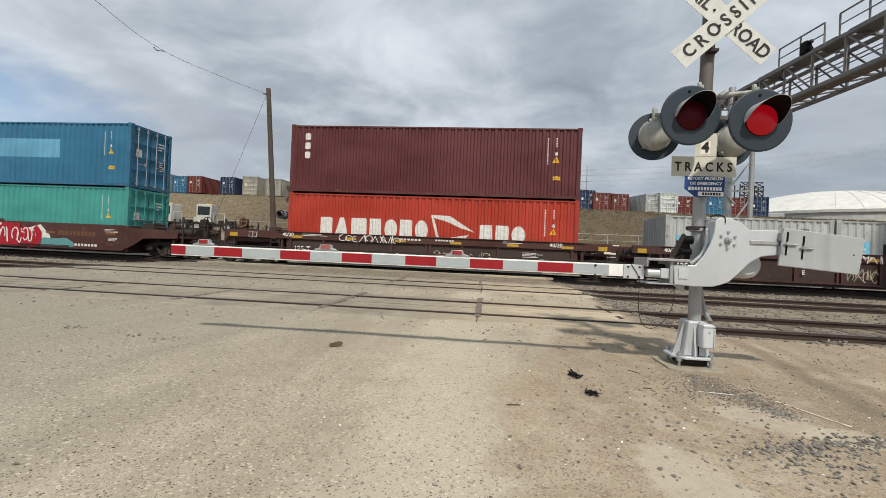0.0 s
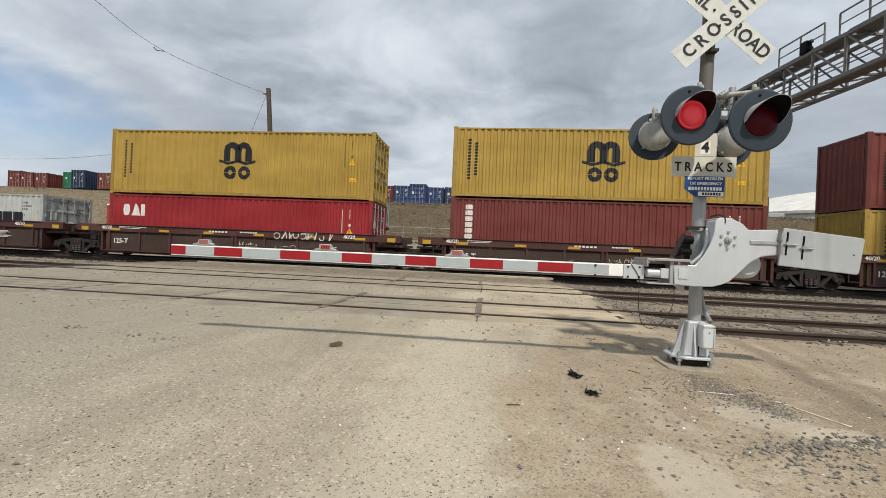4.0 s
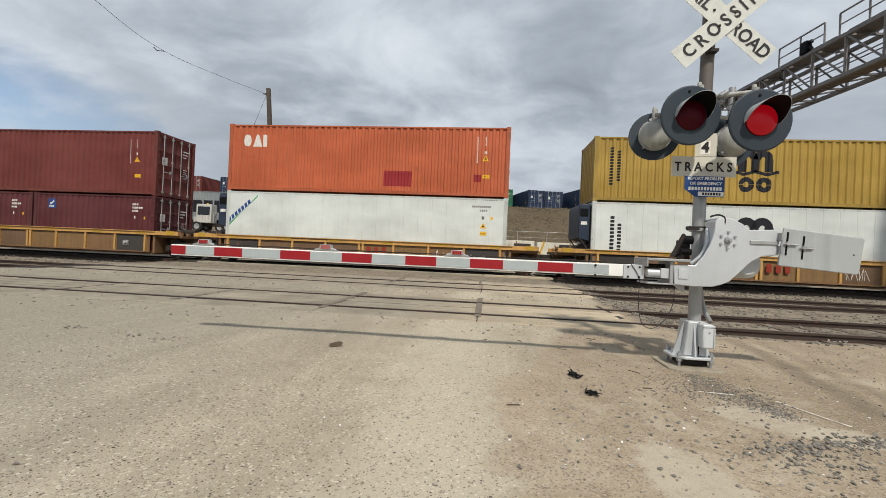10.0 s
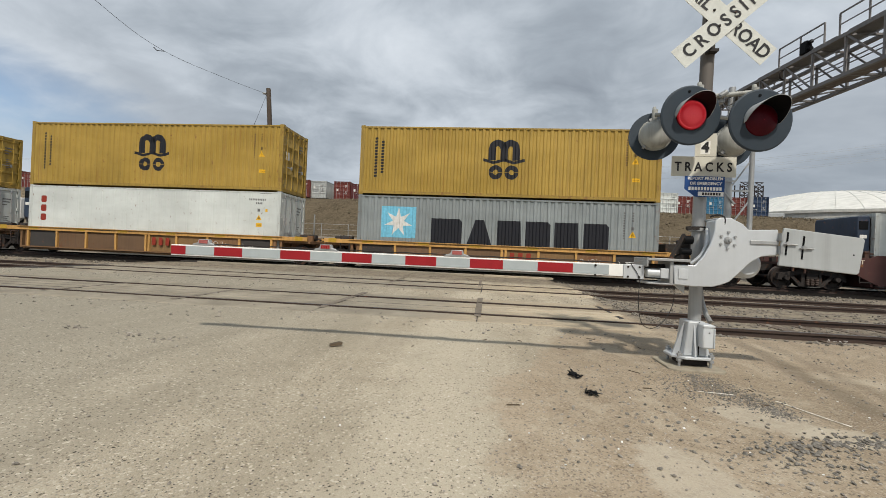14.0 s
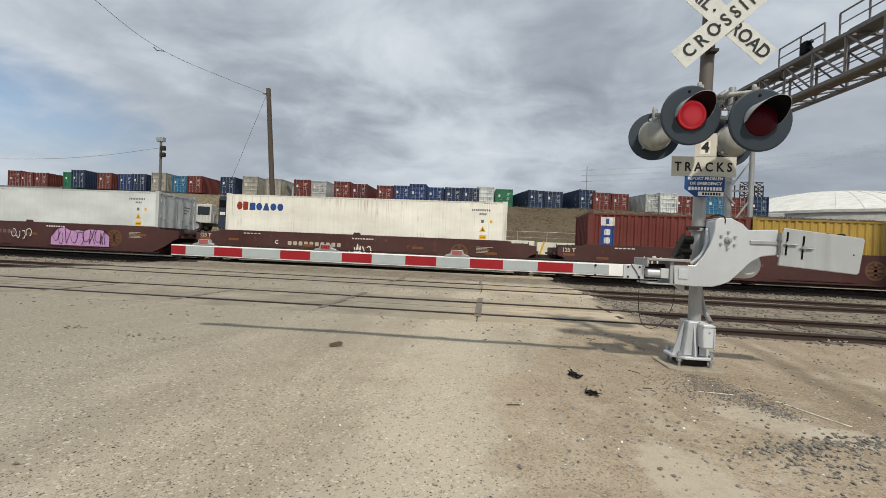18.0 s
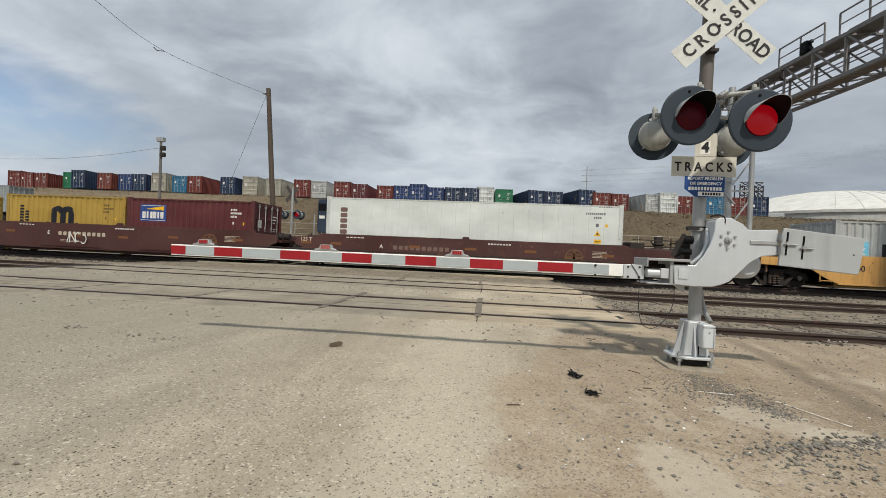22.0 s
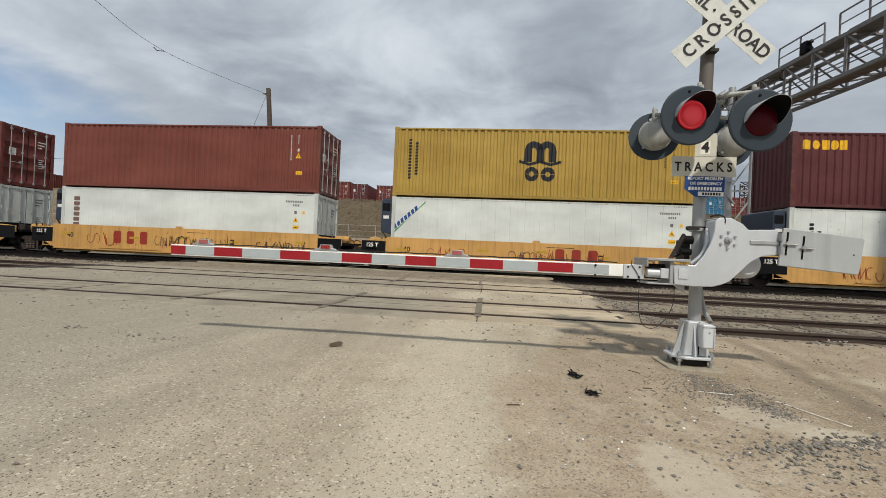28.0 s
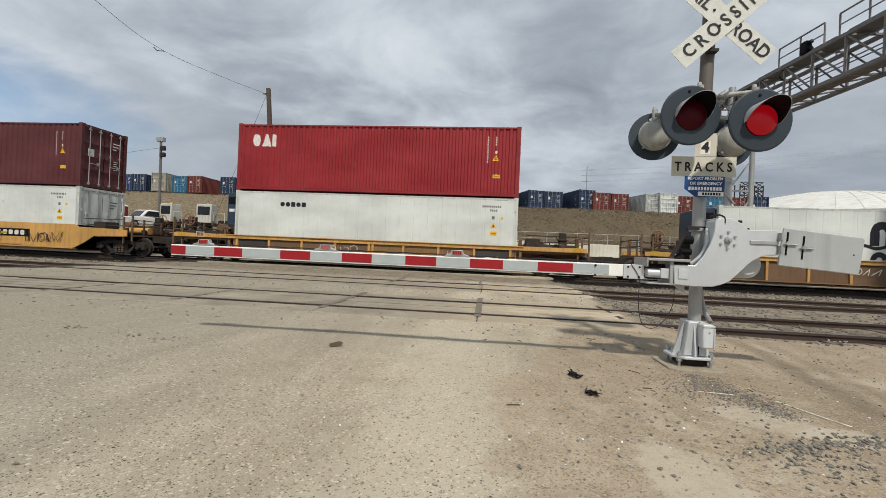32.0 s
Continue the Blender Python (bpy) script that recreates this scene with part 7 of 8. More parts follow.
def build_far_signal():
    fs = thing("crossing_signal", "crossing signal on the far side with crossbuck and red lamps", "crossing signal", pose(-11.2, 23.0, ground_height(-11.2, 23)))
    h = 2.62 - ground_height(-11.2, 23)
    part("mast", Shape().tube((0, 0, 0), (0, 0, h + 1.6), 0.065, 14), M_GALV, fs)
    part("cross_arm", Shape().tube((-0.6, 0, h + 0.2), (0.6, 0, h + 0.2), 0.03, 10), M_GALV, fs)
    for k, rot in enumerate((45, -45)):
        part("crossbuck_board", Shape().box(-0.61, 0.61, 0.10 + 0.012 * k, 0.106 + 0.012 * k, -0.114, 0.114), M_MASTTOP, fs, at=pose(0.05, 0, h + 1.15, 0, 0, 74) @ pose(0, 0, 0, 0, rot, 0))
    for x, ph in ((-0.55, 0), (0.42, 1)):
        d = lamp_head(fs, pose(x, -0.25, h), ph, False)
        lamp_head(fs, pose(x, 0.25, h, 0, 0, 180), None, False, back=True)
    part("base", slab(oct_plate(-0.2, 0.2, -0.2, 0.2, 0.08), 0, 0.12), M_ALU, fs)
    part("whistle_post", Shape().bar((1.15, 0.5, -0.2), (1.15, 0.5, h + 0.1), 0.06), M_GALV, fs)


build_far_signal()

# ---------------------------------------------------------------- container yard on the bank
YARD = [(-78.1, "brown", 0), (-75.2, "brown", 0), (-72.6, "brown", 0), (-68.1, "green", 0), (-66.0, "darkblue", 0), (-61.4, "rustbrown", 0), (-58.4, "navy", 0), (-55.5, "darkblue", 0), (-52.2, "beige", 0), (-49.2, "blue", 0), (-46.2, "brown", 0),
        (-40.8, "darkblue", 0), (-37.6, "beige", 0), (-33.5, "beige", 0), (-29.1, "brown", 0), (-26.7, "palegrey", 0), (-22.9, "brown", 0), (-20.3, "maroon", 0), (-16.6, "brown", 0), (-13.9, "navy", 0), (-11.6, "navy", 0), (-9.1, "navy", 0), (-6.4, "darkblue", 8),
        (-3.9, "darkblue", 12), (-1.8, "white", 10), (0.8, "green", 4), (5.3, "darkblue", 17), (7.8, "darkblue", 6), (12.2, "darkblue", 17), (14.2, "brown", 6), (16.8, "brown", 10), (21.0, "palegrey", 17), (23.0, "white", 6), (25.2, "brown", 4), (29.0, "blue", 4), (31.8, "brown", 2), (34.8, "darkblue", 2)]
YARD_WORDS = {"navy": "dark blue", "darkblue": "deep navy blue", "brown": "red-brown", "rustbrown": "rust-brown", "beige": "pale beige", "palegrey": "pale grey", "blue": "bright blue", "maroon": "maroon", "white": "white", "green": "green"}


def build_yard():
    for i, (x, col, turn) in enumerate(YARD):
        y = 60.0 + (0.6 if i % 3 == 0 else 0.0)
        xc = x + 1.22
        low = 0.55 if i in (16, 22) else 0.0
        z = ground_height(xc, y) + 0.02 - low + (0.35 if -70 < x < -26 else 0.0)
        z = max(z, ground_height(xc, y) - 0.0)
        container(12.192, STD if i % 4 else HC, "dry", col, ["codes"], "distant %s container standing on the bank, doors outward" % YARD_WORDS[col], pose(xc, y, z, 0, 0, -90 + turn) @ pose(-12.192, 0, 0), "containers along the yard")


build_yard()


def build_bank_growth():
    rng = random.Random(21)
    s = Shape()
    for i in range(7000):
        x = rng.uniform(-85, 48)
        y = rng.choice((rng.uniform(45.5, 59.5), rng.uniform(55.5, 59.3)))
        z = ground_height(x, y)
        h = rng.uniform(0.05, 0.20)
        for k in range(3 if x > -20 else 1):
            a = rng.uniform(0, 6.28)
            w = rng.uniform(0.03, 0.10)
            dx, dy = math.cos(a) * w, math.sin(a) * w
            lx, ly = rng.uniform(-.2, .2), rng.uniform(-.2, .2)
            s.add([(x - dx, y - dy, z - 0.05), (x + dx, y + dy, z - 0.05), (x + lx, y + ly, z + h)], [(0, 1, 2)])
    me = bpy.data.meshes.new("dry_grass")
    me.from_pydata(s.v, [], s.f)
    me.materials.append(plain("dry_grass", (0.175, 0.143, 0.096), 0.95, 0, 0.4, 1.5))
    tagged(new("dry_grass", me), "dry brown grass and weeds on the bank", "grass", kind="stuff")


build_bank_growth()


def build_fence():
    f = thing("fence", "low grey wire fence along the foot of the bank", "fence")
    post = Shape().tube((0, 0, -0.2), (0, 0, 1.55), 0.035, 8).mesh("post", M_GALV)
    xs = [-60 + 3.0 * i for i in range(37)]
    for x in xs:
        part("post", post, None, f, at=pose(x, 44.0, ground_height(x, 44)))
    for h in (1.5, 0.9, 0.35):
        part("wire", pipe_run([(x, 44.0, ground_height(x, 44) + h) for x in xs], 0.018 if h > 1 else 0.010, 5), M_GALV, f)


build_fence()


def build_dome():
    d = thing("storage_dome", "large white panelled storage dome with a low ring wall", "dome", pose(86.5, 116, 0))
    R, rise, base = 27.5, 7.0, 12.6
    n, k = 40, 7
    rad = (R * R + rise * rise) / (2 * rise)
    prof = []
    for j in range(k + 1):
        r = R * (1 - j / k)
        prof.append((max(r, 0.02), base + math.sqrt(rad * rad - r * r) - (rad - rise)))
    white = painted("dome_white", (0.66, 0.66, 0.62), 0.6, 0.25, 0.0, streak=False)
    s = Shape().lathe(prof, n, (0, 0, 0), "z")
    ob = part("roof", s.mesh("roof", white, False), None, d, "white panelled dome roof")
    part("ring_wall", Shape().lathe([(R + 0.4, base + 0.1), (R + 0.4, base - 0.5), (R, base - 0.5), (R, 5.0)], 64, (0, 0, 0), "z"), painted("dome_wall", (0.50, 0.50, 0.47), 0.7, 0.2, 0.0), d)
    seams = Shape()
    for i in range(n):
        a = 2 * math.pi * i / n
        for (r0, z0), (r1, z1) in zip(prof, prof[1:]):
            seams.bar((r0 * math.cos(a), r0 * math.sin(a), z0 + 0.03), (r1 * math.cos(a), r1 * math.sin(a), z1 + 0.03), 0.10)
    tagged(part("seam", seams, white, d), kind="stuff")
    part("vent", Shape().tube((0, 0, base + rise - 0.1), (0, 0, base + rise + 0.5), 0.5, 12), white, d)
    part("patch", Shape().box(6.0, 9.5, -18.0, -15.5, 0, 0.1), M_GALV, d, at=pose(0, 0, base + 3.9, 14, 0, 0))


build_dome()


def lattice(parent, x, y, z0, z1, w):
    s = Shape()
    for dx in (-w, w):
        for dy in (-w, w):
            s.bar((x + dx, y + dy, z0), (x + dx, y + dy, z1), 0.16)
    z = z0
    while z < z1 - 0.2:
        s.bar((x - w, y - w, z), (x + w, y - w, z + 0.9), 0.12).bar((x + w, y - w, z), (x - w, y - w, z + 0.9), 0.12).bar((x - w, y - w, z + 0.9), (x + w, y - w, z + 0.9), 0.14)
        z += 0.9
    return part("lattice_column", s, M_STEEL, parent)


def build_far_plant():
    p = thing("lattice_towers", "pair of dark steel lattice columns far behind the tracks", "tower")
    lattice(p, 51.3, 92, 6.5, 16.9, 0.95)
    lattice(p, 54.0, 92, 6.5, 16.7, 0.80)
    for x0, w, h, col, lab in ((55.0, 3.3, 2.7, M_GALV, "grey"), (47.0, 4.6, 2.6, M_GALV, "grey"), (51.6, 2.6, 2.9, M_WHITE, "white")):
        t = thing("equipment_cabin", "%s ribbed equipment cabin in the distance" % lab, "cabin", pose(x0, 90, 8.1))
        part("body", Shape().box(0, w, 0, 5.0, 0, h + 0.3), painted("cabin_" + lab, (0.36, 0.38, 0.39) if lab == "grey" else (0.62, 0.62, 0.60), 0.5, 0.3, 0.03), t, bevel=0.15)
        part("window", Shape().box(0.4, w * 0.5, -0.02, 0.02, 1.5, 2.2), M_GLASS, t)
        part("rack", Shape().box(w * 0.6, w - 0.2, -0.05, 0.02, 0.6, 2.2), M_STEEL, t)


build_far_plant()


# ---------------------------------------------------------------- vehicles behind the train
ROAD_WHEELS = []


def wheel_parts(parent, spots, r, w=0.24):
    for x, y in spots:
        t = part("tyre", Shape().lathe([(r * 0.55, -w / 2), (r * 0.95, -w / 2), (r, -w / 2 + 0.04), (r, w / 2 - 0.04), (r * 0.95, w / 2), (r * 0.55, w / 2)], 22), M_RUBBER, parent, at=pose(x, y, r))
        ROAD_WHEELS.append((t, x, y, r, parent))
        part("rim", Shape().lathe([(0.0, -w / 2 + 0.05), (r * 0.30, -w / 2 + 0.02), (r * 0.56, -w / 2 - 0.005)], 18), M_GALV, t)


TRUCK = [(0.0, -11.7), (1.0, -14.3), (6.0, -27.2), (8.5, -33.0), (12.0, -41.6), (17.0, -54.3), (20.5, -60.6), (23.0, -63.7), (27.0, -67.0), (32.0, -70.0)]
ROAD_Z = ground_height(-30, 40.5) + 0.0


def build_truck():
    tk = thing("semi_truck", "white road tractor pulling a container chassis", "truck", pose(TRUCK[0][1], 40.5, ROAD_Z))
    cab = part("tractor_frame", Shape().box(-5.0, 0.6, -0.4, 0.4, 0.60, 0.84), M_STEEL, tk)
    holder = part("fifth_wheel", Shape().box(-0.55, 0.25, -0.45, 0.45, 0.84, 0.95), M_STEEL, tk)
    white = painted("truck_white", (0.74, 0.74, 0.72), 0.35, 0.12, 0.0)
    body = part("cab", Shape().plate([(-4.1, 0.65), (-2.3, 0.65), (-2.3, 2.85), (-3.35, 2.85), (-3.75, 2.6), (-4.1, 1.62)], -1.05, 1.05), white, tk, "white sleeper cab", bevel=0.08)
    part("bonnet", Shape().plate([(-5.7, 0.65), (-4.1, 0.65), (-4.1, 1.62), (-5.45, 1.34), (-5.7, 1.1)], -0.9, 0.9), white, tk, bevel=0.10)
    for y in (-1.058, 1.058):
        part("side_window", Shape().plate([(-3.93, 1.62), (-3.0, 1.62), (-3.0, 2.36), (-3.52, 2.36)], y - 0.012, y + 0.012), M_GLASS, body)
        part("mirror", Shape().box(-4.2, -4.08, y * 1.16 - 0.05, y * 1.16 + 0.05, 1.5, 2.1), M_BLACK, body)
    part("windscreen", Shape().add([(-4.12, -0.9, 1.66), (-4.12, 0.9, 1.66), (-3.79, 0.9, 2.5), (-3.79, -0.9, 2.5)], [(0, 1, 2, 3)]), M_GLASS, body)
    part("bumper", Shape().box(-5.8, -5.62, -1.08, 1.08, 0.40, 0.70), M_GALV, tk, bevel=0.03)
    part("fuel_tank", Shape().tube((-3.6, -0.85, 0.68), (-2.5, -0.85, 0.68), 0.28, 16), M_GALV, tk)
    part("chassis_beam", Shape().box(0.0, 12.2, -0.55, -0.42, 0.95, 1.18).box(0.0, 12.2, 0.42, 0.55, 0.95, 1.18).box(0.0, 0.2, -1.2, 1.2, 1.0, 1.2).box(12.0, 12.2, -1.2, 1.2, 1.0, 1.2), M_STEEL, tk)
    part("landing_leg", Shape().box(2.6, 2.75, -0.7, -0.6, 0.3, 1.0).box(2.6, 2.75, 0.6, 0.7, 0.3, 1.0), M_STEEL, tk)
    wheel_parts(tk, [(-4.9, -0.95), (-4.9, 0.95), (-1.0, -0.95), (-1.0, 0.95), (0.2, -0.95), (0.2, 0.95), (9.9, -0.95), (9.9, 0.95), (11.1, -0.95), (11.1, 0.95)], 0.5, 0.3)
    box = container(12.192, HC, "dry", "grey", ["star40", "codes"], "grey container with star emblem riding on a chassis", pose(TRUCK[0][1], 40.5, ROAD_Z + 1.2), "containers on trucks")
    return tk, box


ROAD_TRUCK, ROAD_BOX = build_truck()


def pickup(at, col, label):
    v = thing("pickup_truck", label, "car", at, "parked vehicles")
    mat = painted("car_" + label.split()[0], col, 0.3, 0.1, 0.0)
    part("body", Shape().plate([(-2.6, 0.42), (2.6, 0.42), (2.65, 1.02), (0.55, 1.06), (-0.9, 1.10), (-2.5, 1.0), (-2.65, 0.75)], -0.95, 0.95), mat, v, bevel=0.08)
    part("cabin", Shape().plate([(-1.1, 1.08), (0.75, 1.08), (0.62, 1.75), (-0.25, 1.78), (-0.55, 1.72)], -0.82, 0.82), mat, v, bevel=0.10)
    for y in (-0.83, 0.83):
        part("side_window", Shape().plate([(-0.82, 1.16), (0.62, 1.16), (0.52, 1.62), (-0.40, 1.64)], y - 0.012, y + 0.012), M_GLASS, v)
    part("windscreen", Shape().add([(-1.09, -0.7, 1.14), (-1.09, 0.7, 1.14), (-0.58, 0.68, 1.68), (-0.58, -0.68, 1.68)], [(0, 1, 2, 3)]), M_GLASS, v)
    part("headlight", Shape().box(-2.66, -2.5, -0.9, -0.6, 0.72, 0.92), M_WHITE, v)
    part("headlight", Shape().box(-2.66, -2.5, 0.6, 0.9, 0.72, 0.92), M_WHITE, v)
    wheel_parts(v, [(-1.65, -0.85), (-1.65, 0.85), (1.65, -0.85), (1.65, 0.85)], 0.38)
    return v


def yard_tractor(at):
    v = thing("yard_tractor", "white boxy terminal tractor with an offset cab", "truck", at, "parked vehicles")
    white = painted("tractor_white", (0.50, 0.50, 0.46), 0.5, 0.45, 0.06)
    part("frame", Shape().box(-2.4, 2.6, -0.5, 0.5, 0.55, 0.85), M_STEEL, v)
    part("bonnet", Shape().box(-2.4, -0.9, -0.1, 1.1, 0.8, 1.5), white, v, bevel=0.05)
    c = part("cab", Shape().box(-1.6, -0.1, -1.1, 0.1, 0.85, 2.75), white, v, bevel=0.06)
    part("window", Shape().box(-1.45, -0.25, -1.115, -1.095, 1.65, 2.5), M_GLASS, c)
    part("windscreen", Shape().box(-1.615, -1.595, -1.0, 0.0, 1.65, 2.5), M_GLASS, c)
    part("beacon", Shape().tube((-0.8, -0.5, 2.75), (-0.8, -0.5, 2.92), 0.09, 10), M_MARKY, c)
    part("hand_rail", Shape().bar((0.1, -1.0, 0.85), (0.1, -1.0, 1.9), 0.05).bar((1.2, -1.0, 0.85), (1.2, -1.0, 1.9), 0.05).bar((0.1, -1.0, 1.9), (1.2, -1.0, 1.9), 0.05), white, v)
    part("boom", Shape().box(0.3, 1.6, -0.45, 0.45, 0.85, 1.15), M_STEEL, v)
    wheel_parts(v, [(-1.5, -0.95), (-1.5, 0.95), (1.5, -0.9), (1.5, 0.9)], 0.5, 0.3)
    return v


def build_parked():
    def on(x, y, rz=0):
        return pose(x, y, ground_height(x, y), 0, 0, rz)
    yard_tractor(on(-24.6, 36.0, 8) @ Matrix.Scale(0.88, 4))
    yard_tractor(on(-28.5, 36.4, -10) @ Matrix.Scale(0.88, 4))
    pickup(on(-31.6, 36.0, 74), (0.72, 0.72, 0.70), "white parked pickup truck facing the tracks")
    cream = painted("cream_concrete", (0.66, 0.64, 0.55), 0.8, 0.3, 0.02)
    for x in (1.55, 3.9, 6.2):
        bl = thing("concrete_barrier", "cream painted concrete barrier block behind the tracks", "barrier", on(x, 24.6, 1), "barrier blocks")
        part("block", Shape().add([(-1.1, -0.3, 0), (1.1, -0.3, 0), (1.1, 0.3, 0), (-1.1, 0.3, 0), (-1.1, -0.16, 1.55), (1.1, -0.16, 1.55), (1.1, 0.16, 1.55), (-1.1, 0.16, 1.55)], [(3, 2, 1, 0), (4, 5, 6, 7), (0, 1, 5, 4), (1, 2, 6, 5), (2, 3, 7, 6), (3, 0, 4, 7)]), cream, bl, bevel=0.03)
        part("lifting_slot", Shape().box(-0.15, 0.15, -0.31, -0.24, 0.0, 0.12), M_BLACK, bl)
    po = thing("marker_post", "slanted yellow marker post by the barrier", "post", on(2.9, 24.1, 0))
    part("post", Shape().tube((-0.25, 0, 0), (0.25, 0, 1.6), 0.05, 10), M_MARKY, po)
    t = thing("portable_toilet", "red portable toilet cabin with a white roof", "toilet", on(-34.6, 36.0, 10))
    red = painted("toilet_red", (0.30, 0.035, 0.030), 0.6, 0.2, 0.0)
    part("cabin", Shape().box(-0.58, 0.58, -0.58, 0.58, 0.1, 2.1), red, t, bevel=0.05)
    part("door", Shape().box(-0.42, 0.42, -0.60, -0.575, 0.2, 1.98), red, t, bevel=0.01)
    part("roof", Shape().lathe([(0.82, 2.08), (0.80, 2.14), (0.5, 2.28), (0.0, 2.32)], 4, (0, 0, 0), "z"), M_WHITE, t, at=pose(0, 0, 0, 0, 0, 45))
    part("skid", Shape().box(-0.6, 0.6, -0.62, 0.62, 0.0, 0.1), M_STEEL, t)


build_parked()


# ---------------------------------------------------------------- small things on the ground
def pebble(rng, r):
    s = Shape()
    base = [(1, 0, 0), (0, 1, 0), (-1, 0, 0), (0, -1, 0), (0, 0, 1), (0, 0, -0.6), (0.7, 0.7, 0.5), (-0.7, 0.6, 0.5), (-0.6, -0.7, 0.55), (0.7, -0.7, 0.5)]
    bm = bmesh.new()
    for v in base:
        bm.verts.new([c * r * rng.uniform(0.7, 1.2) * k for c, k in zip(v, (1.0, 0.85, 0.8))])
    hull = bmesh.ops.convex_hull(bm, input=bm.verts)
    bm.normal_update()
    bm.verts.ensure_lookup_table()
    bm.verts.index_update()
    s.v = [tuple(v.co) for v in bm.verts]
    s.f = [tuple(v.index for v in f.verts) for f in bm.faces]
    bm.free()
    return s


def scatter(name, label, mat, spots, seed, category="stones"):
    """Loose stones: (x, y, radius) spots become one heap."""
    rng = random.Random(seed)
    kinds = [pebble(rng, 1.0) for _ in range(8)]
    s = Shape()
    for x, y, r in spots:
        k = rng.choice(kinds)
        m = pose(x, y, max(ground_height(x, y), -0.2) + r * 0.16, rng.uniform(-25, 25), rng.uniform(-25, 25), rng.uniform(0, 360)) @ Matrix.Scale(r, 4)
        s.add([m @ Vector(v) for v in k.v], k.f)
    me = bpy.data.meshes.new(name)
    me.from_pydata(s.v, [], s.f)
    me.materials.append(mat)
    return tagged(new(name, me), label, category, kind="stuff")


def build_litter():
    rng = random.Random(5)
    var = plain("mixed_stone", (0.27, 0.245, 0.21), 0.9, 0, 0.7, 7)
    # small loose stones over the road and the dirt
    spots = []
    for i in range(2600):
        y = 1.0 + 5.4 * rng.random() ** 1.3
        x = rng.uniform(-1.35, 1.15) * (y + 0.6)
        spots.append((x, y, rng.choice((0.003, 0.004, 0.005, 0.006, 0.008))))
    for i in range(160):
        y = 1.4 + 4.8 * rng.random()
        spots.append((rng.uniform(-1.2, 1.1) * (y + 0.6), y, rng.uniform(0.008, 0.016)))
    for cx, cy in ((-3.6, 4.0), (-3.2, 3.9), (-4.4, 4.1)):
        for i in range(16):
            spots.append((rng.gauss(cx, 0.12), rng.gauss(cy, 0.08), rng.uniform(0.008, 0.020)))
    for i in range(900):
        spots.append((rng.uniform(-14, 2.2), rng.choice((rng.uniform(5.2, 6.5), rng.uniform(8.5, 10.8), rng.uniform(13.0, 16.8))), rng.choice((0.008, 0.012, 0.018, 0.024))))
    for i in range(900):
        y = 1.5 + 4.3 * rng.random()
        spots.append((rng.uniform(0.15, 1.1) * (y + 0.6), y, rng.choice((0.004, 0.006, 0.008, 0.011, 0.014))))
    scatter("loose_stones", "small loose stones scattered on the road", var, spots, 3)
    # grey gravel spilled by the mast and at the road's edge
    g = []
    for i in range(1700):
        t = rng.random() ** 0.8
        wide = 0.05 + 0.09 * math.sin(math.pi * min(1.0, t * 1.1))
        x, y = 1.82 + 0.22 * t + rng.gauss(0, wide), 3.92 - 0.88 * t + rng.gauss(0, wide)
        g.append((x, y, rng.choice((0.003, 0.004, 0.005, 0.006, 0.009))))
    for i in range(260):
        g.append((rng.gauss(1.62, 0.18), rng.gauss(3.55, 0.20), rng.uniform(0.004, 0.011)))
    for i in range(520):
        x = rng.gauss(2.12, 0.34)
        y = 2.42 + 0.36 * (x - 1.5) + rng.gauss(0, 0.07)
        g.append((x, y, rng.choice((0.004, 0.005, 0.007, 0.009, 0.012, 0.016))))
    for i in range(120):
        g.append((rng.gauss(1.75, 0.25), rng.gauss(2.35, 0.12), rng.uniform(0.005, 0.014)))
    for i in range(60):
        g.append((rng.uniform(0.4, 2.2), rng.uniform(2.0, 3.4), rng.uniform(0.005, 0.016)))
    scatter("gravel_spill", "dark grey gravel spilled on the dirt", plain("spilled_gravel", (0.185, 0.172, 0.150), 0.9, 0, 0.6, 40), g, 4, "gravel")
    b = []
    for i in range(5200):
        x = rng.choice((rng.uniform(2.6, 26), rng.uniform(2.6, 12), rng.uniform(-28, -13.6)))
        y = rng.choice((rng.uniform(5.9, 9.3), rng.uniform(9.3, 14.5), rng.uniform(13.5, 15.8)))
        if min(abs(y - r) for r in (6.714, 8.223, 11.139, 12.654)) < 0.10:
            continue
        b.append((x, y, rng.uniform(0.015, 0.042)))
    for i in range(500):
        b.append((rng.gauss(3.0, 0.25), rng.uniform(6.2, 13.2), rng.uniform(0.01, 0.03)))
    scatter("track_ballast", "dusty grey ballast stones between the tracks", M_STONE, b, 6, "ballast")
    scatter("pale_pebbles", "few pale white pebbles on the dirt", M_WHITE, [(rng.uniform(-1.0, 2.8), rng.uniform(1.8, 4.6), rng.uniform(0.004, 0.010)) for _ in range(70)], 8)
    # single things
    wood = plain("weathered_wood", (0.10, 0.075, 0.05), 0.9, 0, 0.3)
    solid("wood_chunk", Shape().plate([(-0.06, -0.012), (0.05, -0.006), (0.065, 0.018), (0.03, 0.024), (-0.055, 0.006)], -0.025, 0.025), wood, "splintered brown wood chunk lying on the road", "wood", pose(-1.46, 4.06, 0.015, 0, 0, 28))
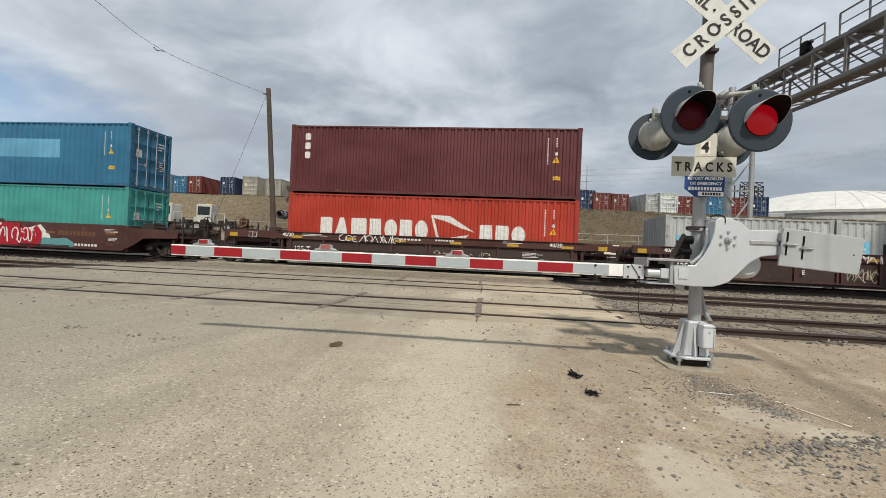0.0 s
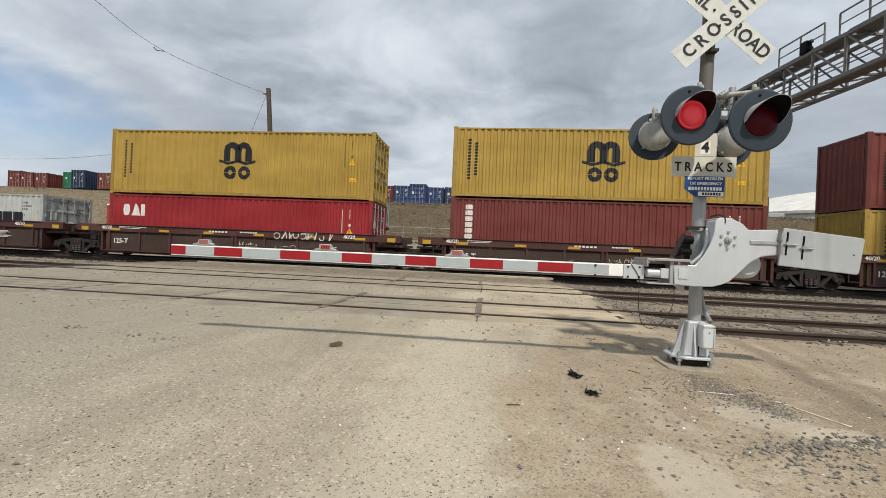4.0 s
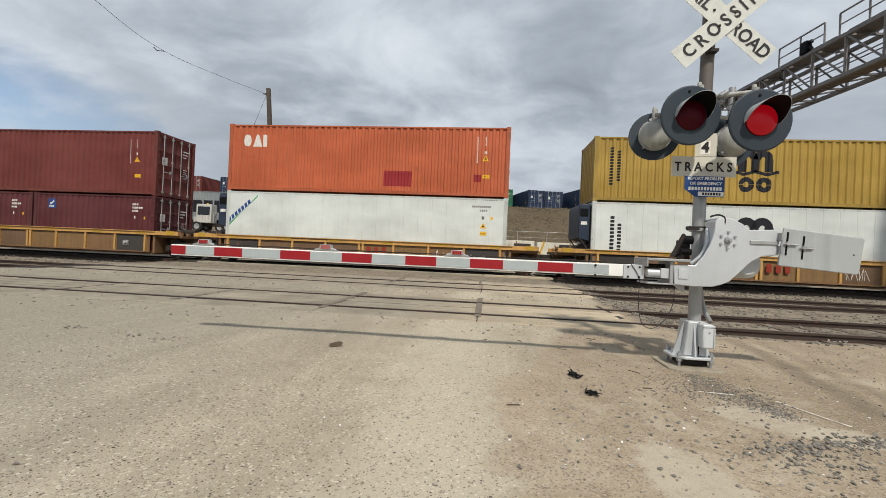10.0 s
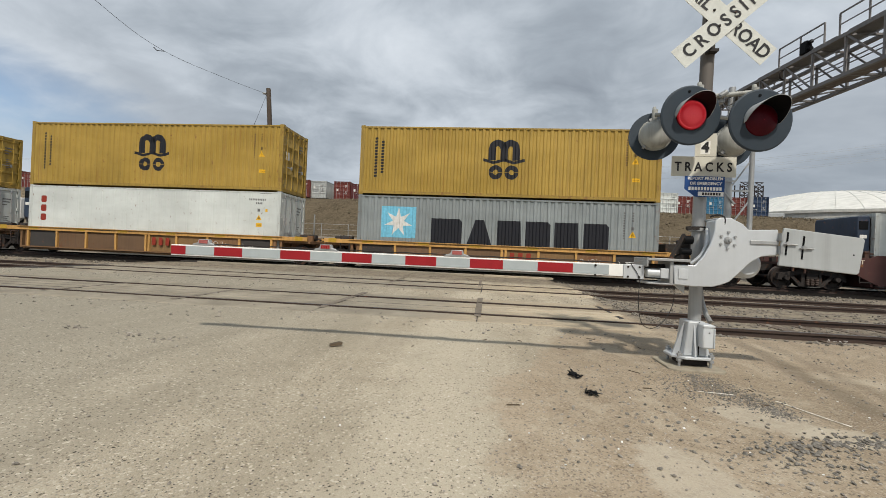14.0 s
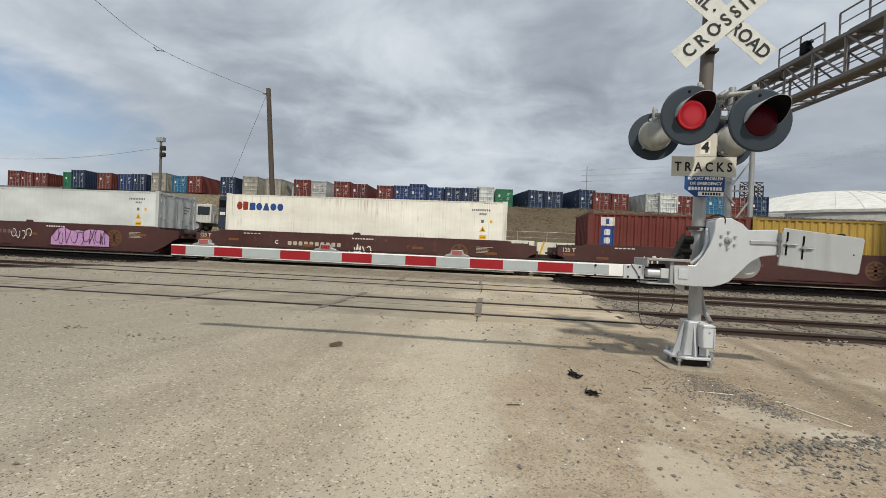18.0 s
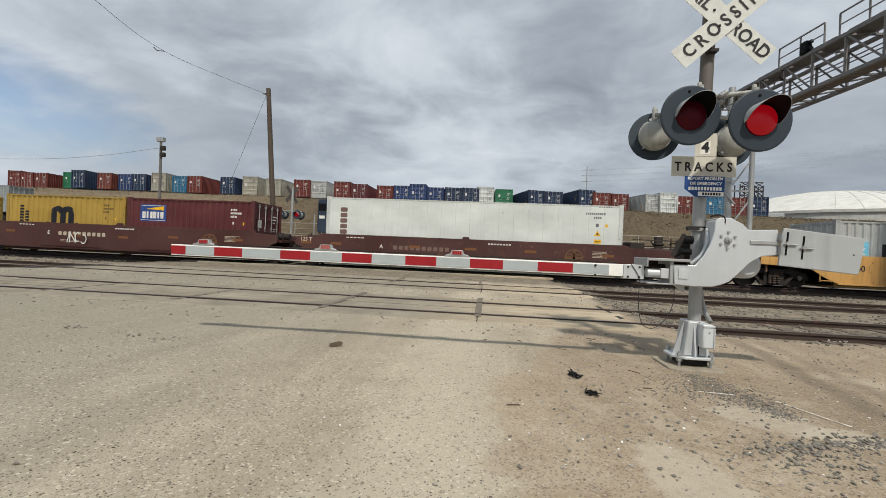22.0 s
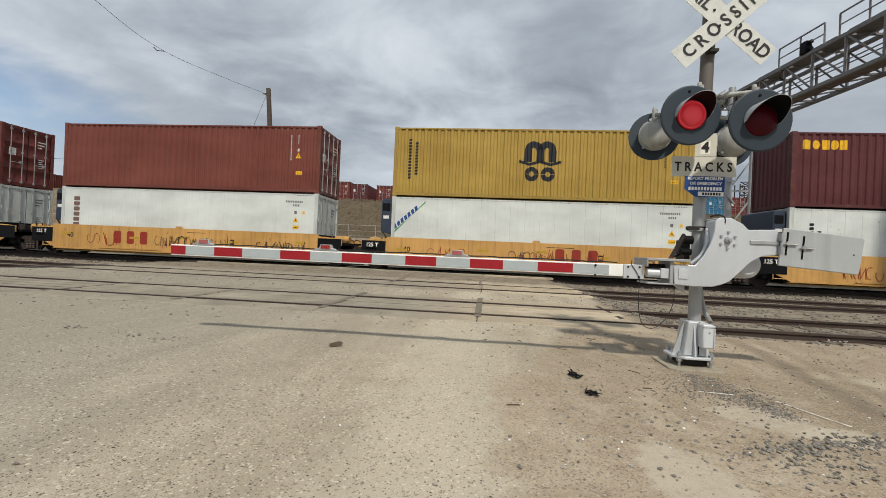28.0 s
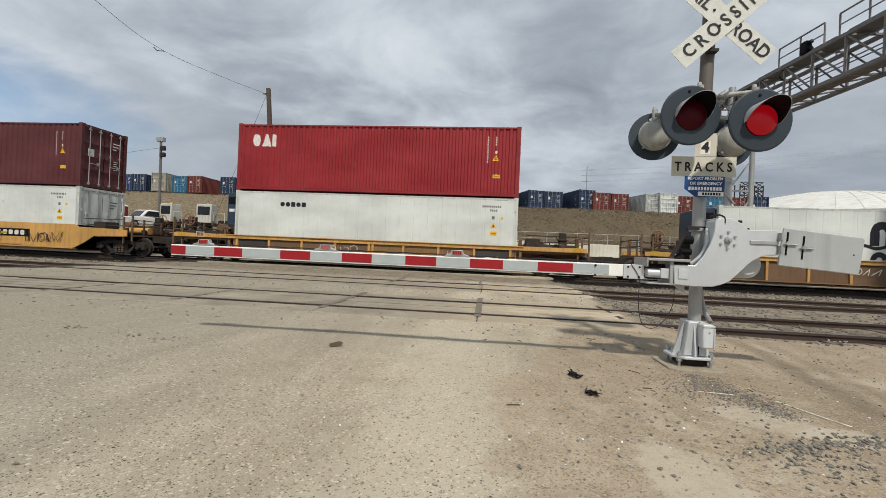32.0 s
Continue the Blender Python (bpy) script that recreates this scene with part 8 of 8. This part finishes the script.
    for x, y, sc, sd in ((0.76, 3.60, 0.85, 1), (0.80, 3.16, 0.7, 2)):
        r2 = random.Random(sd)
        s = Shape()
        for i in range(9):
            a = r2.uniform(0, 6.28)
            c = (r2.gauss(0, 0.03), r2.gauss(0, 0.02), 0.012)
            run = curve_points([(c[0] + r2.gauss(0, 0.025), c[1] + r2.gauss(0, 0.05), r2.uniform(0.006, 0.03)) for _ in range(4)], 4)
            for p0, p1 in zip(run, run[1:]):
                s.bar(p0, p1, r2.uniform(0.008, 0.020), 0.005)
        solid("black_scrap", s, M_BLACK, "crumpled black rubber scrap lying on the dirt", "scrap", pose(x, y, 0.0) @ Matrix.Scale(sc, 4))
    for x0, y0, x1, y1 in ((1.66, 3.46, 1.92, 3.43), (2.17, 3.37, 2.37, 2.96), (-0.95, 3.62, -0.72, 3.60)):
        s = Shape()
        n = 14
        r3 = random.Random(int(x0 * 100))
        d = Vector((x1 - x0, y1 - y0, 0)).normalized()
        side = Vector((-d.y, d.x, 0))
        top, bot = [], []
        for i in range(n + 1):
            p = Vector((x0, y0, 0)).lerp(Vector((x1, y1, 0)), i / n)
            z = ground_height(p.x, p.y) + 0.006
            w = (0.011 if x0 > 0 else 0.004) * r3.uniform(0.45, 1.2)
            top.append((p.x + side.x * w, p.y + side.y * w, z))
            bot.append((p.x - side.x * w, p.y - side.y * w, z))
        s.add(top + bot, [(i, i + 1, n + 2 + i, n + 1 + i) for i in range(n)])
        solid("paint_line", s, plain("faded_line", (0.66, 0.62, 0.54), 0.9, 0, 0.28, 60), "faint white sprayed line on the dirt", "paint mark", kind="structure")
    for i in range(16):
        x, y = rng.uniform(-1.0, 3.2), rng.uniform(2.6, 5.8)
        s = Shape().bar((0, 0, 0.004), (rng.uniform(0.04, 0.12), rng.uniform(-0.03, 0.03), 0.006), 0.006)
        solid("twig", s, wood, "thin dry twig lying on the ground", "twig", pose(x, y, ground_height(x, y), 0, 0, rng.uniform(0, 360)), "twigs")
    # chalked scrawl on the nearest rail
    part_ob = solid("rail_scrawl", strokes([[(0, 0), (0.05, 0.10), (0.10, 0)], [(0.14, 0.05), (0.22, 0.05)], [(0.25, 0.02), (0.29, 0.08), (0.33, 0.02), (0.25, 0.02)], [(0.37, 0.08), (0.45, 0.08), (0.37, 0.0), (0.47, 0.0)]], 0.012), M_MARKW, "white chalk scrawl on the rail's side", "graffiti", pose(4.95, 6.714 - 0.042, -0.118) @ Matrix.Scale(0.62, 4), kind="structure")


build_litter()


# ---------------------------------------------------------------- motion
def motions():
    for ob, x, y, z in ROLLING:
        walk(ob, [(t, pose(x - s, y, z)) for t, s in ROLLED])
    walk(ROAD_TRUCK, [(t, pose(x, 40.5, ROAD_Z)) for t, x in TRUCK])
    walk(ROAD_BOX, [(t, pose(x, 40.5, ROAD_Z + 1.2)) for t, x in TRUCK])
    # wheels turn as they roll, over the stretch where they pass
    times, dist = np.array([t for t, _ in ROLLED]), np.array([d for _, d in ROLLED])
    for w, ax, x in WHEELSETS:
        t0, t1 = np.interp([x - 26.0, x + 24.0], dist, times)
        first, last = int(t0 * FPS), int(t1 * FPS)
        turn = [(k / FPS, -math.degrees(np.interp(k / FPS, times, dist) / 0.42)) for k in range(first, last + 1)]
        rows = [(t, pose(ax, 0, 0.42, 0, a % 360, 0)) for t, a in turn]
        if first > 0:
            rows.insert(0, (0.0, rows[0][1]))
        if last < 32 * FPS:
            rows.append((32.0, rows[-1][1]))
        walk(w, rows)
    tt, tx = np.array([t for t, _ in TRUCK]), np.array([d for _, d in TRUCK])
    for ob, x, y, r, owner in ROAD_WHEELS:
        if owner is ROAD_TRUCK:
            walk(ob, [(k * 0.2, pose(x, y, r, 0, math.degrees(np.interp(k * 0.2, tt, tx) / r) % 360, 0)) for k in range(161)])
    # the paired lamps flash in turn, 1.103 s a round
    turns = [(0.23 + 1.103 * n, 0) for n in range(-1, 30)] + [(0.81 + 1.103 * n, 1) for n in range(-1, 30)]
    turns.sort()
    for ob, dark, lit, phase in FLASHERS:
        rows = []
        for t, who in turns:
            now, before = (lit, dark) if who == phase else (dark, lit)
            if t < 0:
                rows = [(0.0, now)]
            elif 0.1 < t < 31.9:
                k = math.ceil(t * FPS)
                rows += [((k - 1) / FPS, before), (k / FPS, now)]
        rows.append((32.0, rows[-1][1]))
        walk(ob, rows)


motions()
